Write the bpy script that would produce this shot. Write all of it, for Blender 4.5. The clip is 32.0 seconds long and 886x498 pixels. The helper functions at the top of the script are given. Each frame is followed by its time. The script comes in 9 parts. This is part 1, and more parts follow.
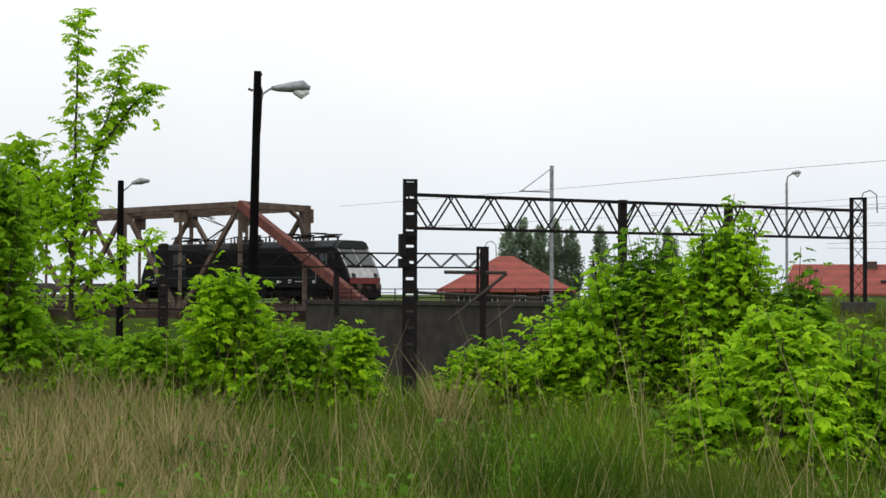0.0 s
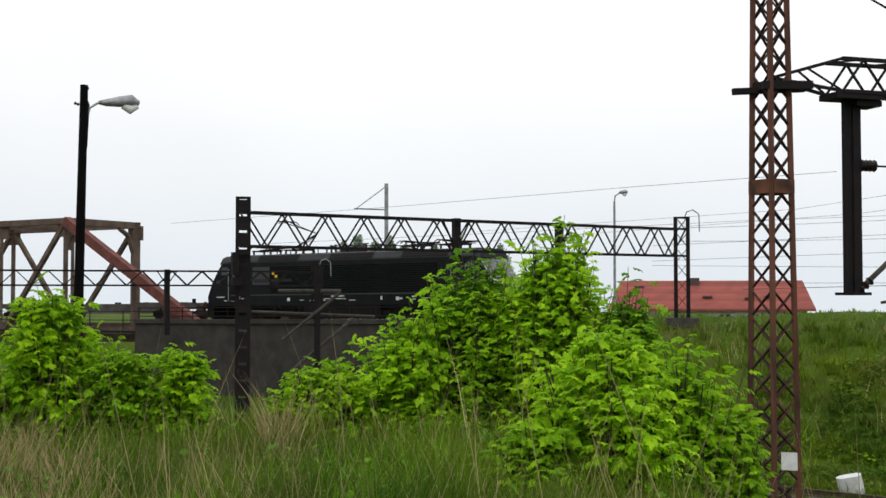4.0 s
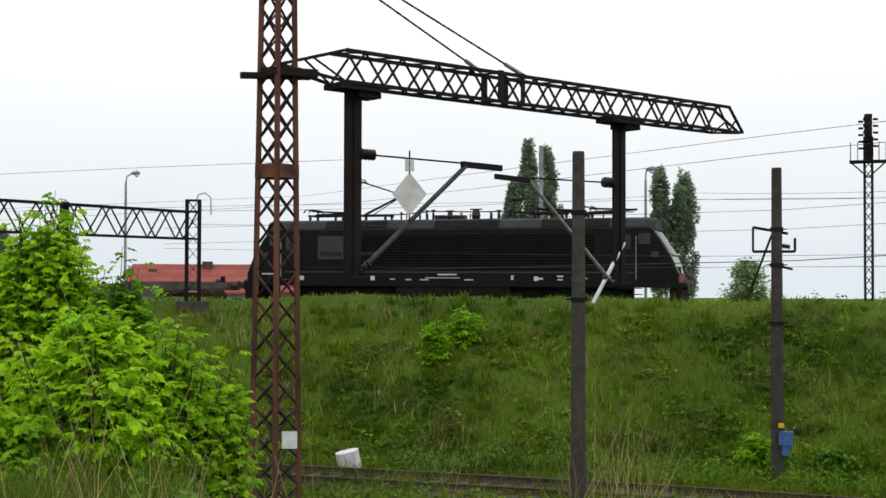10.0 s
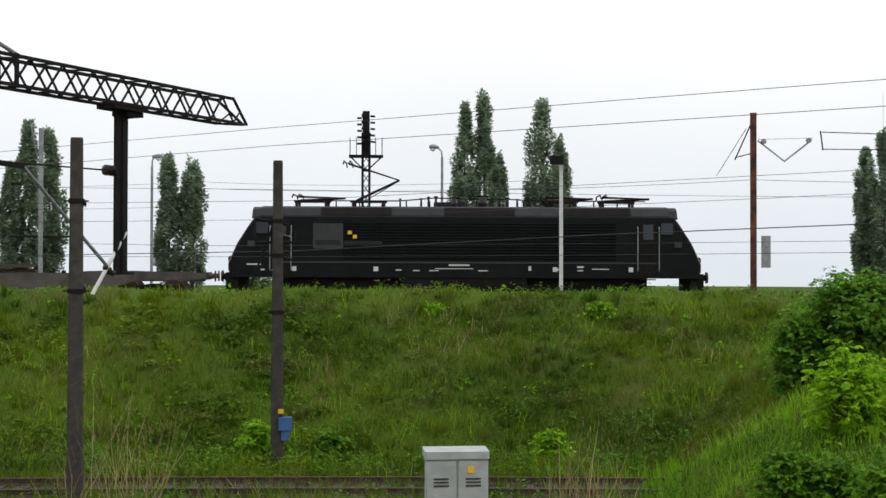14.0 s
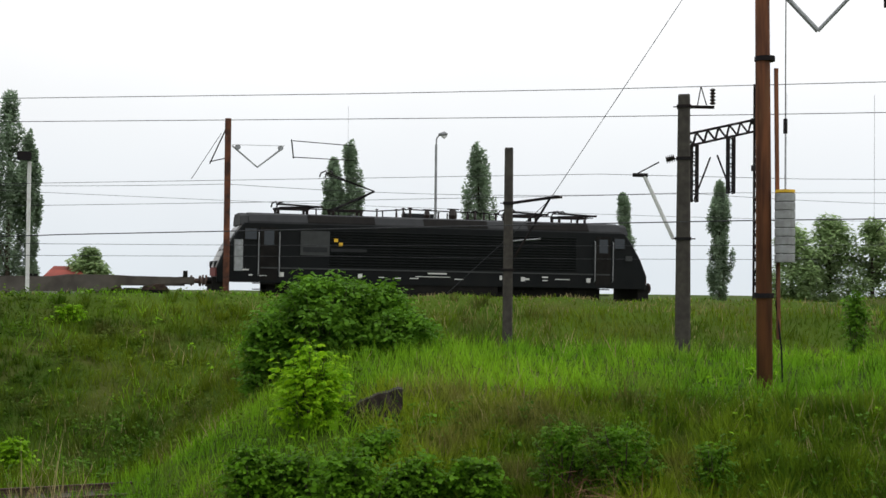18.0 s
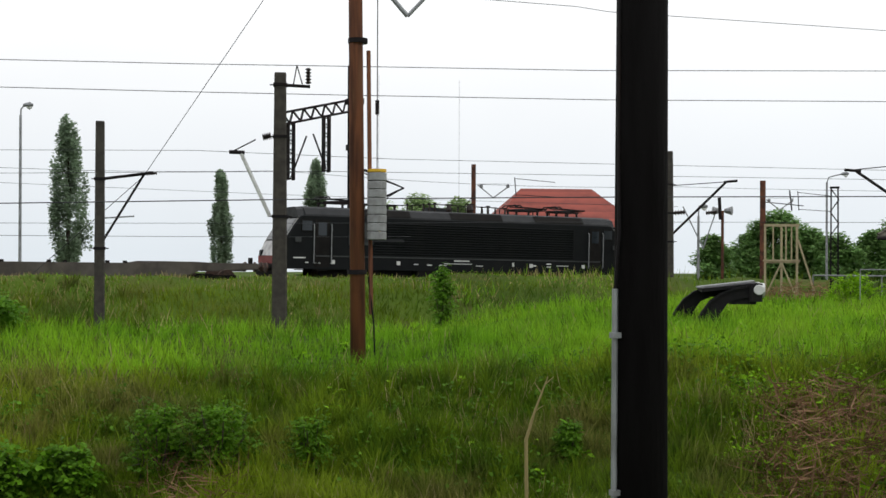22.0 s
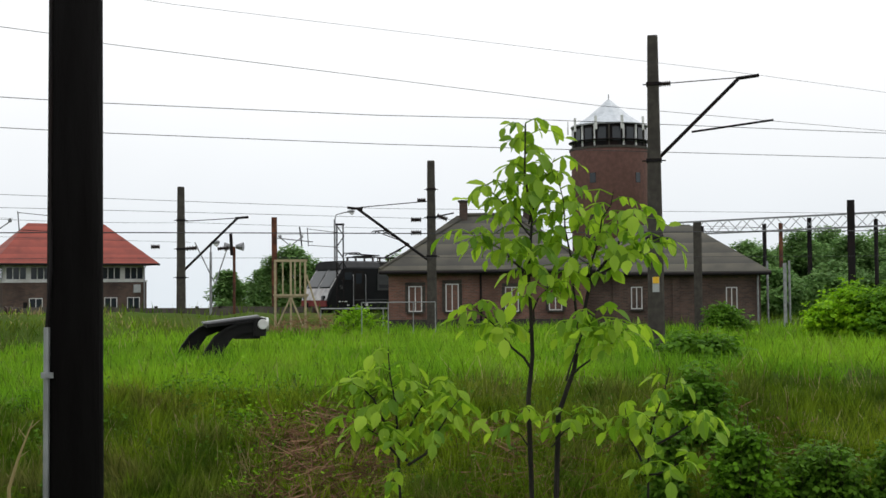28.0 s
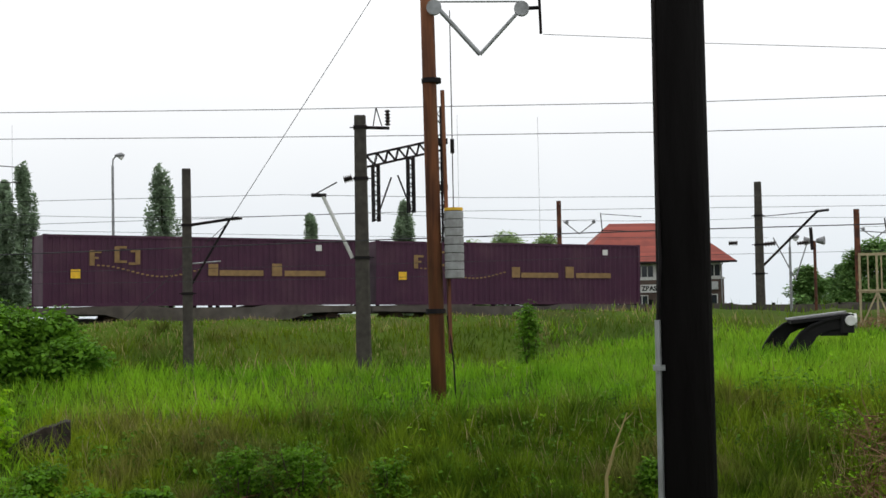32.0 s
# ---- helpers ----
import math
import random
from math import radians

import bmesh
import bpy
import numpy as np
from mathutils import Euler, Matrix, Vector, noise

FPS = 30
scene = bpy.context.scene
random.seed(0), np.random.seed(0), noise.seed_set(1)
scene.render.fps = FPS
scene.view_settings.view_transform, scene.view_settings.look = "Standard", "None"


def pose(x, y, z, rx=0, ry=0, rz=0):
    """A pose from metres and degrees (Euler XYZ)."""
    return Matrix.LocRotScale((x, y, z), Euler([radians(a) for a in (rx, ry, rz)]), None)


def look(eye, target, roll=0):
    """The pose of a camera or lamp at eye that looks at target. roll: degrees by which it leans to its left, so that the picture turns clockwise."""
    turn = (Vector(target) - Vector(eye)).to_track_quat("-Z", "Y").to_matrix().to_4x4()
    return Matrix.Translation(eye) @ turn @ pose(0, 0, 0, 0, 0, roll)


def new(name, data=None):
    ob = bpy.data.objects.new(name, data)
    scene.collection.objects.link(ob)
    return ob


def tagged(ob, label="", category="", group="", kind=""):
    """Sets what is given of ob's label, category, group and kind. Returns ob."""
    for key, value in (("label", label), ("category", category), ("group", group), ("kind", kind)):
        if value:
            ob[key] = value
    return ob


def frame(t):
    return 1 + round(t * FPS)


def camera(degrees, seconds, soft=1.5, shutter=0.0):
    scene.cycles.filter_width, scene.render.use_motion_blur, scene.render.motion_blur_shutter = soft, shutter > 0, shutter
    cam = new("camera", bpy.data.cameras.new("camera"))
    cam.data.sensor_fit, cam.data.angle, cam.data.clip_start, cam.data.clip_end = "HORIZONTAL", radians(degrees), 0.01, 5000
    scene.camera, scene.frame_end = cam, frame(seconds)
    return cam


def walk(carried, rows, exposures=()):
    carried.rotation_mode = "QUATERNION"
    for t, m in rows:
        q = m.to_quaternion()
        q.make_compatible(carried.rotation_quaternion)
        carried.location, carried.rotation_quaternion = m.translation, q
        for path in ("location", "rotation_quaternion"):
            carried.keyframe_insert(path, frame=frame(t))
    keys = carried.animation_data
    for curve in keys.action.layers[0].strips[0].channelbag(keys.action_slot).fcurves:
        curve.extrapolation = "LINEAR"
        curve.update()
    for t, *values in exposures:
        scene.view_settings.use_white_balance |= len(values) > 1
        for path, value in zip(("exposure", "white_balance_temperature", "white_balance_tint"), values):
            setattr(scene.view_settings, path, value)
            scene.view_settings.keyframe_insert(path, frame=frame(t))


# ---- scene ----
# The camera: seconds, place in metres (the eye's mean height is z = 0), yaw, pitch and roll in degrees.
cam = camera(39.49, 32.0, 1.5)
import functools

ROWS = [
    (0.0, -0.323, 0.254, -0.040, -18.793, 1.283, 0.241),
    (0.5, -0.330, 0.245, -0.043, -19.012, 1.768, 0.555),
    (1.0, -0.314, 0.230, -0.038, -19.119, 2.129, 0.643),
    (1.5, -0.314, 0.237, -0.024, -19.854, 2.031, 0.530),
    (2.0, -0.298, 0.247, -0.013, -20.314, 1.951, 0.324),
    (2.5, -0.286, 0.254, -0.009, -21.102, 1.671, -0.142),
    (3.0, -0.274, 0.277, -0.002, -21.982, 1.613, -0.320),
    (3.5, -0.292, 0.291, 0.009, -24.104, 1.363, -0.407),
    (4.0, -0.292, 0.307, 0.004, -26.446, 2.081, -0.029),
    (4.5, -0.289, 0.285, 0.002, -30.083, 1.707, 0.148),
    (6.5, -0.187, 0.344, 0.020, -34.660, 0.927, -0.279),
    (7.0, -0.169, 0.345, 0.012, -35.781, 0.883, -0.532),
    (7.5, -0.124, 0.348, 0.004, -37.570, 1.294, -0.212),
    (8.0, -0.082, 0.357, -0.009, -39.397, 1.383, 0.046),
    (8.5, -0.059, 0.357, -0.018, -41.773, 1.705, 0.012),
    (9.0, -0.053, 0.355, -0.025, -43.846, 1.739, 0.272),
    (9.5, -0.040, 0.343, -0.027, -45.879, 1.658, 0.287),
    (10.0, -0.015, 0.320, -0.030, -48.614, 1.368, 0.174),
    (10.5, 0.005, 0.271, -0.020, -51.400, 0.823, 0.063),
    (11.0, 0.031, 0.265, -0.009, -54.026, 0.539, 0.024),
    (11.5, 0.033, 0.237, 0.006, -57.366, 0.625, 0.277),
    (12.0, 0.057, 0.249, 0.005, -60.427, 0.691, 0.070),
    (12.5, 0.098, 0.253, 0.025, -62.781, 0.645, -0.104),
    (13.0, 0.092, 0.218, 0.046, -65.458, 0.652, 0.124),
    (13.5, 0.074, 0.191, 0.055, -68.356, 0.878, 0.104),
    (15.5, 0.113, 0.025, 0.019, -79.334, 0.757, 1.311),
    (16.0, 0.135, -0.004, 0.026, -82.651, 1.595, 1.719),
    (16.5, 0.118, -0.010, 0.008, -86.068, 2.249, 1.119),
    (17.0, 0.040, 0.023, -0.022, -90.411, 1.834, 1.175),
    (17.5, -0.002, 0.056, -0.005, -92.739, 1.256, 0.614),
    (18.0, -0.017, 0.064, -0.002, -95.025, 1.146, 0.585),
    (18.5, 0.005, 0.093, 0.009, -98.773, 1.970, 0.588),
    (19.0, 0.027, 0.095, 0.014, -101.165, 1.500, 0.675),
    (19.5, 0.035, 0.073, 0.016, -103.483, 1.319, 0.875),
    (20.0, 0.065, 0.057, 0.011, -105.136, 1.807, 1.157),
    (20.5, 0.091, 0.032, 0.013, -106.293, 1.653, 0.909),
    (21.0, 0.085, 0.045, 0.005, -107.562, 0.443, 0.430),
    (21.5, 0.081, 0.050, 0.010, -108.817, 0.156, 0.733),
    (22.0, 0.081, 0.001, 0.007, -113.527, 0.223, 0.212),
    (22.5, 0.074, -0.117, 0.017, -118.040, 0.765, -0.073),
    (23.0, -0.013, -0.277, 0.008, -120.639, 1.123, 0.143),
    (23.5, -0.065, -0.324, -0.001, -124.901, 0.486, 0.450),
    (24.0, -0.066, -0.349, -0.011, -128.859, -0.251, -0.112),
    (24.5, -0.073, -0.374, -0.008, -129.543, -0.373, -0.377),
    (25.0, -0.098, -0.374, -0.010, -130.948, 0.186, -0.304),
    (25.5, -0.124, -0.393, -0.013, -133.434, 0.337, -0.248),
    (27.5, -0.201, -0.353, 0.007, -135.390, 1.475, -0.450),
    (28.0, -0.199, -0.356, 0.008, -135.476, 1.824, -0.509),
    (28.5, -0.178, -0.377, -0.003, -136.508, 1.785, -0.181),
    (29.0, -0.189, -0.369, -0.003, -137.089, 1.763, -0.307),
    (29.5, -0.207, -0.369, -0.000, -136.922, 1.442, -0.797),
    (30.0, -0.244, -0.312, 0.017, -132.703, 1.511, -1.089),
    (30.5, -0.187, -0.324, 0.009, -127.391, 2.093, -1.079),
    (31.0, -0.106, -0.337, 0.002, -123.757, 2.173, -0.965),
    (31.5, -0.011, -0.345, -0.011, -118.867, 1.915, -1.143),
    (32.0, 0.052, -0.307, -0.017, -109.275, 2.066, -1.119),
]


def aim(x, y, z, yaw, pitch, roll):
    return pose(x, y, z, 90 + pitch, 0, yaw) @ pose(0, 0, 0, 0, 0, roll)


walk(cam, [(r[0], aim(*r[1:])) for r in ROWS])

# Overcast daylight: a bright cloud deck, dimmer towards the horizon, and a weak, wide sun.
SUN_EL, SUN_AZ = 52.0, 205.0
world = bpy.data.worlds.new("overcast_sky")
scene.world = world
world.use_nodes = True
wn, wl = world.node_tree.nodes, world.node_tree.links
wn.clear()
w_out = wn.new("ShaderNodeOutputWorld")
w_sky = wn.new("ShaderNodeTexSky")
w_sky.sky_type = "NISHITA"
w_sky.sun_disc = False
w_sky.sun_elevation, w_sky.sun_rotation = radians(SUN_EL), radians(SUN_AZ)
w_sky.air_density, w_sky.dust_density = 1.0, 4.0
w_coord = wn.new("ShaderNodeTexCoord")
w_sep = wn.new("ShaderNodeSeparateXYZ")
wl.new(w_coord.outputs["Generated"], w_sep.inputs[0])
w_ramp = wn.new("ShaderNodeValToRGB")
w_ramp.color_ramp.elements[0].position, w_ramp.color_ramp.elements[0].color = 0.0, (0.77, 0.83, 0.88, 1)
w_ramp.color_ramp.elements[1].position, w_ramp.color_ramp.elements[1].color = 1.0, (1.5, 1.53, 1.56, 1)
for pos, col in ((0.06, (0.84, 0.88, 0.92, 1)), (0.16, (0.98, 0.99, 1.0, 1)), (0.3, (1.12, 1.13, 1.14, 1))):
    el = w_ramp.color_ramp.elements.new(pos)
    el.color = col
wl.new(w_sep.outputs["Z"], w_ramp.inputs[0])
w_noise = wn.new("ShaderNodeTexNoise")
w_noise.inputs["Scale"].default_value, w_noise.inputs["Detail"].default_value = 2.2, 4
wl.new(w_coord.outputs["Generated"], w_noise.inputs["Vector"])
w_cl = wn.new("ShaderNodeMapRange")
w_cl.inputs["From Min"].default_value, w_cl.inputs["From Max"].default_value = 0.3, 0.7
w_cl.inputs["To Min"].default_value, w_cl.inputs["To Max"].default_value = 0.95, 1.06
wl.new(w_noise.outputs["Fac"], w_cl.inputs["Value"])
w_mul = wn.new("ShaderNodeVectorMath")
w_mul.operation = "SCALE"
wl.new(w_ramp.outputs[0], w_mul.inputs[0])
wl.new(w_cl.outputs[0], w_mul.inputs["Scale"])
w_b1, w_b2, w_add = wn.new("ShaderNodeBackground"), wn.new("ShaderNodeBackground"), wn.new("ShaderNodeAddShader")
w_b1.inputs["Strength"].default_value, w_b2.inputs["Strength"].default_value = 0.006, 1.0
wl.new(w_sky.outputs[0], w_b1.inputs["Color"])
wl.new(w_mul.outputs[0], w_b2.inputs["Color"])
wl.new(w_b1.outputs[0], w_add.inputs[0])
wl.new(w_b2.outputs[0], w_add.inputs[1])
wl.new(w_add.outputs[0], w_out.inputs["Surface"])

sun_data = bpy.data.lights.new("sun", "SUN")
sun_data.energy, sun_data.angle, sun_data.color = 0.55, radians(25), (1.0, 0.97, 0.92)
sun = new("sun", sun_data)
sa, se = radians(SUN_AZ), radians(SUN_EL)
sun.matrix_world = look((0, 0, 60), (-60 * math.sin(sa) * math.cos(se), -60 * math.cos(sa) * math.cos(se), 60 - 60 * math.sin(se)))


# ---- materials ----
def shader(name):
    m = bpy.data.materials.new(name)
    m.use_nodes = True
    n = m.node_tree.nodes
    return m, n, m.node_tree.links, n["Principled BSDF"]


def surface(name, base, other=None, rough=0.7, metal=0.0, scale=4.0, bump=0.2, stain=None, stain_scale=0.7, stain_amount=0.5, spread=0.0, fine=40.0, stretch=(1, 1, 1), gloss=0.3):
    """Base colour with a second tone in grain, larger stains, relief, and a change of tone from object to object."""
    m, n, l, b = shader(name)
    other = other or tuple(c * 0.75 for c in base)
    stain = stain or tuple(c * 0.6 for c in base)
    co, mp = n.new("ShaderNodeTexCoord"), n.new("ShaderNodeMapping")
    mp.inputs["Scale"].default_value = stretch
    l.new(co.outputs["Object"], mp.inputs["Vector"])
    n1, n2, n3 = (n.new("ShaderNodeTexNoise") for _ in range(3))
    for node, sc in ((n1, scale), (n2, stain_scale), (n3, fine)):
        node.inputs["Scale"].default_value, node.inputs["Detail"].default_value = sc, 5
        l.new(mp.outputs[0], node.inputs["Vector"])
    r1, r2 = n.new("ShaderNodeMapRange"), n.new("ShaderNodeMapRange")
    for r, (a, c) in ((r1, (0.35, 0.65)), (r2, (0.5, 0.72))):
        r.inputs["From Min"].default_value, r.inputs["From Max"].default_value = a, c
    r2.inputs["To Max"].default_value = stain_amount
    l.new(n1.outputs["Fac"], r1.inputs["Value"])
    l.new(n2.outputs["Fac"], r2.inputs["Value"])
    m1, m2 = n.new("ShaderNodeMix"), n.new("ShaderNodeMix")
    m1.data_type = m2.data_type = "RGBA"
    m1.inputs["A"].default_value, m1.inputs["B"].default_value = (*base, 1), (*other, 1)
    m2.inputs["B"].default_value = (*stain, 1)
    l.new(r1.outputs[0], m1.inputs["Factor"])
    l.new(m1.outputs["Result"], m2.inputs["A"])
    l.new(r2.outputs[0], m2.inputs["Factor"])
    last = m2.outputs["Result"]
    if spread:
        info, hs = n.new("ShaderNodeObjectInfo"), n.new("ShaderNodeHueSaturation")
        mr = n.new("ShaderNodeMapRange")
        mr.inputs["To Min"].default_value, mr.inputs["To Max"].default_value = 1 - spread, 1 + spread
        l.new(info.outputs["Random"], mr.inputs["Value"])
        l.new(mr.outputs[0], hs.inputs["Value"])
        l.new(last, hs.inputs["Color"])
        last = hs.outputs[0]
    l.new(last, b.inputs["Base Color"])
    b.inputs["Roughness"].default_value, b.inputs["Metallic"].default_value = rough, metal
    b.inputs["Specular IOR Level"].default_value = gloss
    rr = n.new("ShaderNodeMapRange")
    rr.inputs["To Min"].default_value, rr.inputs["To Max"].default_value = max(rough - 0.12, 0.05), min(rough + 0.12, 1.0)
    l.new(n1.outputs["Fac"], rr.inputs["Value"])
    l.new(rr.outputs[0], b.inputs["Roughness"])
    bp = n.new("ShaderNodeBump")
    bp.inputs["Strength"].default_value, bp.inputs["Distance"].default_value = bump, 0.02
    l.new(n3.outputs["Fac"], bp.inputs["Height"])
    l.new(bp.outputs[0], b.inputs["Normal"])
    return m


def leafy(name, lit, deep, glow=0.35, spread=0.25, single=False):
    """Leaves or blades: a tone for each one, light passing through them."""
    m, n, l, b = shader(name)
    geo, ramp = n.new("ShaderNodeNewGeometry"), n.new("ShaderNodeMix")
    ramp.data_type = "RGBA"
    ramp.inputs["A"].default_value, ramp.inputs["B"].default_value = (*deep, 1), (*lit, 1)
    info = n.new("ShaderNodeObjectInfo")
    l.new(info.outputs["Random"] if single else geo.outputs["Random Per Island"], ramp.inputs["Factor"])
    hs = n.new("ShaderNodeHueSaturation")
    l.new(ramp.outputs["Result"], hs.inputs["Color"])
    co, nz, mr = n.new("ShaderNodeTexCoord"), n.new("ShaderNodeTexNoise"), n.new("ShaderNodeMapRange")
    nz.inputs["Scale"].default_value = 0.35
    l.new(co.outputs["Object"], nz.inputs["Vector"])
    mr.inputs["From Min"].default_value, mr.inputs["From Max"].default_value = 0.3, 0.7
    mr.inputs["To Min"].default_value, mr.inputs["To Max"].default_value = 1 - spread, 1 + spread
    l.new(nz.outputs["Fac"], mr.inputs["Value"])
    l.new(mr.outputs[0], hs.inputs["Value"])
    tr, mix, out = n.new("ShaderNodeBsdfTranslucent"), n.new("ShaderNodeMixShader"), n["Material Output"]
    mix.inputs[0].default_value = glow
    l.new(hs.outputs[0], b.inputs["Base Color"])
    l.new(hs.outputs[0], tr.inputs["Color"])
    b.inputs["Roughness"].default_value = 0.55
    b.inputs["Specular IOR Level"].default_value = 0.06
    l.new(b.outputs[0], mix.inputs[1])
    l.new(tr.outputs[0], mix.inputs[2])
    l.new(mix.outputs[0], out.inputs["Surface"])
    return m


def sward(name, deep, mid, fresh, dry, dry_share=0.5, glow=0.4, spread=0.35):
    """Grass blades whose tone drifts from patch to patch: tufts, wider swards, dry spots, and a little from blade to blade."""
    m, n, l, b = shader(name)
    co, geo = n.new("ShaderNodeTexCoord"), n.new("ShaderNodeNewGeometry")
    last = None
    for sc, lo, hi, top, col in ((1.3, 0.38, 0.62, 1.0, mid), (0.24, 0.44, 0.62, 0.9, fresh), (0.55, 0.54, 0.66, dry_share, dry)):
        nz, mr, mx = n.new("ShaderNodeTexNoise"), n.new("ShaderNodeMapRange"), n.new("ShaderNodeMix")
        nz.inputs["Scale"].default_value, nz.inputs["Detail"].default_value = sc, 3
        l.new(co.outputs["Object"], nz.inputs["Vector"])
        mr.inputs["From Min"].default_value, mr.inputs["From Max"].default_value, mr.inputs["To Max"].default_value = lo, hi, top
        l.new(nz.outputs["Fac"], mr.inputs["Value"])
        mx.data_type = "RGBA"
        mx.inputs["A"].default_value, mx.inputs["B"].default_value = (*deep, 1), (*col, 1)
        if last:
            l.new(last, mx.inputs["A"])
        l.new(mr.outputs[0], mx.inputs["Factor"])
        last = mx.outputs["Result"]
    hs, mr = n.new("ShaderNodeHueSaturation"), n.new("ShaderNodeMapRange")
    mr.inputs["To Min"].default_value, mr.inputs["To Max"].default_value = 1 - spread, 1 + spread
    l.new(geo.outputs["Random Per Island"], mr.inputs["Value"])
    l.new(mr.outputs[0], hs.inputs["Value"])
    l.new(last, hs.inputs["Color"])
    tr, mix, out = n.new("ShaderNodeBsdfTranslucent"), n.new("ShaderNodeMixShader"), n["Material Output"]
    mix.inputs[0].default_value = glow
    l.new(hs.outputs[0], b.inputs["Base Color"])
    l.new(hs.outputs[0], tr.inputs["Color"])
    b.inputs["Roughness"].default_value = 0.6
    b.inputs["Specular IOR Level"].default_value = 0.06
    l.new(b.outputs[0], mix.inputs[1])
    l.new(tr.outputs[0], mix.inputs[2])
    l.new(mix.outputs[0], out.inputs["Surface"])
    return m


def glass(name, tint=(0.02, 0.025, 0.03), rough=0.08):
    m, n, l, b = shader(name)
    b.inputs["Base Color"].default_value = (*tint, 1)
    b.inputs["Roughness"].default_value = rough
    b.inputs["Specular IOR Level"].default_value = 0.4
    return m


def ground_material():
    m, n, l, b = shader("grassy_soil")
    co = n.new("ShaderNodeTexCoord")
    cols = ((0.036, 0.064, 0.006), (0.06, 0.10, 0.008), (0.07, 0.062, 0.02))
    last = None
    for sc, lo, hi, k in ((0.12, 0.42, 0.6, 1), (0.5, 0.52, 0.68, 2)):
        nz, mr, mx = n.new("ShaderNodeTexNoise"), n.new("ShaderNodeMapRange"), n.new("ShaderNodeMix")
        nz.inputs["Scale"].default_value, nz.inputs["Detail"].default_value = sc, 6
        l.new(co.outputs["Object"], nz.inputs["Vector"])
        mr.inputs["From Min"].default_value, mr.inputs["From Max"].default_value = lo, hi
        mr.inputs["To Max"].default_value = 0.9 if k == 1 else 0.55
        l.new(nz.outputs["Fac"], mr.inputs["Value"])
        mx.data_type = "RGBA"
        mx.inputs["A"].default_value, mx.inputs["B"].default_value = (*cols[0], 1), (*cols[k], 1)
        if last:
            l.new(last, mx.inputs["A"])
        l.new(mr.outputs[0], mx.inputs["Factor"])
        last = mx.outputs["Result"]
    l.new(last, b.inputs["Base Color"])
    b.inputs["Roughness"].default_value = 0.95
    b.inputs["Specular IOR Level"].default_value = 0.1
    nz, bp = n.new("ShaderNodeTexNoise"), n.new("ShaderNodeBump")
    nz.inputs["Scale"].default_value, nz.inputs["Detail"].default_value = 7, 6
    l.new(co.outputs["Object"], nz.inputs["Vector"])
    bp.inputs["Strength"].default_value, bp.inputs["Distance"].default_value = 0.6, 0.15
    l.new(nz.outputs["Fac"], bp.inputs["Height"])
    l.new(bp.outputs[0], b.inputs["Normal"])
    return m


GROUND = ground_material()
BALLAST = surface("ballast", (0.085, 0.066, 0.052), (0.045, 0.038, 0.03), 0.95, scale=9, bump=0.9, fine=14, stain=(0.13, 0.075, 0.045))
RAIL = surface("rusty_rail", (0.10, 0.06, 0.045), (0.05, 0.035, 0.03), 0.7, 0.3, scale=8)
SLEEPER = surface("sleeper", (0.07, 0.058, 0.048), (0.045, 0.038, 0.032), 0.9, scale=6)
CONCRETE = surface("weathered_concrete", (0.056, 0.05, 0.042), (0.035, 0.031, 0.027), 0.9, scale=5, bump=0.35, stain=(0.028, 0.025, 0.022), stain_scale=1.4, spread=0.12)
DARKPOLE = surface("tarred_pole", (0.0045, 0.004, 0.004), (0.003, 0.0025, 0.0025), 0.9, scale=9, bump=0.5, stretch=(1, 1, 0.15), stain=(0.013, 0.011, 0.010), gloss=0.06)
RUST = surface("rusted_steel", (0.12, 0.042, 0.022), (0.035, 0.017, 0.013), 0.85, 0.0, scale=4, bump=0.4, stain=(0.2, 0.075, 0.032), stain_scale=1.1, stain_amount=0.8)
DARKSTEEL = surface("dark_painted_steel", (0.008, 0.0075, 0.009), (0.014, 0.011, 0.011), 0.75, 0.0, scale=2.5, bump=0.25, stain=(0.03, 0.014, 0.011), stain_scale=0.9, stain_amount=0.35, gloss=0.12)
STREAKRUST = surface("streaked_rust", (0.20, 0.075, 0.034), (0.07, 0.028, 0.018), 0.85, 0.0, scale=6, bump=0.4, stretch=(1, 1, 0.12), stain=(0.30, 0.14, 0.06), stain_scale=3.0, stain_amount=0.8)
LEGRUST = surface("streaked_column_rust", (0.13, 0.05, 0.03), (0.035, 0.018, 0.014), 0.85, 0.0, scale=5, bump=0.4, stretch=(1, 1, 0.15), stain=(0.22, 0.09, 0.045), stain_scale=2.5, stain_amount=0.6)
BRACERUST = surface("dark_rusted_brace", (0.055, 0.022, 0.014), (0.018, 0.011, 0.010), 0.85, 0.0, scale=4, bump=0.4, stain=(0.11, 0.042, 0.022), stain_scale=1.1, stain_amount=0.6)
GREYSTEEL = surface("galvanised_steel", (0.30, 0.31, 0.32), (0.2, 0.205, 0.21), 0.55, 0.5, scale=5, bump=0.1)
BRIDGESTEEL = surface("peeling_bridge_steel", (0.07, 0.046, 0.034), (0.125, 0.092, 0.072), 0.85, 0.0, scale=1.6, bump=0.4, stain=(0.045, 0.02, 0.014), stain_scale=0.6, stain_amount=0.8)
BRIDGERED = surface("red_lead_steel", (0.14, 0.045, 0.034), (0.085, 0.03, 0.024), 0.85, 0.0, scale=2.5, bump=0.3)
WIRE = surface("copper_wire", (0.035, 0.035, 0.04), rough=0.6, metal=0.4)
CERAMIC = surface("brown_ceramic", (0.02, 0.012, 0.010), rough=0.3)
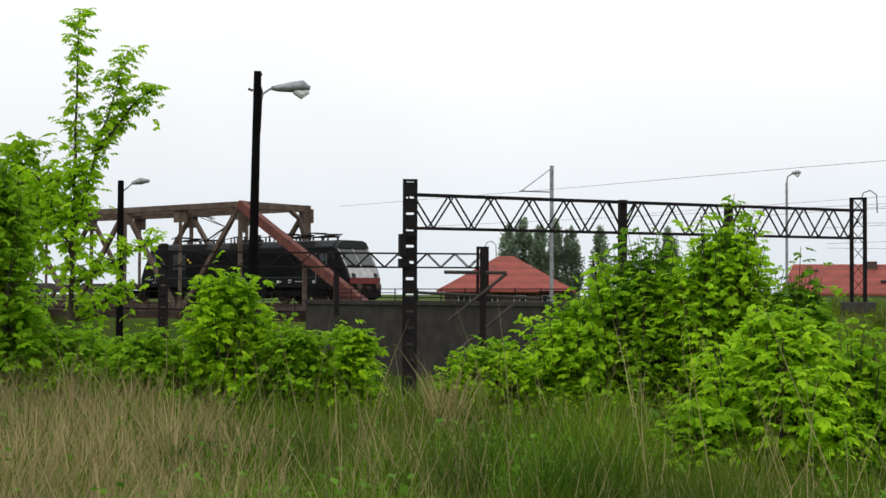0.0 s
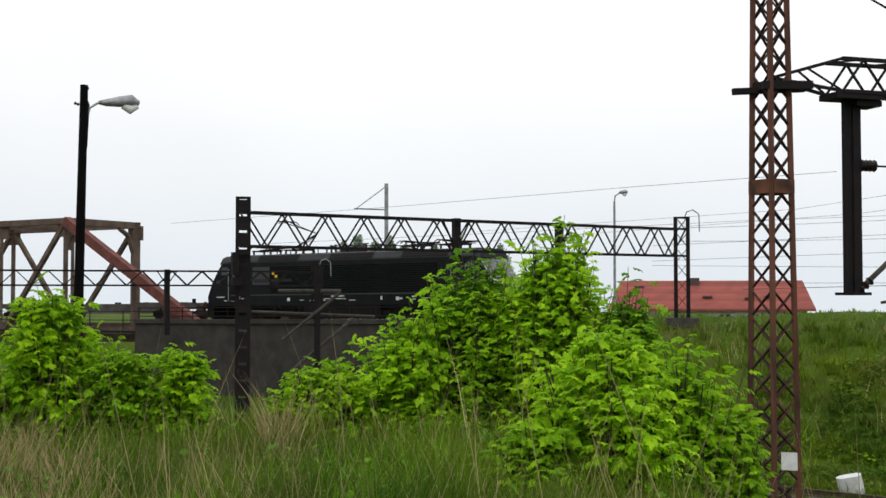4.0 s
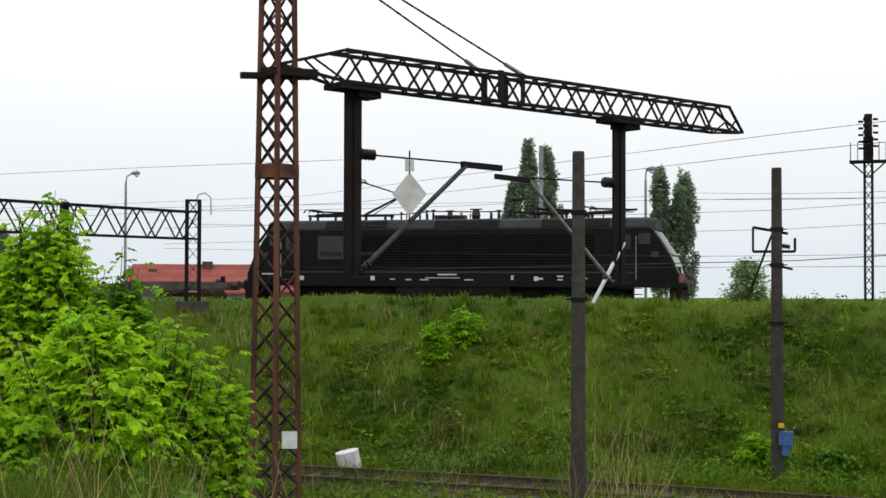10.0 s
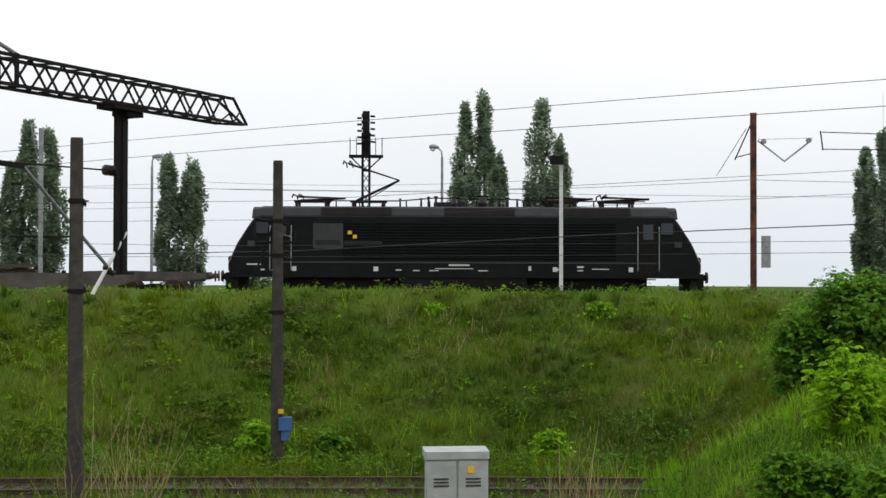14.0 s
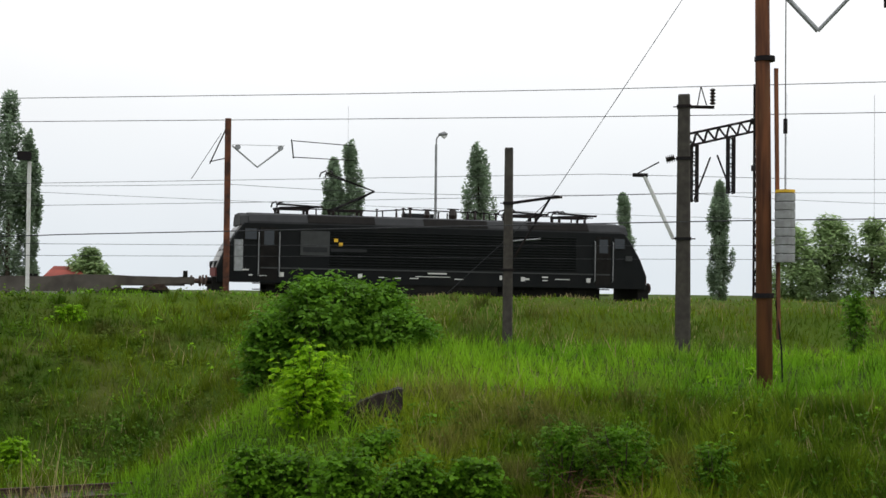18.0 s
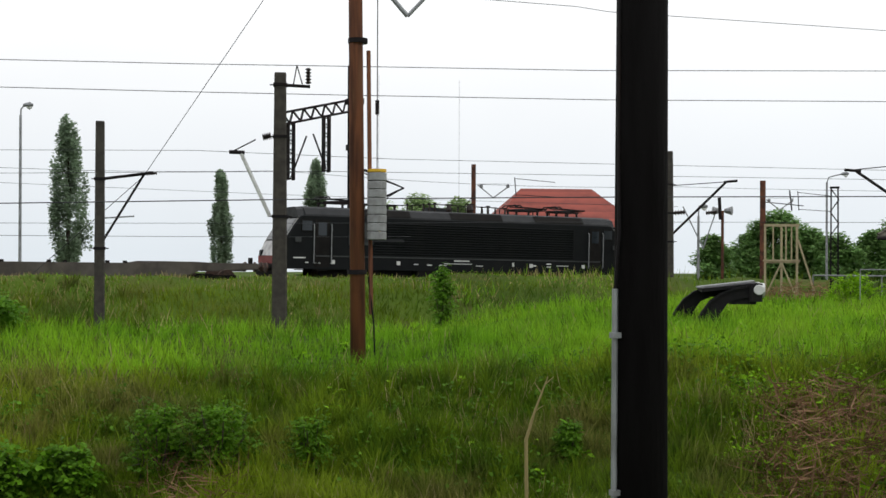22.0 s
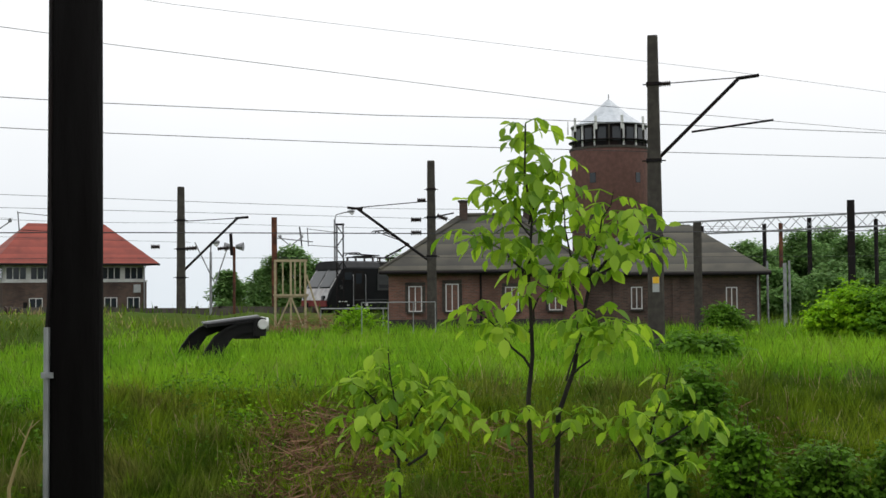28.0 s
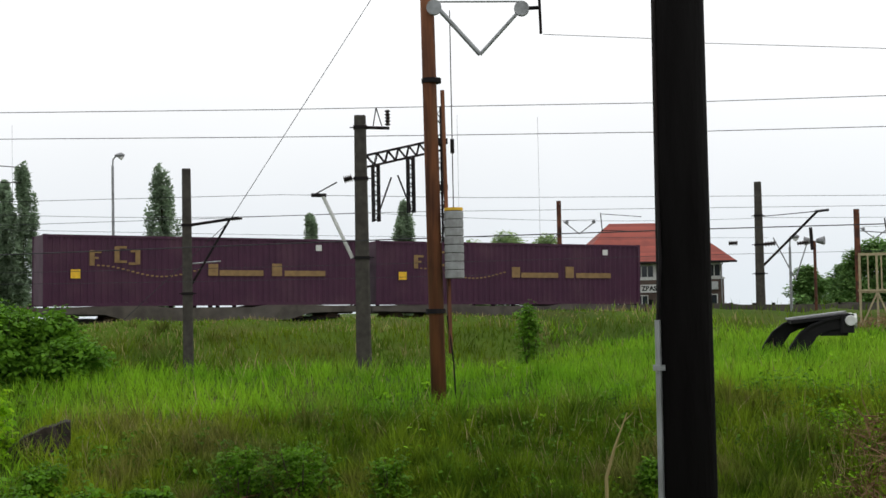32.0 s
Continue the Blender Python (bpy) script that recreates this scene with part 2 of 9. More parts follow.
WHITEPAINT = surface("dull_white_paint", (0.62, 0.63, 0.62), (0.5, 0.5, 0.49), 0.7, scale=5, stain=(0.36, 0.35, 0.32))
LOCOBLACK = surface("black_coachwork", (0.0045, 0.0055, 0.0062), (0.0065, 0.0075, 0.008), 0.45, scale=2, bump=0.05, stain=(0.011, 0.011, 0.010), stain_scale=0.8, gloss=0.11)
LOCOROOF = surface("grey_roof", (0.014, 0.0155, 0.017), (0.011, 0.012, 0.0135), 0.7, scale=2, bump=0.1)
LOCOGREY = surface("dull_grey_panel", (0.035, 0.038, 0.038), (0.028, 0.03, 0.03), 0.6, scale=4, bump=0.05)
LOCOSKIRT = surface("dusty_black_skirt", (0.008, 0.0075, 0.007), (0.014, 0.013, 0.012), 0.85, scale=3, gloss=0.1)
LOCOWHITE = surface("dusty_white_front", (0.46, 0.45, 0.44), (0.3, 0.3, 0.3), 0.5, scale=3, stain=(0.16, 0.13, 0.12), stain_scale=1.2)
LOCORED = surface("red_band", (0.17, 0.025, 0.022), rough=0.6)
YELLOW = surface("yellow_paint", (0.75, 0.45, 0.03), rough=0.6)
LETTER = surface("white_lettering", (0.6, 0.6, 0.58), rough=0.6)
GLASS = glass("dark_window_glass")
GLASSDULL = glass("side_window_glass", (0.05, 0.055, 0.058), 0.3)
PURPLE = surface("purple_container_paint", (0.05, 0.012, 0.034), (0.04, 0.010, 0.029), 0.6, scale=1.2, bump=0.08, stain=(0.085, 0.04, 0.055), stain_scale=0.5)
GOLD = surface("faded_gold_lettering", (0.24, 0.15, 0.06), (0.18, 0.11, 0.05), 0.7)
WAGON = surface("brown_grey_wagon", (0.085, 0.074, 0.062), (0.05, 0.043, 0.037), 0.9, scale=2, stain=(0.1, 0.092, 0.085))
# Red brick of the far tower, with haze paled into its colour.
BRICKRED = surface("haze_paled_brick", (0.165, 0.085, 0.073), (0.125, 0.066, 0.058), 0.95, scale=2.2, bump=0.25, stain=(0.085, 0.04, 0.034), stain_scale=0.35)
ROOFDARK = surface("mossy_dark_roof", (0.05, 0.045, 0.04), (0.032, 0.029, 0.027), 0.95, scale=2, bump=0.4, stain=(0.06, 0.062, 0.03), stain_scale=0.5, stain_amount=0.6)
ROOFMETAL = surface("pale_metal_roof", (0.5, 0.53, 0.56), (0.4, 0.43, 0.46), 0.5, 0.1, scale=2)
BARK = surface("bark", (0.07, 0.052, 0.04), (0.04, 0.03, 0.024), 0.95, scale=8, bump=0.6, stretch=(1, 1, 0.3))
DARKBARK = surface("dark_bark", (0.022, 0.017, 0.014), (0.012, 0.010, 0.009), 0.9, scale=14, bump=0.5, stretch=(1, 1, 0.3))
BUFFERBLACK = surface("sooty_buffer_stop", (0.008, 0.008, 0.009), (0.014, 0.013, 0.013), 0.8, scale=4, gloss=0.15)
BOXGREY = surface("pale_grey_cabinet", (0.36, 0.38, 0.38), (0.3, 0.31, 0.31), 0.6, scale=4, stain=(0.22, 0.22, 0.2), stain_scale=1.5)
BLUEPAINT = surface("blue_paint", (0.05, 0.12, 0.3), rough=0.6)
CREAM = surface("cream_timber", (0.38, 0.32, 0.2), (0.28, 0.23, 0.14), 0.8)
WEIGHT = surface("grey_weight", (0.27, 0.28, 0.28), (0.2, 0.2, 0.2), 0.85, scale=6)
# Soil with the shade of a recess darkened into its colour.
SOIL = surface("shade_darkened_soil", (0.026, 0.018, 0.012), (0.012, 0.009, 0.007), 0.98, scale=4, bump=0.8, fine=12)
LEAF_MAPLE = leafy("maple_leaf", (0.37, 0.60, 0.012), (0.14, 0.33, 0.006), 0.5)
LEAF_BRIGHT = leafy("bright_maple_leaf", (0.45, 0.70, 0.02), (0.20, 0.43, 0.01), 0.5)
LEAF_FRESH = leafy("fresh_maple_leaf", (0.35, 0.58, 0.016), (0.14, 0.33, 0.009), 0.5)
# Darkest maple tone; inside bushes it carries their shade as colour.
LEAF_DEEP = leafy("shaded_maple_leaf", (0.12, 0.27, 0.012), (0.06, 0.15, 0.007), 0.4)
LEAF_DARK = leafy("shrub_leaf", (0.125, 0.27, 0.020), (0.055, 0.14, 0.011), 0.4)
LEAF_WALNUT = leafy("walnut_leaf", (0.42, 0.62, 0.04), (0.13, 0.28, 0.014), 0.6)
LEAF_WALNUT.node_tree.nodes["Principled BSDF"].inputs["Specular IOR Level"].default_value = 0.35
LEAF_WALNUT_SINGLE = leafy("single_walnut_leaf", (0.42, 0.62, 0.04), (0.13, 0.28, 0.014), 0.6, 0.25, True)
LEAF_WALNUT_SINGLE.node_tree.nodes["Principled BSDF"].inputs["Specular IOR Level"].default_value = 0.35
# Woodland leaf lightened and blued, haze put into its colour.
LEAF_WOOD = leafy("haze_paled_woodland_leaf", (0.20, 0.34, 0.10), (0.10, 0.20, 0.06), 0.4)
WEED = leafy("weed_leaf", (0.10, 0.21, 0.016), (0.045, 0.11, 0.008), 0.35)
# Middle maple tone; inside some bushes it stands in for their shade.
LEAF_MID = leafy("mid_maple_leaf", (0.25, 0.47, 0.014), (0.12, 0.27, 0.008), 0.45)
# Far leaves, made paler and greyer to imitate haze over distance.
LEAF_POPLAR = leafy("haze_paled_poplar_leaf", (0.29, 0.37, 0.25), (0.18, 0.25, 0.16), 0.5)
LEAF_FAR = leafy("haze_paled_distant_leaf", (0.36, 0.47, 0.22), (0.24, 0.34, 0.15), 0.5)
GRASS = sward("grass_blade", (0.038, 0.088, 0.007), (0.072, 0.135, 0.009), (0.13, 0.205, 0.013), (0.16, 0.15, 0.05), 0.45)
GRASS_OLIVE = sward("olive_grass_blade", (0.045, 0.085, 0.007), (0.085, 0.135, 0.010), (0.135, 0.185, 0.012), (0.13, 0.115, 0.04), 0.5)
GRASS_FACE = sward("weedy_grass_blade", (0.068, 0.13, 0.009), (0.135, 0.21, 0.013), (0.22, 0.295, 0.019), (0.17, 0.135, 0.055), 0.6)
GRASS_BRIGHT = sward("fresh_grass_blade", (0.115, 0.26, 0.013), (0.165, 0.35, 0.017), (0.235, 0.43, 0.022), (0.22, 0.26, 0.05), 0.35, 0.45, 0.25)
STRAW = leafy("dry_grass", (0.42, 0.35, 0.17), (0.22, 0.17, 0.075), 0.3)
TWIG = leafy("dry_brushwood", (0.27, 0.155, 0.09), (0.11, 0.06, 0.035), 0.05)


# ---- mesh building ----
class Mesh:
    """Vertices and faces of one part."""

    def __init__(self):
        self.v, self.f = [], []

    def add(self, verts, faces):
        k = len(self.v)
        self.v.extend(tuple(p) for p in verts)
        self.f.extend(tuple(k + i for i in face) for face in faces)
        return self

    def box(self, c, size, rz=0.0, bevel=0.0, m=None):
        """A box about c, with chamfered upright edges where bevel is given."""
        x, y, z = (s / 2 for s in size)
        b = min(bevel, x * 0.9, y * 0.9)
        if b > 0:
            ring = [(x - b, -y), (x, -y + b), (x, y - b), (x - b, y), (-x + b, y), (-x, y - b), (-x, -y + b), (-x + b, -y)]
        else:
            ring = [(x, -y), (x, y), (-x, y), (-x, -y)]
        n, cs, sn = len(ring), math.cos(rz), math.sin(rz)
        pts = [(c[0] + px * cs - py * sn, c[1] + px * sn + py * cs, c[2] + h) for h in (-z, z) for px, py in ring]
        if m:
            pts = [m @ Vector(p) for p in pts]
        faces = [(i, (i + 1) % n, n + (i + 1) % n, n + i) for i in range(n)]
        return self.add(pts, faces + [tuple(range(n - 1, -1, -1)), tuple(range(n, 2 * n))])

    def bar(self, p, q, w, h=None, up=(0, 0, 1)):
        """A rectangular bar from p to q."""
        p, q, h = Vector(p), Vector(q), h or w
        d = (q - p).normalized()
        a = d.cross(Vector(up))
        if a.length < 1e-4:
            a = d.cross(Vector((1, 0, 0)))
        a.normalize()
        b = a.cross(d)
        pts = [o + a * sx * w / 2 + b * sy * h / 2 for o in (p, q) for sx, sy in ((-1, -1), (1, -1), (1, 1), (-1, 1))]
        return self.add(pts, [(0, 1, 5, 4), (1, 2, 6, 5), (2, 3, 7, 6), (3, 0, 4, 7), (3, 2, 1, 0), (4, 5, 6, 7)])

    def tube(self, points, radii, n=8, cap=True):
        """A round tube along points."""
        points = [Vector(p) for p in points]
        radii = radii if isinstance(radii, (list, tuple)) else [radii] * len(points)
        rings, a = [], None
        for i, p in enumerate(points):
            d = (points[min(i + 1, len(points) - 1)] - points[max(i - 1, 0)]).normalized()
            a = d.orthogonal() if a is None else a - d * a.dot(d)
            a.normalize()
            b = d.cross(a)
            rings.extend(p + (a * math.cos(2 * math.pi * k / n) + b * math.sin(2 * math.pi * k / n)) * radii[i] for k in range(n))
        faces = [(i * n + k, i * n + (k + 1) % n, (i + 1) * n + (k + 1) % n, (i + 1) * n + k) for i in range(len(points) - 1) for k in range(n)]
        if cap:
            faces += [tuple(range(n - 1, -1, -1)), tuple(range((len(points) - 1) * n, len(points) * n))]
        return self.add(rings, faces)

    def prism(self, outline, a, b, axis="y"):
        """An outline of (u, w) drawn out along an axis from a to b."""
        def put(u, w, t):
            return {"x": (t, u, w), "y": (u, t, w), "z": (u, w, t)}[axis]
        n = len(outline)
        pts = [put(u, w, t) for t in (a, b) for u, w in outline]
        return self.add(pts, [(i, (i + 1) % n, n + (i + 1) % n, n + i) for i in range(n)] + [tuple(range(n - 1, -1, -1)), tuple(range(n, 2 * n))])

    def grid(self, xs, zs, y0, y1, open_cells):
        """A slab between y0 and y1 with the given cells (i, j) of its grid left open."""
        k, nx, nz = len(self.v), len(xs), len(zs)
        self.v.extend((x, y, z) for y in (y0, y1) for z in zs for x in xs)

        def at_(i, j, b):
            return k + b * nx * nz + j * nx + i

        def full(i, j):
            return 0 <= i < nx - 1 and 0 <= j < nz - 1 and (i, j) not in open_cells

        for j in range(nz - 1):
            for i in range(nx - 1):
                if not full(i, j):
                    continue
                self.f += [(at_(i, j, 0), at_(i + 1, j, 0), at_(i + 1, j + 1, 0), at_(i, j + 1, 0)), (at_(i, j + 1, 1), at_(i + 1, j + 1, 1), at_(i + 1, j, 1), at_(i, j, 1))]
                for (a, b), (c, d), (e, g) in (((i - 1, j), (i, j), (i, j + 1)), ((i + 1, j), (i + 1, j + 1), (i + 1, j)), ((i, j - 1), (i + 1, j), (i, j)), ((i, j + 1), (i, j + 1), (i + 1, j + 1))):
                    if not full(a, b):
                        self.f.append((at_(c, d, 0), at_(e, g, 0), at_(e, g, 1), at_(c, d, 1)))
        return self

    def data(self, name, material, smooth=False, fix=True):
        me = bpy.data.meshes.new(name)
        me.from_pydata(self.v, [], self.f)
        if fix:
            bm = bmesh.new()
            bm.from_mesh(me)
            bmesh.ops.recalc_face_normals(bm, faces=bm.faces)
            bm.to_mesh(me)
            bm.free()
        me.materials.append(material)
        if smooth:
            me.polygons.foreach_set("use_smooth", [True] * len(me.polygons))
        return me


def part(name, mesh, material, parent, label="", smooth=False, at=None):
    ob = new(name, mesh if isinstance(mesh, bpy.types.Mesh) else mesh.data(name, material, smooth))
    ob.parent = parent
    if at is not None:
        ob.matrix_basis = at
    return tagged(ob, label)


def thing(name, label, category, m=None, group="", kind=""):
    ob = new(name)
    ob.empty_display_size = 0.3
    if m is not None:
        ob.matrix_basis = m
    return tagged(ob, label, category, group, kind)


def solid(name, mesh, material, label, category="", m=None, group="", kind="", smooth=False):
    ob = new(name, mesh.data(name, material, smooth))
    if m is not None:
        ob.matrix_basis = m
    return tagged(ob, label, category, group, kind)


def lattice(mesh, p, q, w, h, bays, chord=0.07, brace=0.045, side=(0, 0, 1), taper=1.0):
    """A four-chord lattice girder from p to q, w wide and h high, with zigzag bracing on its four faces."""
    p, q = Vector(p), Vector(q)
    d = (q - p).normalized()
    b = (Vector(side) - d * Vector(side).dot(d)).normalized()
    a = d.cross(b)
    rows = []
    for i in range(bays + 1):
        k = 1 + (taper - 1) * i / bays
        o = p + (q - p) * i / bays
        rows.append([o + a * sx * w / 2 * k + b * sy * h / 2 * k for sx, sy in ((-1, -1), (1, -1), (1, 1), (-1, 1))])
    for c in range(4):
        mesh.bar(rows[0][c], rows[-1][c], chord, chord, b)
    for i in range(bays):
        for c in range(4):
            e = (c + 1) % 4
            if (i + c) % 2:
                mesh.bar(rows[i][c], rows[i + 1][e], brace, brace * 0.5, d)
            else:
                mesh.bar(rows[i][e], rows[i + 1][c], brace, brace * 0.5, d)
    return mesh


# ---- the plan: the main line's curve, the cutting with the low tracks, the near bank ----
CURVE_S = [-110, -60, -20, 20, 60, 110]
CURVE_K = [0.0004, -0.0020, -0.0055, -0.0074, -0.0060, 0.0040]
RAIL_S = [-140, -90, -60, -30, 0, 20, 40, 60, 90, 150]
RAIL_Z = [-2.0, -1.9, -1.68, -1.38, -1.40, -1.52, -1.90, -2.22, -2.4, -2.4]
line_s = np.arange(-160, 160.5, 0.5)
line_h = np.cumsum(np.interp(line_s, CURVE_S, CURVE_K)) * 0.5
line_h = line_h - np.interp(0, line_s, line_h) - 1.2659
line_x, line_y = np.cumsum(np.cos(line_h)) * 0.5, np.cumsum(np.sin(line_h)) * 0.5
line_x += 48.93 - np.interp(0, line_s, line_x)
line_y += 13.20 - np.interp(0, line_s, line_y)


def on_line(s, q=0.0, dz=0.0):
    """A place s metres along the main line, q metres from it towards the near bank, dz over the rails; and the line's heading."""
    h = np.interp(s, line_s, line_h)
    x, y = np.interp(s, line_s, line_x) + q * math.sin(h), np.interp(s, line_s, line_y) - q * math.cos(h)
    return Vector((x, y, np.interp(s, RAIL_S, RAIL_Z) + dz)), h


def to_line(x, y):
    """The nearest s and the signed q for arrays of places."""
    x, y = np.atleast_1d(np.asarray(x, float)), np.atleast_1d(np.asarray(y, float))
    k = np.empty(len(x), int)
    for a in range(0, len(x), 4000):
        k[a:a + 4000] = ((x[a:a + 4000, None] - line_x) ** 2 + (y[a:a + 4000, None] - line_y) ** 2).argmin(1)
    return line_s[k], (x - line_x[k]) * np.sin(line_h[k]) - (y - line_y[k]) * np.cos(line_h[k])


def step(v, a, b):
    u = np.clip((v - a) / (b - a), 0, 1)
    return u * u * (3 - 2 * u)


FLOOR = -5.25
RP_AZ = [-180, -150, -135, -110, -90, -70, -60, -42, -32, -21, -10, 5, 40, 180]
RP_R = [4, 3.4, 3.2, 3.2, 3.4, 3.6, 3.8, 4.2, 11, 14, 16, 19, 24, 30]
HUMP_AZ = [-180, -157, -144, -129, -109, -96, -86]
HUMP_R = [33, 29, 26.5, 25.5, 25.0, 27.0, 28.0]


def height(x, y):
    """The ground's height at arrays of places."""
    x, y = np.atleast_1d(np.asarray(x, float)), np.atleast_1d(np.asarray(y, float))
    s, q = to_line(x, y)
    r, az = np.hypot(x, y), np.degrees(np.arctan2(-x, y))
    az = np.where(az > 150, az - 360, az)
    bed = np.interp(s, RAIL_S, RAIL_Z) - 0.42
    bed = bed + np.where((np.abs(q) > 2.2) & (np.abs(q) < 4.6), 0.12 * np.sin(np.abs(q) * 1.3), 0)
    berm = (0.98 + 0.36 * step(s, 18, 42)) * step(s, -46, -41)
    crest = bed + berm
    far = np.where(q < 4.6, bed + berm * step(q, 2.6, 4.6), crest + (FLOOR - crest) * np.clip((q - 5.6) / 11.4, 0, 1))
    far = np.where((q > 5.6) & (q < 17), far + 0.25 * np.sin((q - 5.6) / 11.4 * math.pi), far)
    far = np.where(q < -5, bed - 0.5 * step(-q, 5, 9), far)
    far = np.where((s > -68) & (s < -45.5) & (q > 4.25), np.minimum(far, FLOOR + 0.4 - 1.4 * (1 - step(q, 12, 17))), far)
    under = step(s, -101, -97) * (1 - step(s, -69, -66)) * step(q, -14, -10)
    far = far * (1 - under) + FLOOR * under
    flat = -2.45 + 0.5 * step(-az, 108, 126)
    re = np.interp(az, HUMP_AZ, HUMP_R)
    hollow = (1 - step(-az, 108, 120)) * step(-az, 88, 93)
    flat = flat + hollow * (0.45 * step(r, re, re + 5) - 1.5 * step(r, re + 5.5, re + 10))
    top = flat + (bed - flat) * step(-q, -14, -9) * (1 - hollow)
    hump = FLOOR + (top - FLOOR) * np.clip((r - re + 6.5) / 6.5, 0, 1) ** 0.8
    w = 1 - step(az, -90.5, -79.0)
    far = np.where(q > -4, far * (1 - w) + np.maximum(far, hump) * w, far)
    rp = np.interp(az, RP_AZ, RP_R)
    bank = -1.68 + (FLOOR + 1.68) * step(r, rp, rp + 9)
    h = np.maximum(far, bank)
    h = np.where(r > 110, h + (-0.0150 * r - h) * step(r, 110, 170), h)
    bumps = 0.10 * np.sin(x * 0.9 + 1.3 * np.sin(y * 0.5)) * np.cos(y * 0.8) + 0.05 * np.sin(x * 2.3 + y * 1.7)
    level = (np.abs(q) < 3.2) | ((q > 19) & (q < 28))
    return h + np.where(level, 0, bumps) * np.where(r < 150, 1, 0.3)


def ground_z(x, y):
    return float(height([x], [y])[0])


STAND_AZ = [-150, -135, -124, -116, -105, -85, -66, -54, -40, -26, -12]
STAND_X = [-0.27, -0.22, -0.09, 0.02, 0.03, 0.06, 0.09, 0.01, -0.12, -0.29, -0.30]
STAND_Y = [-0.32, -0.33, -0.30, -0.02, 0.03, 0.01, 0.21, 0.25, 0.36, 0.27, 0.18]


def at(az, d):
    """The place at a bearing (degrees to the left of north) and a distance from where the camera stands as it turns."""
    return np.interp(az, STAND_AZ, STAND_X) - d * math.sin(radians(az)), np.interp(az, STAND_AZ, STAND_Y) + d * math.cos(radians(az))


def up(el, d):
    return d * math.tan(radians(el))


def ground_sheet():
    azs = np.concatenate([np.arange(-156, 10, 0.55), np.arange(10, 204, 4.0)])
    rs = np.concatenate([np.arange(0.5, 14, 0.4), np.arange(14, 73, 0.6), np.arange(73, 130, 2.0), 130 * 1.12 ** np.arange(0, 30)])
    A, R = np.meshgrid(np.radians(azs), rs)
    X, Y = -np.sin(A).ravel() * R.ravel(), np.cos(A).ravel() * R.ravel()
    Z = height(X, Y)
    na, nr = len(azs), len(rs)
    me = Mesh()
    me.v = list(zip(X, Y, Z)) + [(0, 0, ground_z(0, 0))]
    me.f = [(i * na + k, i * na + (k + 1) % na, (i + 1) * na + (k + 1) % na, (i + 1) * na + k) for i in range(nr - 1) for k in range(na)]
    me.f += [(len(me.v) - 1, (k + 1) % na, k) for k in range(na)]
    data = me.data("ground", GROUND, True)
    if data.polygons[len(data.polygons) // 2].normal.z < 0:
        data.flip_normals()
    return tagged(new("ground", data), "rough grassy ground of banks, cutting and embankment", "ground", kind="structure")


ground_sheet()


def strip(name, s0, s1, q, outline, material, label, category, step_m=2.0, z0=None, kind="structure", parent=None):
    """An outline of (q, z) drawn along the line from s0 to s1."""
    me, n = Mesh(), len(outline)
    ss = np.arange(s0, s1 + 0.01, step_m)
    for s in ss:
        p, h = on_line(s, q)
        base = p.z if z0 is None else z0
        me.v.extend((p.x + u * math.sin(h), p.y - u * math.cos(h), base + w) for u, w in outline)
    me.f = [(i * n + k, i * n + (k + 1) % n, (i + 1) * n + (k + 1) % n, (i + 1) * n + k) for i in range(len(ss) - 1) for k in range(n)]
    me.f += [tuple(range(n - 1, -1, -1)), tuple(range((len(ss) - 1) * n, len(ss) * n))]
    ob = new(name, me.data(name, material))
    if parent:
        ob.parent = parent
        return ob
    return tagged(ob, label, category, kind=kind)


RAIL_OUT = [(-0.07, -0.17), (0.07, -0.17), (0.07, -0.15), (0.012, -0.13), (0.012, -0.045), (0.036, -0.03), (0.036, 0), (-0.036, 0), (-0.036, -0.03), (-0.012, -0.045), (-0.012, -0.13), (-0.07, -0.15)]
BED_OUT = [(-2.5, -0.62), (2.5, -0.62), (1.75, -0.21), (-1.75, -0.21)]


def railway(name, q, s0, s1, z0, label, bed=True):
    root = thing(name, label, "railway track", kind="structure")
    if bed:
        strip("ballast_bed", s0, s1, q, BED_OUT, BALLAST, "", "", z0=z0, parent=root)
    for side in (-0.7525, 0.7525):
        strip("rail", s0, s1, q + side, RAIL_OUT, RAIL, "", "", z0=z0, parent=root)
    sleeper = Mesh().box((0, 0, -0.24), (0.24, 2.5, 0.16), bevel=0.02).data("sleeper", SLEEPER)
    for s in np.arange(s0 + 0.3, s1, 0.65)[:300]:
        p, h = on_line(s, q)
        o = part("sleeper", sleeper, SLEEPER, root)
        o.matrix_basis = pose(p.x, p.y, p.z if z0 is None else z0, 0, 0, math.degrees(h))
    return root


LOW = FLOOR + 0.27
railway("main_track", 0, -64, 116, None, "main line track on ballast along the embankment top")
railway("siding_track", 21.6, -95, 14, LOW, "rusty siding track sunk in weeds along the cutting")
railway("near_siding_track", 26.2, -95, 8, LOW, "rusty overgrown siding track in the cutting")


# ---- the train ----
def train_s(t):
    u = t - 14.5
    return 5.147 * u - 0.1 - 0.0025 * u * u


def vehicle_pose(s, base):
    """A vehicle's pose with its bogies base metres apart on the curve."""
    (a, _), (b, _) = on_line(s - base / 2), on_line(s + base / 2)
    d = b - a
    return Matrix.Translation((a + b) / 2) @ pose(0, 0, 0, 0, math.degrees(-math.atan2(d.z, math.hypot(d.x, d.y))), math.degrees(math.atan2(d.y, d.x)))


MOVING, WHEELS = [], []


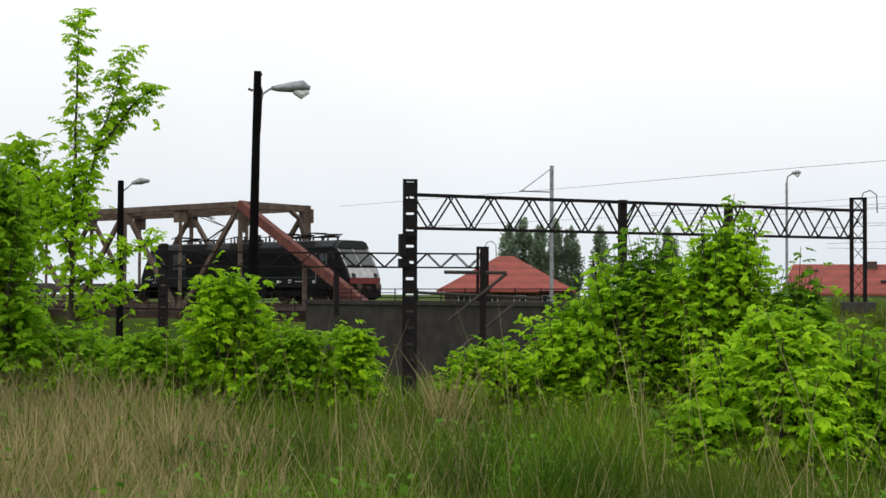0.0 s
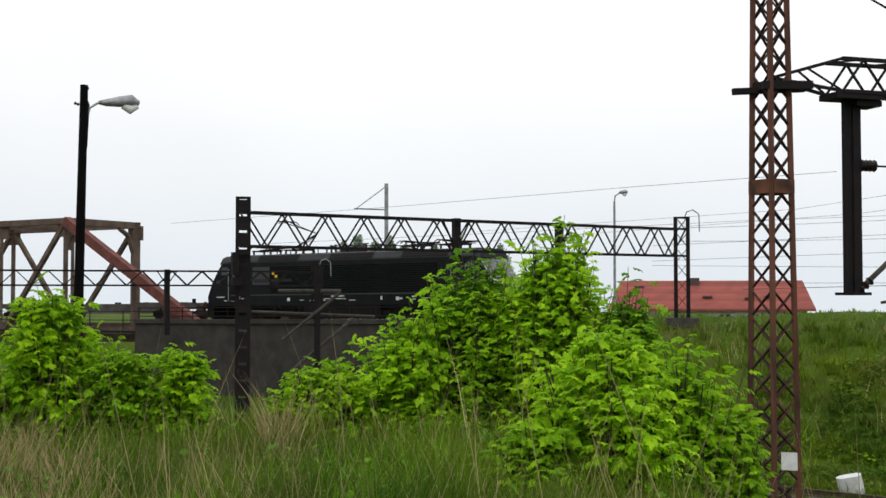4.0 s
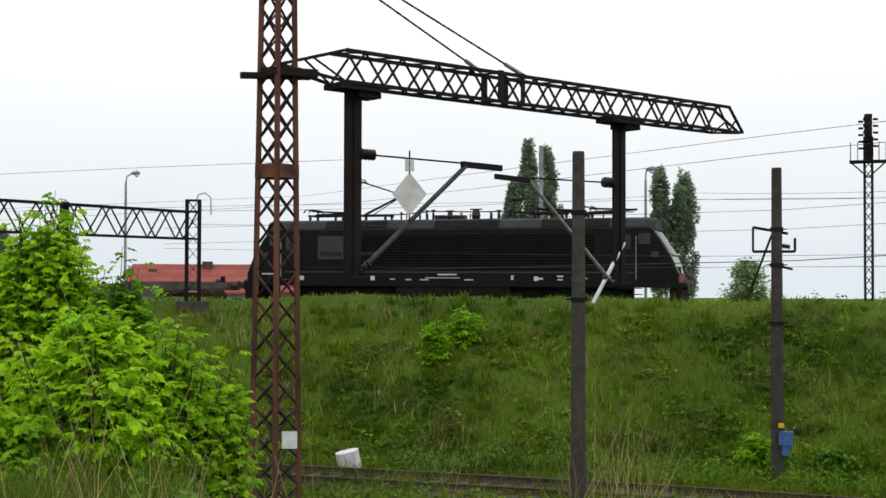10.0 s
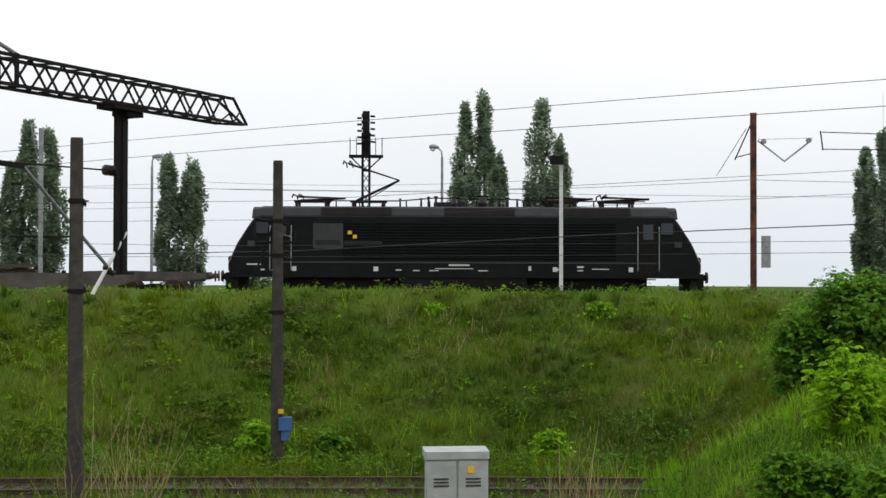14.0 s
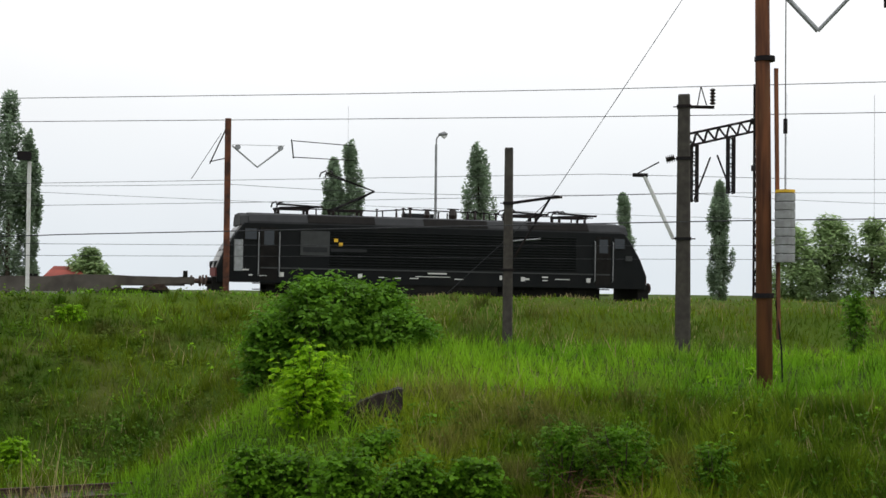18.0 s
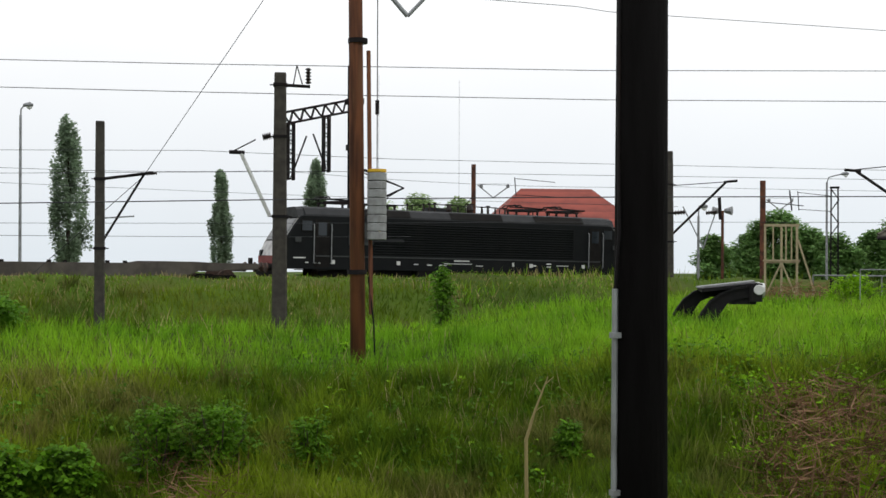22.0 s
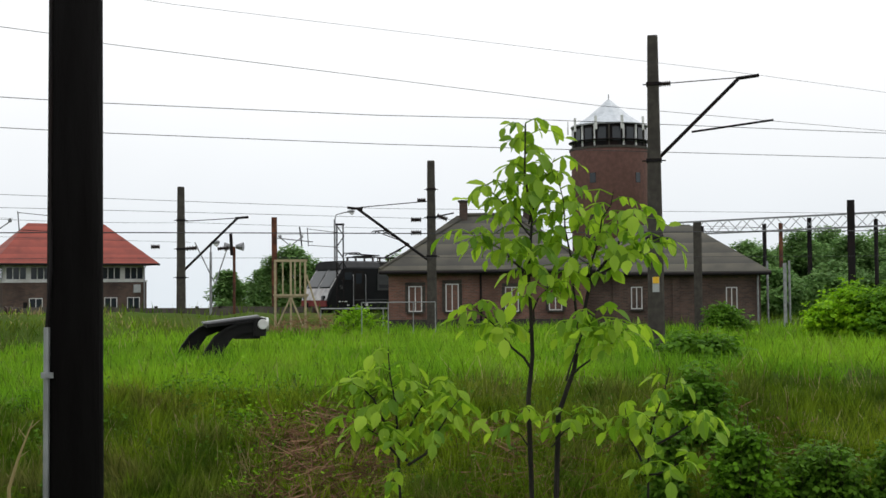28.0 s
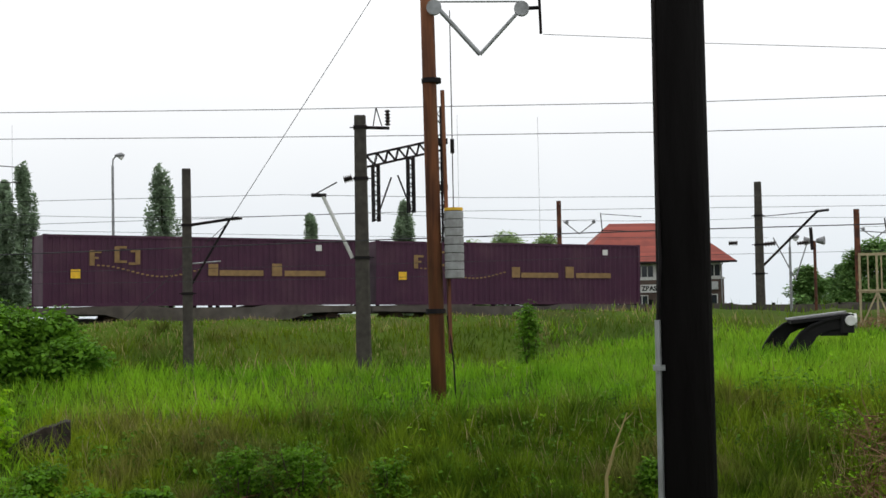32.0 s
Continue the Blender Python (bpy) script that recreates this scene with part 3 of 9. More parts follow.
def wheelset(parent, x, r):
    """An axle with two flanged wheels, which turns as it rolls."""
    axle = part("wheelset", Mesh().tube([(0, -1.0, 0), (0, 1.0, 0)], 0.08, 8), RAIL, parent, at=pose(x, 0, r))
    for y in (-0.75, 0.75):
        k = 1 if y > 0 else -1
        ring = Mesh().tube([(0, y - 0.07 * k, 0), (0, y - 0.04 * k, 0), (0, y - 0.04 * k, 0), (0, y + 0.07 * k, 0)], [r + 0.03, r + 0.03, r, r - 0.01], 20)
        part("wheel", ring, RAIL, axle)
    WHEELS.append((axle, x, r))


def pantograph(root, x, raised):
    """A single-arm pantograph on four insulators; x is the middle of its base."""
    pan = part("pantograph", Mesh().box((0, 0, 0.1), (1.5, 0.12, 0.07)).box((0, -0.45, 0.1), (1.4, 0.07, 0.06)).box((0, 0.45, 0.1), (1.4, 0.07, 0.06)).box((-0.65, 0, 0.1), (0.08, 1.0, 0.07)).box((0.65, 0, 0.1), (0.08, 1.0, 0.07)), DARKSTEEL, root, "raised pantograph" if raised else "folded pantograph", at=pose(x, 0, 4.0))
    for u in (-0.6, 0.6):
        for y in (-0.45, 0.45):
            ins = Mesh()
            for i in range(4):
                ins.tube([(u, y, -0.16 + i * 0.06), (u, y, -0.13 + i * 0.06), (u, y, -0.1 + i * 0.06)], [0.045, 0.08, 0.045], 8)
            part("insulator", ins, CERAMIC, pan)
    knee, head = ((1.25, 0, 0.98), (-0.85, 0, 1.72)) if raised else ((1.35, 0, 0.24), (-0.6, 0, 0.36))
    part("lower_arm", Mesh().tube([(-0.5, 0, 0.14), knee], [0.055, 0.045], 8).tube([(-0.15, 0.1, 0.14), (knee[0] - 0.15, 0.04, knee[2] - 0.1)], 0.02, 6), DARKSTEEL, pan)
    part("upper_arm", Mesh().tube([knee, (head[0], -0.3, head[2] - 0.06)], 0.028, 6).tube([knee, (head[0], 0.3, head[2] - 0.06)], 0.028, 6), DARKSTEEL, pan)
    part("collector_head", Mesh().tube([(head[0] - 0.12, -0.9, head[2] - 0.14), (head[0] - 0.12, -0.6, head[2]), (head[0] - 0.12, 0.6, head[2]), (head[0] - 0.12, 0.9, head[2] - 0.14)], 0.03, 6).tube([(head[0] + 0.12, -0.9, head[2] - 0.14), (head[0] + 0.12, -0.6, head[2]), (head[0] + 0.12, 0.6, head[2]), (head[0] + 0.12, 0.9, head[2] - 0.14)], 0.03, 6), DARKSTEEL, pan)


def locomotive():
    root = thing("electric_locomotive", "black four-axle electric locomotive with grey roof and dusty white cab fronts", "locomotive")
    side = [(-9.32, 1.02), (-9.36, 1.55), (-9.05, 2.3), (-8.62, 3.0), (-8.3, 3.42), (8.3, 3.42), (8.62, 3.0), (9.05, 2.3), (9.36, 1.55), (9.32, 1.02)]
    body = Mesh()
    n = len(side)
    for y, k in ((-1.49, 0.0), (-1.44, 0.1), (1.44, 0.1), (1.49, 0.0)):
        body.v.extend((x + (0.06 if x < 0 else -0.06) * (0 if k else 1), y, z) for x, z in side)
    for j in range(3):
        body.f.extend((j * n + i, j * n + (i + 1) % n, (j + 1) * n + (i + 1) % n, (j + 1) * n + i) for i in range(n))
    body.f += [tuple(range(n - 1, -1, -1)), tuple(range(3 * n, 4 * n))]
    shell = part("body", body, LOCOBLACK, root, "black coachwork with ribbed sides")
    rib = Mesh().prism([(-0.012, -0.035), (0.0, -0.035), (0.0, 0.035), (-0.035, 0.01)], -5.4, 5.4, "x")
    rib_near = Mesh()
    rib_near.v = [(x, y, z) for x, y, z in rib.v]
    rib_near.f = rib.f
    data = rib_near.data("rib", LOCOBLACK)
    for i in range(13):
        for k in (-1, 1):
            part("rib", data, LOCOBLACK, shell, at=pose(0.6 * (1 if k < 0 else -1), 1.49 * k, 1.78 + i * 0.115, 0, 0, 0 if k < 0 else 180))
    roof = Mesh().prism([(-1.49, 3.36), (-1.46, 3.5), (-1.2, 3.78), (-0.85, 3.87), (0.85, 3.87), (1.2, 3.78), (1.46, 3.5), (1.49, 3.36)], -8.1, 8.1, "x")
    for k in (-1, 1):
        roof.prism([(-1.46, 3.36), (-1.2, 3.72), (-0.85, 3.84), (0.85, 3.84), (1.2, 3.72), (1.46, 3.36)], 8.1 * k, 8.45 * k, "x")
    rf = part("roof", roof, LOCOROOF, root, "grey roof panels")
    hatch = Mesh().prism([(-1.475, 3.47), (-1.23, 3.77), (-1.2, 3.79), (-1.45, 3.51)], -1.4, 1.4, "x").data("roof_grille", LOCOSKIRT)
    for x in (-4.3, 5.2, 0.6):
        part("roof_grille", hatch, LOCOSKIRT, rf, at=pose(x, -0.012, 0.015))
    for k in (-1, 1):
        nose = Mesh()
        for (x0, z0), (x1, z1), w0, w1 in (((9.37, 1.6), (9.075, 2.28), 1.36, 1.3),):
            nose.add([(k * x0, -w0, z0), (k * x0, w0, z0), (k * x1, w1, z1), (k * x1, -w1, z1), (k * (x0 + .02), -w0, z0), (k * (x0 + .02), w0, z0), (k * (x1 + .02), w1, z1), (k * (x1 + .02), -w1, z1)], [(4, 5, 6, 7), (0, 1, 5, 4), (1, 2, 6, 5), (2, 3, 7, 6), (3, 0, 4, 7)])
        front = part("cab_front", nose, LOCOWHITE, root, "dusty white cab front")
        for y in (-1.36, -0.05, 1.26):
            pillar = Mesh().add([(k * 9.085, y, 2.28), (k * 9.085, y + 0.1, 2.28), (k * 8.36, y + 0.1, 3.4), (k * 8.36, y, 3.4), (k * 9.06, y, 2.26), (k * 9.06, y + 0.1, 2.26), (k * 8.33, y + 0.1, 3.38), (k * 8.33, y, 3.38)], [(0, 1, 2, 3), (4, 7, 6, 5), (0, 4, 5, 1), (1, 5, 6, 2), (2, 6, 7, 3), (3, 7, 4, 0)])
            part("windscreen_pillar", pillar, LOCOWHITE, front)
        scr = Mesh()
        for a, b in ((-1.24, -0.07), (0.07, 1.24)):
            scr.add([(k * 9.05, a, 2.36), (k * 9.05, b, 2.36), (k * 8.44, b, 3.3), (k * 8.44, a, 3.3)], [(0, 1, 2, 3)])
            scr.add([(k * 9.075, a, 2.36), (k * 9.075, b, 2.36), (k * 8.465, b, 3.3), (k * 8.465, a, 3.3)], [(3, 2, 1, 0)])
        part("windscreen", scr, GLASSDULL, root)
        part("red_band", Mesh().box((k * 9.345, 0, 1.42), (0.09, 2.74, 0.34)), LOCORED, root, "red band under the cab front")
        part("front_skirt", Mesh().prism([(k * 9.0, 0.25), (k * 9.5, 0.45), (k * 9.5, 1.2), (k * 9.0, 1.2)], -1.35, 1.35), LOCOSKIRT, root)
        for y in (-0.875, 0.875):
            buf = part("buffer", Mesh().tube([(k * 9.45, y, 1.05), (k * 9.68, y, 1.05)], 0.12, 12), LOCOSKIRT, root)
            part("buffer_plate", Mesh().tube([(k * 9.68, y, 1.05), (k * 9.74, y, 1.05)], [0.24, 0.22], 14), RAIL, buf)
            lamp = part("headlight", Mesh().tube([(k * 9.28, y * 1.15, 1.72), (k * 9.42, y * 1.15, 1.72)], [0.16, 0.14], 12), LOCOBLACK, root)
            part("lens", Mesh().tube([(k * 9.42, y * 1.15, 1.72), (k * 9.44, y * 1.15, 1.72)], 0.11, 12), GLASSDULL, lamp)
        part("coupling", Mesh().box((k * 9.62, 0, 0.98), (0.3, 0.12, 0.2)), RAIL, root)
        for y in (-1.5, 1.5):
            sy = 1 if y > 0 else -1
            win = part("cab_side_window", Mesh().box((k * 8.02, y, 2.98), (0.56, 0.05, 0.52), bevel=0.02), LOCOSKIRT, root)
            part("pane", Mesh().box((k * 8.02, y + 0.015 * sy, 2.98), (0.47, 0.05, 0.44)), GLASS, win)
            door = part("cab_door", Mesh().box((k * 7.28, y - 0.02 * sy, 2.2), (0.72, 0.06, 2.15), bevel=0.02), LOCOSKIRT, root)
            part("door_window", Mesh().box((k * 7.28, y - 0.01 * sy, 2.85), (0.4, 0.06, 0.6)), GLASS, door)
            for u in (6.86, 7.7):
                part("handrail", Mesh().tube([(k * u, y + 0.02 * sy, 1.3), (k * u, y + 0.1 * sy, 1.36), (k * u, y + 0.1 * sy, 3.0), (k * u, y + 0.02 * sy, 3.06)], 0.022, 6), GREYSTEEL, root, "pale steel handrail")
            for i in range(3):
                part("step", Mesh().box((k * 7.28, y - 0.1 * sy, 0.45 + i * 0.26), (0.6, 0.24, 0.04)), LOCOSKIRT, root)
            mir = part("rear_mirror", Mesh().box((k * 8.45, y + 0.06 * sy, 2.35), (0.3, 0.06, 0.22), bevel=0.03), LOCOGREY, root)
    for sy in (-1, 1):
        x0 = -5.4 * (1 if sy < 0 else -1)
        part("grey_panel", Mesh().box((x0, 1.528 * sy, 2.66), (1.2, 0.02, 1.0)), LOCOGREY, root, "dull grey square panel with plain bars")
        logo = part("emblem", Mesh().box((x0 + 0.86, 1.53 * sy, 2.8), (0.16, 0.025, 0.14)).box((x0 + 1.06, 1.53 * sy, 2.64), (0.16, 0.025, 0.14)), YELLOW, root, "two yellow squares")
        part("lettering_bar", Mesh().box((x0 + 1.4, 1.53 * sy, 2.4), (1.5, 0.022, 0.13)).box((x0, 1.542 * sy, 2.4), (1.0, 0.016, 0.2)), LOCOROOF, root, "grey bar in place of lettering")
        for x, w, z, h in ((-8.35, 0.75, 1.43, 0.09), (-0.2, 1.1, 1.42, 0.1), (-0.4, 2.0, 1.28, 0.05), (-1.9, 0.35, 1.2, 0.08), (-1.2, 0.5, 1.2, 0.07), (3.7, 0.5, 1.26, 0.12), (5.4, 0.9, 1.28, 0.06), (-8.0, 0.2, 1.22, 0.1), (-7.5, 0.4, 1.2, 0.06), (2.6, 0.14, 1.3, 0.3), (4.6, 0.35, 1.36, 0.1), (4.6, 0.3, 1.22, 0.08), (0.75, 0.5, 1.2, 0.07), (-2.6, 0.3, 1.22, 0.07)):
            part("lettering_bar", Mesh().box((x, 1.5 * sy, z + 0.1), (w * 0.75, 0.02, h * 0.6)), LETTER, root, "white bar of small lettering")
        for x in (-6.75, -3.5, 3.6, 6.6):
            part("jacking_plate", Mesh().box((x, 1.5 * sy, 1.36), (0.18, 0.025, 0.18)), LETTER, root, "white square plate")
        part("sill", Mesh().box((0, 1.5 * sy, 1.62), (15.2, 0.03, 0.06)), LOCOGREY, root)
        part("underframe_box", Mesh().box((0, 1.2 * sy, 0.72), (5.0, 0.5, 0.8), bevel=0.05), LOCOSKIRT, root)
        part("air_tank", Mesh().tube([(2.4, 1.1 * sy, 0.6), (3.0, 1.1 * sy, 0.6)], 0.2, 12), LOCOSKIRT, root)
    for bx in (-4.95, 4.95):
        bogie = part("bogie_frame", Mesh().box((bx, -1.05, 0.76), (4.7, 0.16, 0.56), bevel=0.05).box((bx, 1.05, 0.76), (4.7, 0.16, 0.56), bevel=0.05).box((bx, 0, 0.72), (2.2, 2.1, 0.4)), LOCOSKIRT, root)
        for u in (-1.45, 1.45):
            wheelset(root, bx + u, 0.62)
            for y in (-1.12, 1.12):
                part("axle_box", Mesh().box((bx + u, y, 0.66), (0.5, 0.2, 0.45), bevel=0.06), LOCOSKIRT, bogie)
                part("coil_spring", Mesh().tube([(bx + u * 0.55, y, 0.9), (bx + u * 0.55, y, 1.15)], 0.13, 8), LOCOSKIRT, bogie)
    pantograph(root, -3.9, True)
    pantograph(root, -6.2, False)
    pantograph(root, 3.9, False)
    pantograph(root, 6.2, False)
    for x, h, r in ((-1.75, .32, .05), (-1.45, .38, .05), (-1.15, .4, .06), (-0.4, .36, .14), (0.1, .25, .04), (0.75, .42, .2), (1.4, .3, .05), (1.75, .36, .07), (2.15, .3, .05), (-2.6, .3, .04), (2.7, .3, .05)):
        eq = part("roof_insulator", Mesh().tube([(x, -0.35, 3.85), (x, -0.35, 3.87 + h * 0.4), (x, -0.35, 3.87 + h)], [r * 0.8, r, r * 0.7], 8), CERAMIC, root)
        part("terminal", Mesh().box((x, -0.35, 3.89 + h), (r * 2.6, 0.1, 0.05)), DARKSTEEL, eq)
    bus = Mesh().tube([(-6.5, -0.35, 4.12), (-2.6, -0.35, 4.12), (-1.2, -0.35, 4.24), (0.7, -0.35, 4.2), (1.8, -0.35, 4.2), (3.0, -0.35, 4.13), (6.5, -0.35, 4.13)], 0.025, 6)
    part("roof_busbar", bus, DARKSTEEL, root)
    for x in np.arange(-5.2, 6.3, 0.95):
        part("busbar_post", Mesh().tube([(x, -0.35, 3.84), (x, -0.35, 4.13)], 0.03, 6), DARKSTEEL, root)
    part("roof_box", Mesh().box((-0.6, 0.5, 3.98), (1.3, 0.7, 0.24), bevel=0.04), LOCOROOF, root)
    MOVING.append((root, 0.0, 9.9))


locomotive()


def flat_wagon(s_rel, length, group):
    """A low container wagon: deep fish-bellied side beams between raised ends over two bogies."""
    root = thing("container_wagon", "empty low container flat wagon with beige-grey side beams", "wagon", group=group)
    a = length / 2
    for y in (-1.25, 1.25):
        out = [(-a, 0.95), (-a, 1.18), (-a + 2.4, 1.22), (-a + 3.0, 1.25), (-a + 4.6, 1.25), (-a + 5.2, 1.16), (a - 5.2, 1.16), (a - 4.6, 1.25), (a - 3.0, 1.25), (a - 2.4, 1.22), (a, 1.18), (a, 0.95), (a - 2.6, 0.9), (a - 3.6, 0.6), (-a + 3.6, 0.6), (-a + 2.6, 0.9)]
        part("side_beam", Mesh().prism(out, y - 0.06, y + 0.06), WAGON, root, "beige-grey pressed side beam")
    for x in np.linspace(-a + 0.15, a - 0.15, 9):
        part("cross_member", Mesh().box((x, 0, 1.08), (0.2, 2.4, 0.14)), WAGON, root)
    part("centre_sill", Mesh().box((0, 0, 0.98), (length - 0.3, 0.5, 0.3)), WAGON, root)
    for k in (-1, 1):
        part("headstock", Mesh().box((k * (a - 0.05), 0, 1.05), (0.16, 2.5, 0.3)), WAGON, root)
        part("end_post", Mesh().box((k * (a - 0.3), -1.1, 1.3), (0.16, 0.2, 0.3), bevel=0.03), LOCOSKIRT, root)
        for y in (-0.875, 0.875):
            part("buffer", Mesh().tube([(k * a, y, 1.05), (k * (a + 0.3), y, 1.05), (k * (a + 0.31), y, 1.05), (k * (a + 0.36), y, 1.05)], [0.1, 0.1, 0.22, 0.22], 10), RAIL, root)
        bx = k * (a - 2.2)
        bogie = part("bogie_frame", Mesh().box((bx, -1.0, 0.55), (2.5, 0.12, 0.25)).box((bx, 1.0, 0.55), (2.5, 0.12, 0.25)).box((bx, 0, 0.6), (0.4, 2.0, 0.25)), LOCOSKIRT, root)
        for u in (-0.9, 0.9):
            wheelset(root, bx + u, 0.46)
            for y in (-1.06, 1.06):
                part("axle_box", Mesh().box((bx + u, y, 0.5), (0.3, 0.16, 0.3), bevel=0.04), LOCOSKIRT, bogie)
    for x in (-a + 6, a - 6, 0):
        for y in (-1.15, 1.15):
            part("container_spigot", Mesh().box((x, y, 1.2), (0.16, 0.16, 0.12), bevel=0.03), LOCOSKIRT, root)
    MOVING.append((root, s_rel, length - 4.4))


for rel, ln in ((-18.9, 17.0), (-36.9, 17.0), (-52.75, 14.1), (-67.4, 14.1)):
    flat_wagon(rel, ln, "wagons of the train")


def container(s_rel, faded):
    root = thing("container", "purple forty-five foot container with %s gold emblem and bars" % ("faded" if faded else "bright"), "container", group="containers on the train")
    L2, W2, z0, z1 = 6.86, 1.25, 1.24, 4.13
    for sy in (-1, 1):
        prof = []
        for i in range(49):
            x0 = -L2 + 0.1 + (2 * L2 - 0.2) * i / 49
            prof += [(x0, 0.0), (x0 + 0.09, 0.0), (x0 + 0.13, 0.03), (x0 + 0.24, 0.03)]
        m = len(prof)
        wall = Mesh()
        wall.v = [(x, sy * (W2 - 0.02 - d), z) for z in (z0 + 0.1, z1 - 0.08) for x, d in prof] + [(x, sy * (W2 - 0.07), z) for z in (z0 + 0.1, z1 - 0.08) for x in (prof[0][0], prof[-1][0])]
        wall.f = [(i, i + 1, m + i + 1, m + i) for i in range(m - 1)] + [(2 * m, 2 * m + 1, 2 * m + 3, 2 * m + 2), (0, m, 2 * m + 2, 2 * m), (m - 1, 2 * m + 1, 2 * m + 3, 2 * m - 1)]
        part("side_wall", wall, PURPLE, root, "purple corrugated side")
        part("top_rail", Mesh().box((0, sy * (W2 - 0.03), z1 - 0.05), (2 * L2, 0.06, 0.1)), PURPLE, root)
        part("bottom_rail", Mesh().box((0, sy * (W2 - 0.03), z0 + 0.07), (2 * L2, 0.06, 0.14)), PURPLE, root)
        y = sy * (W2 + 0.004)
        f = 1 if sy < 0 else -1
        for x, w, z, h in ((-4.95, 0.2, 3.2, 0.62), (-4.75, 0.35, 3.45, 0.1), (-4.8, 0.22, 3.2, 0.09), (-3.95, 0.2, 3.35, 0.66), (-3.75, 0.4, 3.65, 0.1), (-3.75, 0.4, 3.06, 0.1), (-3.1, 0.2, 3.25, 0.6), (-3.25, 0.3, 3.5, 0.1), (-3.3, 0.34, 2.98, 0.1)):
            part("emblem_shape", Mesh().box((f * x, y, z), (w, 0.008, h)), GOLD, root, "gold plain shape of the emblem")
        for i in range(22):
            x = -4.7 + i * 0.2
            part("dash", Mesh().box((f * x, y, 2.68 + 0.22 * math.cos(i / 21 * 6.3 * 0.8)), (0.12, 0.008, 0.06)), GOLD, root)
        for x, w, h in ((0.1, 0.42, 0.5), (1.35, 1.95, 0.24), (2.95, 0.45, 0.54), (4.25, 1.9, 0.24)):
            part("lettering_bar", Mesh().box((f * x, y, 2.5 + h / 2), (w, 0.008, h)), GOLD, root, "gold bar in place of the owner's name")
        part("placard", Mesh().box((f * -5.6, y, 2.55), (0.38, 0.008, 0.36)), YELLOW, root, "yellow square placard")
        part("placard", Mesh().box((f * 4.9, y, 3.75), (0.28, 0.008, 0.26)), LETTER, root, "white square placard")
    part("roof", Mesh().box((0, 0, z1 - 0.02), (2 * L2 - 0.1, 2 * W2 - 0.06, 0.04)), PURPLE, root)
    part("floor", Mesh().box((0, 0, z0 + 0.1), (2 * L2 - 0.1, 2 * W2 - 0.1, 0.12)), WAGON, root)
    for k in (-1, 1):
        part("end_wall", Mesh().box((k * (L2 - 0.05), 0, (z0 + z1) / 2), (0.06, 2 * W2 - 0.1, z1 - z0 - 0.1)), PURPLE, root)
        for sy in (-1, 1):
            part("corner_post", Mesh().box((k * (L2 - 0.06), sy * (W2 - 0.06), (z0 + z1) / 2), (0.14, 0.13, z1 - z0), bevel=0.01), PURPLE, root)
            for z in (z0 + 0.06, z1 - 0.05):
                part("corner_casting", Mesh().box((k * (L2 - 0.08), sy * (W2 - 0.075), z), (0.18, 0.165, 0.125), bevel=0.01), PURPLE, root)
    MOVING.append((root, s_rel, 9.7))


container(-52.75, True)
container(-67.4, False)


# ---- poles, masts and catenary ----
def V(az, el, d):
    x, y = at(az, d)
    return Vector((x, y, up(el, d)))


def insulator(p, q, r, parent, sheds=5):
    """A ribbed insulator from p to q."""
    p, q = Vector(p), Vector(q)
    pts, rad = [], []
    for i in range(sheds):
        for u, k in ((0.1, 0.5), (0.5, 1.0), (0.9, 0.5)):
            pts.append(p + (q - p) * (i + u) / sheds)
            rad.append(r * k)
    return part("insulator", Mesh().tube(pts, rad, 8), CERAMIC, parent, "dark ribbed ceramic insulator")


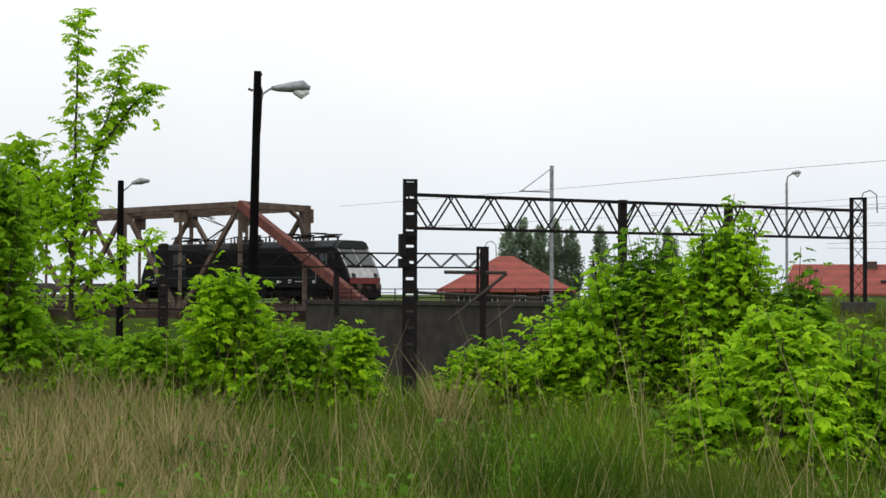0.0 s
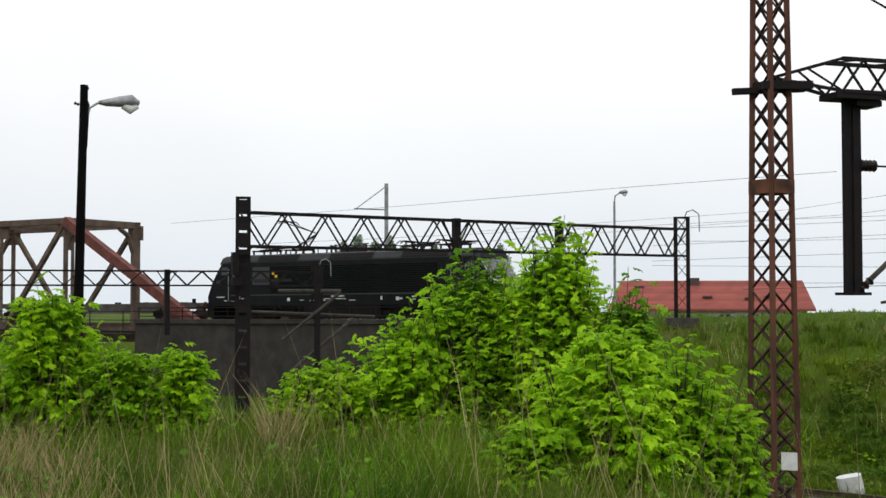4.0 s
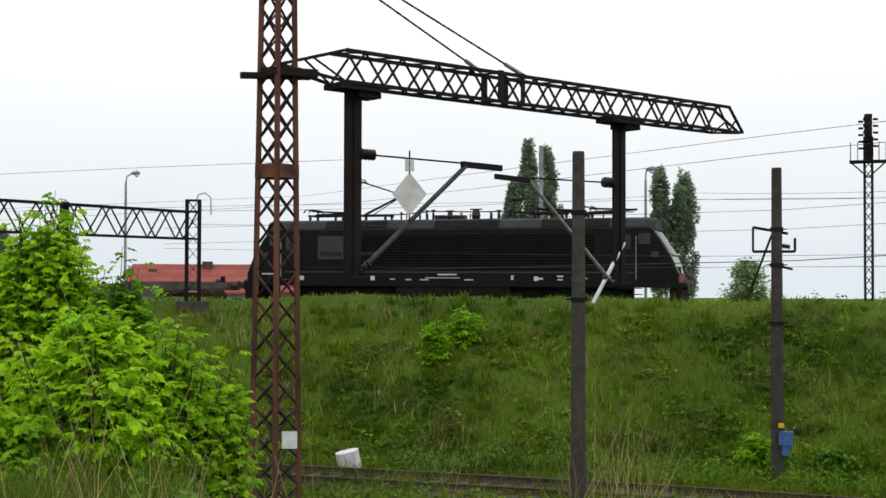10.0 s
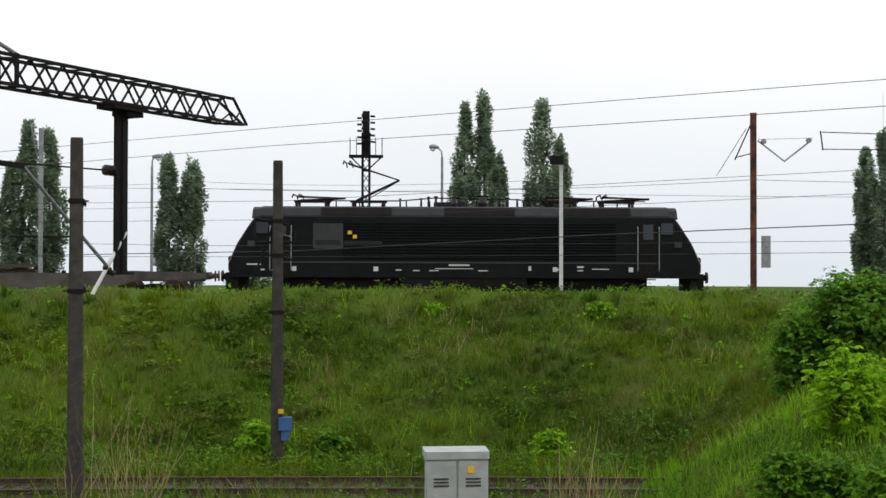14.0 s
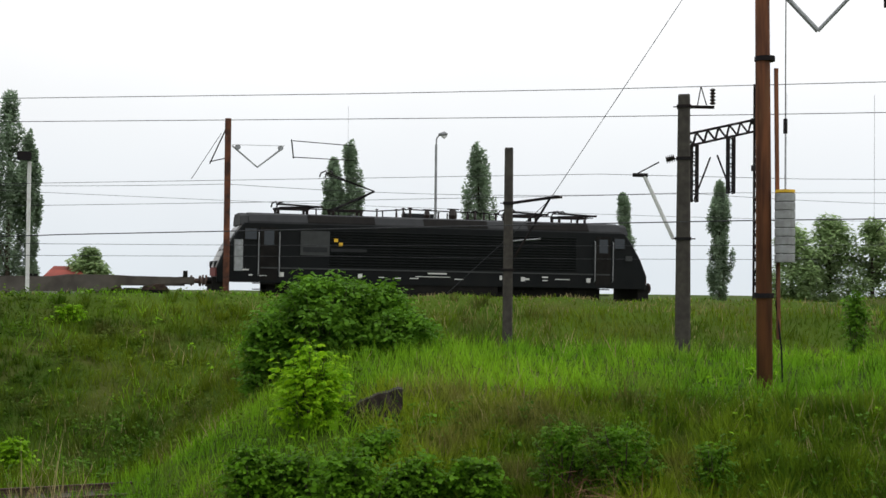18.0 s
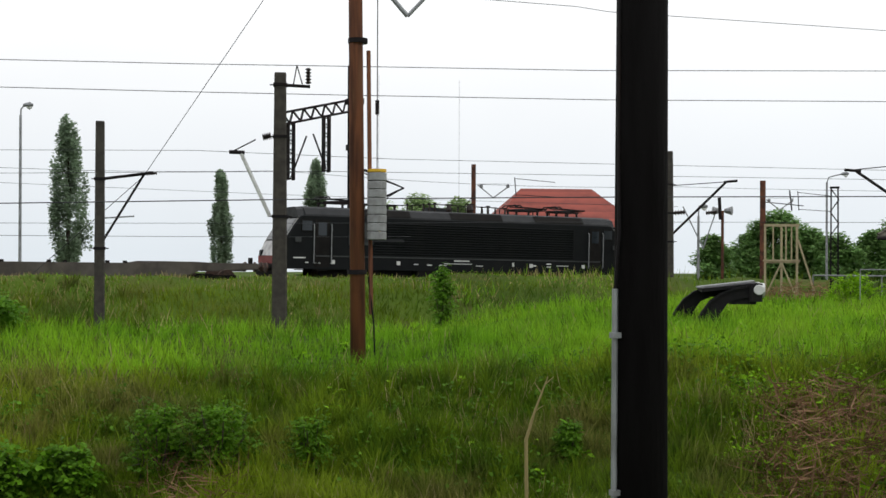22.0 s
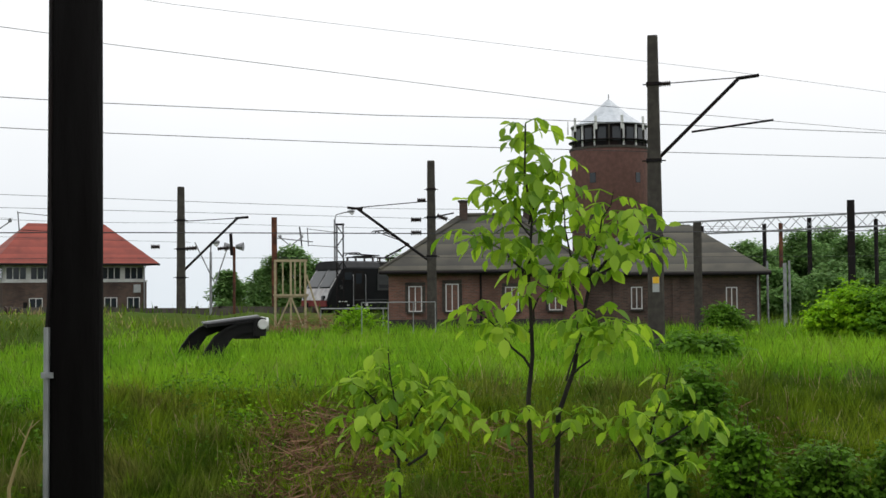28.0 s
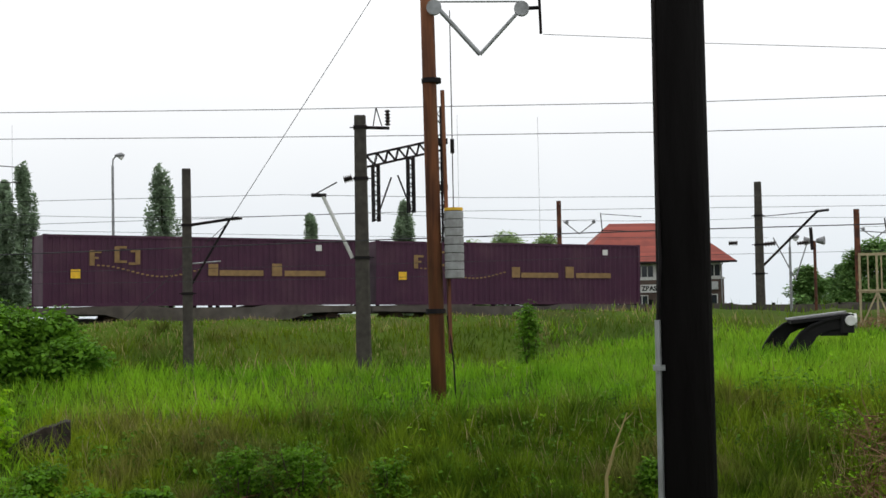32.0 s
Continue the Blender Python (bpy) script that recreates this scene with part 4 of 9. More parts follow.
def concrete_pole(az, d, el_top, w0, w1, label, collars=(), bars=(), insulators=(), square=True, material=None, name="catenary_pole", group="concrete poles"):
    """A tapered pole with collars (elevations), bars and insulators given by bearing and elevation at the pole's distance."""
    x, y = at(az, d)
    z0 = ground_z(x, y)
    root = thing(name, label, "pole", pose(x, y, z0), group)
    base = Vector((x, y, z0))
    h = up(el_top, d) - z0
    m = material or CONCRETE
    n = 4 if square else 12
    k = 1.35 if square else 1.0
    sh = Mesh()
    turn = Matrix.Rotation(radians(az + 45), 4, "Z")
    rings = ((-0.4, w0), (h * 0.5, (w0 + w1) / 2), (h - 0.05, w1), (h, w1 * 0.9))
    if square:
        for z, w in rings:
            c = w * 0.12
            for sx, sy in ((1, -1), (1, 1), (-1, 1), (-1, -1)):
                a, b = sx * w / 2, sy * w / 2
                pair = [(a - sx * c, b), (a, b - sy * c)]
                if sx * sy > 0:
                    pair.reverse()
                sh.v.extend(tuple(Matrix.Rotation(radians(az), 4, "Z") @ Vector((p, q, z))) for p, q in pair)
        nn = 8
        sh.f = [(i * nn + j, i * nn + (j + 1) % nn, (i + 1) * nn + (j + 1) % nn, (i + 1) * nn + j) for i in range(len(rings) - 1) for j in range(nn)] + [tuple(range(nn - 1, -1, -1)), tuple(range((len(rings) - 1) * nn, len(rings) * nn))]
    else:
        sh.tube([(0, 0, z) for z, _ in rings], [w / 2 for _, w in rings], n)
    part("shaft", sh, m, root)
    for el in collars:
        z = up(el, d) - z0
        w = w0 + (w1 - w0) * z / h + 0.06
        col = part("collar", Mesh().box((0, 0, z), (w, w, 0.09), radians(az), 0.02), DARKSTEEL, root, "rusty steel collar")
        part("bolt", Mesh().tube([(-w * 0.75, 0, z), (w * 0.75, 0, z)], 0.018, 6), DARKSTEEL, col, at=Matrix.Rotation(radians(az), 4, "Z"))
    for (a1, e1), (a2, e2), r, mat in bars:
        part("bracket_arm", Mesh().tube([V(a1, e1, d) - base, V(a2, e2, d) - base], r, 8), mat, root)
    for (a1, e1), (a2, e2), r in insulators:
        insulator(V(a1, e1, d) - base, V(a2, e2, d) - base, r, root)
    return root


P1 = concrete_pole(-54.72, 28.0, 5.80, 0.36, 0.27, "weathered concrete pole with small insulator brackets beside the siding", (-1.0, 3.0), (), (((-55.15, 2.9), (-54.75, 2.9), .1), ((-55.15, -0.9), (-54.75, -0.9), .1)))
P2 = concrete_pole(-63.52, 32.7, 4.95, 0.34, 0.25, "weathered concrete pole with blue cable box beside the siding", (2.2, 0.6, -2.0), (((-62.5, 2.3), (-64.0, 2.0), .035, DARKSTEEL), ((-62.5, 1.2), (-64.3, 1.2), .035, DARKSTEEL), ((-62.5, 2.3), (-62.5, 1.2), .03, DARKSTEEL), ((-64.3, 1.8), (-64.3, 1.2), .035, DARKSTEEL), ((-63.4, 2.2), (-62.3, -0.8), .03, DARKSTEEL), ((-63.4, 0.6), (-64.2, 0.4), .03, DARKSTEEL)), (((-63.55, 1.5), (-64.1, 1.4), .08),))
cab = part("cable_box", Mesh().box((-0.05, -0.26, 1.2), (0.36, 0.22, 0.34), radians(-63), 0.03).box((-0.05, -0.26, 0.92), (0.2, 0.16, 0.3), radians(-63)), BLUEPAINT, P2, "blue steel cable box")
part("warning_plate", Mesh().box((-0.13, -0.17, 1.52), (0.14, 0.03, 0.12), radians(-63)), YELLOW, P2, "yellow warning plate")
concrete_pole(-98.0, 42.0, 5.86, 0.36, 0.29, "weathered concrete pole with a sloping bracket on the grassy hump", (3.3, 0.2), (((-98.1, 3.3), (-100.33, 3.62), .05, DARKSTEEL), ((-98.0, 0.3), (-99.9, 3.5), .04, DARKSTEEL), ((-98.1, 1.55), (-99.5, 1.65), .025, GREYSTEEL)), (((-100.0, 3.55), (-100.5, 3.6), .06),))
concrete_pole(-106.0, 38.0, 8.24, 0.5, 0.36, "stout concrete pole with insulator bracket and pale strut on the hump", (7.7, 5.35, 1.7), (((-106.0, 7.7), (-107.35, 7.65), .05, DARKSTEEL), ((-106.6, 7.75), (-106.75, 8.6), .018, DARKSTEEL), ((-106.75, 8.6), (-107.0, 7.75), .018, DARKSTEEL), ((-104.9, 5.2), (-103.86, 4.65), .02, DARKSTEEL), ((-104.25, 4.55), (-105.55, 1.7), .06, WHITEPAINT), ((-103.7, 4.62), (-104.4, 4.6), .06, DARKSTEEL)), (((-107.27, 7.75), (-107.27, 8.5), .1), ((-105.6, 5.4), (-105.2, 5.3), .13)))
P5 = concrete_pole(-123.6, 61.0, 4.72, 0.46, 0.34, "weathered concrete pole with bracket and pulleys beside the line", (3.2, 1.9, 0.6), (((-123.6, 0.8), (-126.1, 3.3), .06, DARKSTEEL), ((-126.0, 3.3), (-126.6, 3.35), .06, DARKSTEEL), ((-123.6, 3.15), (-126.0, 3.3), .02, DARKSTEEL), ((-124.2, 2.2), (-125.1, 0.3), .03, GREYSTEEL), ((-125.1, 0.3), (-125.7, 2.1), .03, GREYSTEEL), ((-125.8, 2.6), (-125.85, 1.6), .08, DARKSTEEL)), (((-123.7, 1.9), (-124.3, 1.95), .13), ((-125.2, 1.9), (-125.7, 1.95), .11), ((-122.3, 2.0), (-122.7, 2.0), .13)))
concrete_pole(-134.95, 54.0, 5.92, 0.46, 0.33, "weathered concrete pole with bracket and insulators before the brick house", (4.6, 3.3, 1.5), (((-134.8, 4.05), (-131.3, 3.76), .02, DARKSTEEL), ((-131.6, 3.7), (-134.75, 1.35), .06, DARKSTEEL), ((-131.1, 3.78), (-131.8, 3.7), .06, DARKSTEEL), ((-135.0, 3.3), (-136.0, 3.5), .03, DARKSTEEL)), (((-134.3, 4.1), (-134.7, 4.1), .12), ((-134.0, 3.2), (-134.5, 3.2), .13), ((-134.0, 2.6), (-134.5, 2.6), .13), ((-135.2, 3.4), (-135.7, 3.2), .12)))
P7 = concrete_pole(-145.2, 35.0, 11.37, 0.5, 0.29, "tall concrete pole with a long steel bracket and warning plate", (9.2, 5.75, 2.2), (((-145.3, 9.2), (-149.2, 9.35), .014, DARKSTEEL), ((-145.3, 5.75), (-149.0, 9.3), .05, DARKSTEEL), ((-148.9, 9.3), (-149.9, 9.4), .05, DARKSTEEL), ((-146.9, 7.0), (-150.5, 7.4), .03, DARKSTEEL)), (((-145.5, 9.2), (-146.0, 9.22), .09),))
part("warning_plate", Mesh().box((-0.14, 0.2, 1.95), (0.19, 0.03, 0.42), radians(-145)), BOXGREY, P7, "white warning plate with yellow top")
part("warning_plate", Mesh().box((-0.145, 0.205, 2.07), (0.17, 0.035, 0.18), radians(-145)), YELLOW, P7)

# the near, tarred pole with its conduit
TX, TY = 5.83, -3.68
tz = ground_z(TX, TY)
near_pole = thing("near_pole", "dark tarred wooden pole with a grey cable conduit", "pole", pose(TX, TY, tz))
part("shaft", Mesh().tube([(0, 0, -0.5), (0.0, 0.0, 2.5), (-0.02, 0, 7.0)], [0.156, 0.146, 0.13], 20), DARKPOLE, near_pole, smooth=True)
part("conduit", Mesh().tube([(-0.0, 0.172, -0.3), (0.0, 0.162, 2.7)], 0.017, 8), GREYSTEEL, near_pole, "grey steel conduit")
part("cable", Mesh().tube([(0.0, 0.162, 2.7), (-0.03, 0.155, 3.0), (-0.01, 0.148, 3.4), (-0.02, 0.135, 6.8)], 0.010, 6), DARKSTEEL, near_pole)
for z in (0.7, 1.6, 2.45):
    part("clip", Mesh().box((-0.01, 0.165, z), (0.045, 0.05, 0.03)), GREYSTEEL, near_pole)

# the rusty anchor mast with its tension weights
bx, by = at(-109.6, 26.3)
bz = ground_z(bx, by)
anchor = thing("anchor_mast", "rusty round steel anchor mast with a stack of tension weights", "mast", pose(bx, by, bz))
part("shaft", Mesh().tube([(0, 0, -0.4), (0.01, 0.1, 8.6), (0.02, 0.14, 11)], [0.165, 0.145, 0.14], 14), STREAKRUST, anchor, smooth=True)
part("guide_bar", Mesh().bar((-0.06, -0.26, 1.2), (-0.06, -0.18, 6.8), 0.07), STREAKRUST, anchor)
for z in (2.1, 7.0):
    part("clamp", Mesh().tube([(0, 0.04, z - 0.05), (0, 0.04, z + 0.05)], 0.21, 12), DARKSTEEL, anchor)
part("earth_cable", Mesh().tube([(-0.05, -0.2, 2.0), (-0.12, -0.3, 1.0), (-0.08, -0.35, 0.05)], 0.02, 6), DARKSTEEL, anchor)
wx, wy = at(-110.42, 26.2)
weights = part("weight_stack", Mesh().tube([(wx - bx, wy - by, 0.3 - bz), (wx - bx, wy - by, 1.72 - bz)], 0.04, 8), DARKSTEEL, anchor, "stack of grey disc weights with a yellow top")
for i in range(8):
    z = 0.3 + i * 0.178 - bz
    part("weight", Mesh().tube([(wx - bx, wy - by, z), (wx - bx, wy - by, z + 0.012), (wx - bx, wy - by, z + 0.155), (wx - bx, wy - by, z + 0.17)], [0.19, 0.205, 0.205, 0.19], 16), WEIGHT, weights)
part("weight", Mesh().tube([(wx - bx, wy - by, 1.73 - bz), (wx - bx, wy - by, 1.79 - bz)], 0.2, 16), YELLOW, weights, "yellow top weight")
part("hanging_rod", Mesh().tube([(wx - bx, wy - by, 1.75 - bz), (wx - bx, wy - by, 6.0 - bz)], 0.012, 6), DARKSTEEL, anchor)
part("turnbuckle", Mesh().tube([(wx - bx, wy - by, 2.95 - bz), (wx - bx, wy - by, 3.25 - bz)], 0.045, 8), DARKSTEEL, anchor)
b0 = Vector((bx, by, bz))
for p, q, r in (((-109.9, 13.0), (-111.79, 10.89), .05), ((-111.79, 10.89), (-113.6, 12.75), .04), ((-109.6, 13.3), (-113.7, 13.2), .02)):
    part("v_bracket", Mesh().tube([V(*p, 26) - b0, V(*q, 26) - b0], r, 8), GREYSTEEL, anchor, "grey V-shaped bracket")
for a_, e_ in ((-109.71, 13.04), (-113.74, 12.88)):
    c = V(a_, e_, 26) - b0
    ux, uy = at(a_, 1.0)
    part("pulley", Mesh().tube([c - Vector((ux, uy, 0)) * 0.05, c + Vector((ux, uy, 0)) * 0.05], 0.16, 16), GREYSTEEL, anchor)
part("yoke", Mesh().bar(V(-114.55, 13.6, 26) - b0, V(-114.6, 11.75, 26) - b0, 0.12, 0.06), DARKSTEEL, anchor)
part("yoke_strut", Mesh().tube([V(-113.74, 12.88, 26) - b0, V(-114.55, 12.9, 26) - b0], 0.04, 6), DARKSTEEL, anchor)


# ---- lattice column and boom over the sidings ----
CX, CY = 16.47, 19.33
cz = ground_z(CX, CY)
column = thing("lattice_column", "rusty lattice steel column with a long catenary boom", "column", pose(CX, CY, cz))
H_TOP = 7.6 - cz


def leg(i, z):
    k = 0.49 + (0.30 - 0.49) * max(z, 0) / H_TOP
    a = radians(-41.1 + 90 * i)
    return Vector((-math.sin(a) * k, math.cos(a) * k, z))


for i in range(4):
    part("leg", Mesh().bar(leg(i, -0.3), leg(i, H_TOP), 0.115, 0.115, (math.cos(radians(49)), math.sin(radians(49)), 0)), LEGRUST, column, "rust-red angle-iron leg")
nb = 24
for i in range(4):
    face = Mesh()
    for j in range(nb):
        z0, z1 = H_TOP * j / nb, H_TOP * (j + 1) / nb
        a, b = leg(i, z0), leg((i + 1) % 4, z0)
        c, d = leg(i, z1), leg((i + 1) % 4, z1)
        face.bar(a, d, 0.065, 0.014)
        face.bar(b, c, 0.065, 0.014)
    part("cross_bracing", face, BRACERUST, column)


def ring(z, h, name, mat, extra=0.05):
    me = Mesh()
    for i in range(4):
        a, b = leg(i, z), leg((i + 1) % 4, z)
        me.bar(a * (1 + extra) + Vector((0, 0, -z * extra)), b * (1 + extra) + Vector((0, 0, -z * extra)), 0.05, h)
    part(name, me, mat, column)


ring(up(4.81, 25.2) - cz, 0.28, "band", RUST, 0.12)
ring(up(9.3, 25.2) - cz, 0.16, "band", DARKSTEEL)
base_xy = Vector((CX, CY, cz))
part("crossarm", Mesh().bar(V(-39.5, 9.15, 25.0) - base_xy, V(-42.6, 9.15, 25.4) - base_xy, 0.14, 0.12).bar(V(-40.8, 9.4, 24.8) - base_xy, V(-42.9, 9.3, 25.2) - base_xy, 0.12, 0.16), DARKSTEEL, column)
part("foundation", Mesh().box((0, 0, 0.05), (1.3, 1.3, 0.5), radians(4), 0.05), CONCRETE, column)
pl = V(-41.77, -7.45, 24.6) - base_xy
part("marker_plate", Mesh().box(tuple(pl), (0.3, 0.02, 0.34), radians(-41)), WHITEPAINT, column, "small white marker plate")

A0, B0 = Vector((17.95, 19.11, 0)), Vector((30.85, 17.20, 0))


def boom_at(u, z):
    p = A0 + (B0 - A0) * u
    return Vector((p.x, p.y, z)) - base_xy


ZB, ZT = 4.08, 4.74
side = (B0 - A0).normalized().cross(Vector((0, 0, 1)))
for k in (-1, 1):
    for z in (ZB, ZT):
        part("boom_chord", Mesh().bar(boom_at(0, z) + side * k * 0.28, boom_at(1, z) + side * k * 0.28, 0.075), DARKSTEEL, column)
nbm = 26
for k in (-1, 1):
    me = Mesh()
    for i in range(nbm):
        za, zb = (ZB, ZT) if i % 2 == 0 else (ZT, ZB)
        me.bar(boom_at(i / nbm, za) + side * k * 0.28, boom_at((i + 1) / nbm, zb) + side * k * 0.28, 0.042, 0.042)
    part("boom_lacing", me, DARKSTEEL, column)
for z in (ZB, ZT):
    me = Mesh()
    for i in range(nbm):
        k = 1 if i % 2 else -1
        me.bar(boom_at(i / nbm, z) + side * k * 0.28, boom_at((i + 1) / nbm, z) - side * k * 0.28, 0.03, 0.03)
    part("boom_lacing", me, DARKSTEEL, column)
for u0, u1, zt in ((0.0, -0.115, 4.3), (1.0, 1.07, 4.12)):
    me = Mesh()
    for k in (-1, 1):
        for z in (ZB, ZT):
            me.bar(boom_at(u0, z) + side * k * 0.28, boom_at(u1, zt) + side * k * 0.06, 0.06)
        me.bar(boom_at(u0, ZB) + side * k * 0.28, boom_at((u0 + u1) / 2, (ZT + zt) / 2) + side * k * 0.16, 0.035)
    part("boom_end", me, DARKSTEEL, column)
for u, w in ((0.338, 0.16), (0.392, 0.1)):
    for k in (-1, 1):
        part("boom_splice", Mesh().bar(boom_at(u, ZB - 0.04) + side * k * 0.29, boom_at(u, ZT + 0.06) + side * k * 0.29, w, 0.05, side), DARKSTEEL, column)
TIE_TOP = boom_at(0, ZT).z + (H_TOP - boom_at(0, ZT).z) * 0.84
for u, k in ((0.325, -1), (0.395, 1)):
    q = boom_at(u, ZT + 0.06) + side * k * 0.2
    part("tie_rod", Mesh().tube([q, Vector((0, 0, TIE_TOP)) + side * k * 0.1], 0.022, 6), DARKSTEEL, column, "steel tie rod")
    part("rod_sleeve", Mesh().tube([q, q + (Vector((0, 0, TIE_TOP)) - q).normalized() * 0.55], 0.05, 8), GREYSTEEL, column)
tie_a, tie_b = 0.03, 0.675
for u, zb, w in ((tie_a, -0.02, 0.28), (tie_b, -0.15, 0.30)):
    post = Mesh()
    c = boom_at(u, 0)
    for sx in (-1, 1):
        post.bar((c.x + sx * w * 0.36, c.y + sx * w * -0.05, ZB - cz), (c.x + sx * w * 0.36, c.y + sx * w * -0.05, zb - cz), w * 0.28, w * 0.8)
    post.bar((c.x, c.y, ZB - cz), (c.x, c.y, zb - cz), w * 0.5, 0.03)
    hang = part("hanging_post", post, DARKSTEEL, column, "dark square hanging post")
    part("gusset", Mesh().box((c.x, c.y, ZB - 0.08 - cz), (1.1, 0.6, 0.12), radians(-8)).box((c.x + 0.3, c.y, ZB - 0.2 - cz), (0.6, 0.5, 0.12), radians(-8)), DARKSTEEL, hang)
    part("foot_plate", Mesh().box((c.x, c.y, zb + 0.02 - cz), (0.5, 0.5, 0.06)), DARKSTEEL, hang)
hp = boom_at(tie_a, 0) + Vector((0, 0, -0))
za = -cz
part("tie_bar", Mesh().tube([boom_at(0.045, 2.62), boom_at(0.354, 2.6)], 0.02, 6), DARKSTEEL, column)
insulator(boom_at(0.045, 2.62), boom_at(0.075, 2.62), 0.13, column, 4)
part("strut", Mesh().tube([boom_at(0.055, 0.22), boom_at(0.275, 2.55)], 0.055, 8), CONCRETE, column, "pale tubular strut")
insulator(boom_at(0.04, 0.05), boom_at(0.065, 0.3), 0.1, column, 3)
part("tip_bar", Mesh().bar(boom_at(0.265, 2.58), boom_at(0.36, 2.56), 0.08, 0.14), DARKSTEEL, column)
part("tie_bar", Mesh().tube([boom_at(0.65, 2.42), boom_at(0.40, 2.38)], 0.02, 6), DARKSTEEL, column)
insulator(boom_at(0.655, 2.42), boom_at(0.63, 2.42), 0.14, column, 4)
part("strut", Mesh().tube([boom_at(0.655, -0.12), boom_at(0.43, 2.3)], 0.045, 8), GREYSTEEL, column)
part("strut", Mesh().tube([boom_at(0.60, -0.65), boom_at(0.69, 0.9)], 0.05, 8), WHITEPAINT, column)
part("tip_bar", Mesh().bar(boom_at(0.345, 2.36), boom_at(0.43, 2.32), 0.08, 0.12), DARKSTEEL, column)
insulator(boom_at(0.66, -0.15), boom_at(0.63, 0.05), 0.09, column, 3)
dm = Mesh()
c0 = V(-47.08, 3.84, 26.9)
rgt = Vector((math.cos(radians(-47)), math.sin(radians(-47)), 0))
for off in (0.0, 0.02):
    o = c0 + Vector((-rgt.y, rgt.x, 0)) * off
    dm.v.extend(tuple(o + rgt * a + Vector((0, 0, b))) for a, b in ((0, 0.48), (0.38, 0), (0, -0.48), (-0.38, 0)))
dm.f = [(0, 1, 2, 3), (7, 6, 5, 4)] + [(i, 4 + i, 4 + (i + 1) % 4, (i + 1) % 4) for i in range(4)]
diamond = solid("diamond_sign", dm, WHITEPAINT, "white diamond-shaped sign hanging from the catenary boom", "sign")
part("stem", Mesh().bar(c0 + Vector((0, 0, 0.45)), c0 + Vector((0, 0, 0.95)), 0.025).bar(c0 + Vector((0, 0, -0.62)), c0 + Vector((0, 0, -0.44)), 0.025), DARKSTEEL, diamond)
part("top_plate", Mesh().box(tuple(c0 + Vector((0, 0, 0.63))), (0.2, 0.02, 0.27), radians(-47)), WHITEPAINT, diamond)


# ---- portal gantries ----
def battened_mast(p, top, w, name, label, lattice_face=False, group=""):
    z0 = ground_z(p[0], p[1])
    root = thing(name, label, "mast", pose(p[0], p[1], z0, 0, 0, math.degrees(math.atan2(-p[0], p[1])) ), group)
    h = top - z0
    for k in (-1, 1):
        part("channel", Mesh().box((k * w * 0.38, 0, h / 2 - 0.2), (w * 0.24, w * 0.7, h + 0.4)), DARKSTEEL, root)
    if lattice_face:
        n = int(h / 0.55)
        for y in (-w * 0.34, w * 0.34):
            for k in (-1, 1):
                lace = Mesh().bar((-k * w * 0.38, y, 0), (k * w * 0.38, y, h / n), 0.06, 0.02).data("lacing_bar", DARKSTEEL)
                for i in range(n):
                    part("lacing_bar", lace, DARKSTEEL, root, at=pose(0, 0, h * i / n))
    else:
        plate = Mesh().box((0, 0, 0), (w * 0.6, 0.03, 0.43)).data("batten", DARKSTEEL)
        for z in np.arange(0.2, h - 0.2, 0.52):
            for y in (-w * 0.33, w * 0.33):
                part("batten", plate, DARKSTEEL, root, at=pose(0, y, z))
    part("cap", Mesh().box((0, 0, h - 0.03), (w, w * 0.75, 0.06)), DARKSTEEL, root)
    part("foundation", Mesh().box((0, 0, 0.0), (w * 2, w * 2, 0.5), 0, 0.06), CONCRETE, root)
    return root


def portal(p, q, ptop, qtop, zt, zb, bays, drops, label):
    battened_mast(p, ptop, 0.47, "gantry_mast", "dark battened steel gantry mast", False, "gantry masts")
    horn = battened_mast(q, qtop, 0.64, "gantry_mast", "dark laced steel gantry mast", True, "gantry masts")
    hq = qtop - ground_z(q[0], q[1])
    part("curved_rod", Mesh().tube([(0.1, 0, hq - 0.1), (0.2, 0, hq + 0.2), (0.45, 0, hq + 0.28), (0.68, 0, hq + 0.1), (0.7, 0, hq - 0.6)], 0.025, 6), GREYSTEEL, horn, "thin bent pipe")
    root = thing("gantry_beam", label, "gantry", pose(p[0], p[1], zb))
    P, Q = Vector((0, 0, 0)), Vector((q[0] - p[0], q[1] - p[1], 0))
    s = Q.normalized().cross(Vector((0, 0, 1)))
    h = zt - zb
    for k in (-1, 1):
        for z in (0, h):
            part("chord", Mesh().bar(P + s * k * 0.22 + Vector((0, 0, z)), Q + s * k * 0.22 + Vector((0, 0, z)), 0.08), DARKSTEEL, root)
        me = Mesh()
        for i in range(bays):
            a, b = (0, h) if i % 2 else (h, 0)
            me.bar(P + (Q - P) * i / bays + s * k * 0.22 + Vector((0, 0, a)), P + (Q - P) * (i + 1) / bays + s * k * 0.22 + Vector((0, 0, b)), 0.045, 0.045)
        part("lacing", me, DARKSTEEL, root)
    for u, z0 in drops:
        c = P + (Q - P) * u
        part("hanging_post", Mesh().bar(c + Vector((0, 0, h + 0.08)), c + Vector((0, 0, z0 - zb)), 0.24, 0.24), DARKSTEEL, root)
        part("diagonal", Mesh().bar(P + (Q - P) * (u - 0.03) + Vector((0, 0, h)), c + Vector((0, 0, 0)), 0.05).bar(P + (Q - P) * (u + 0.03) + Vector((0, 0, h)), c, 0.05), DARKSTEEL, root)
    return root


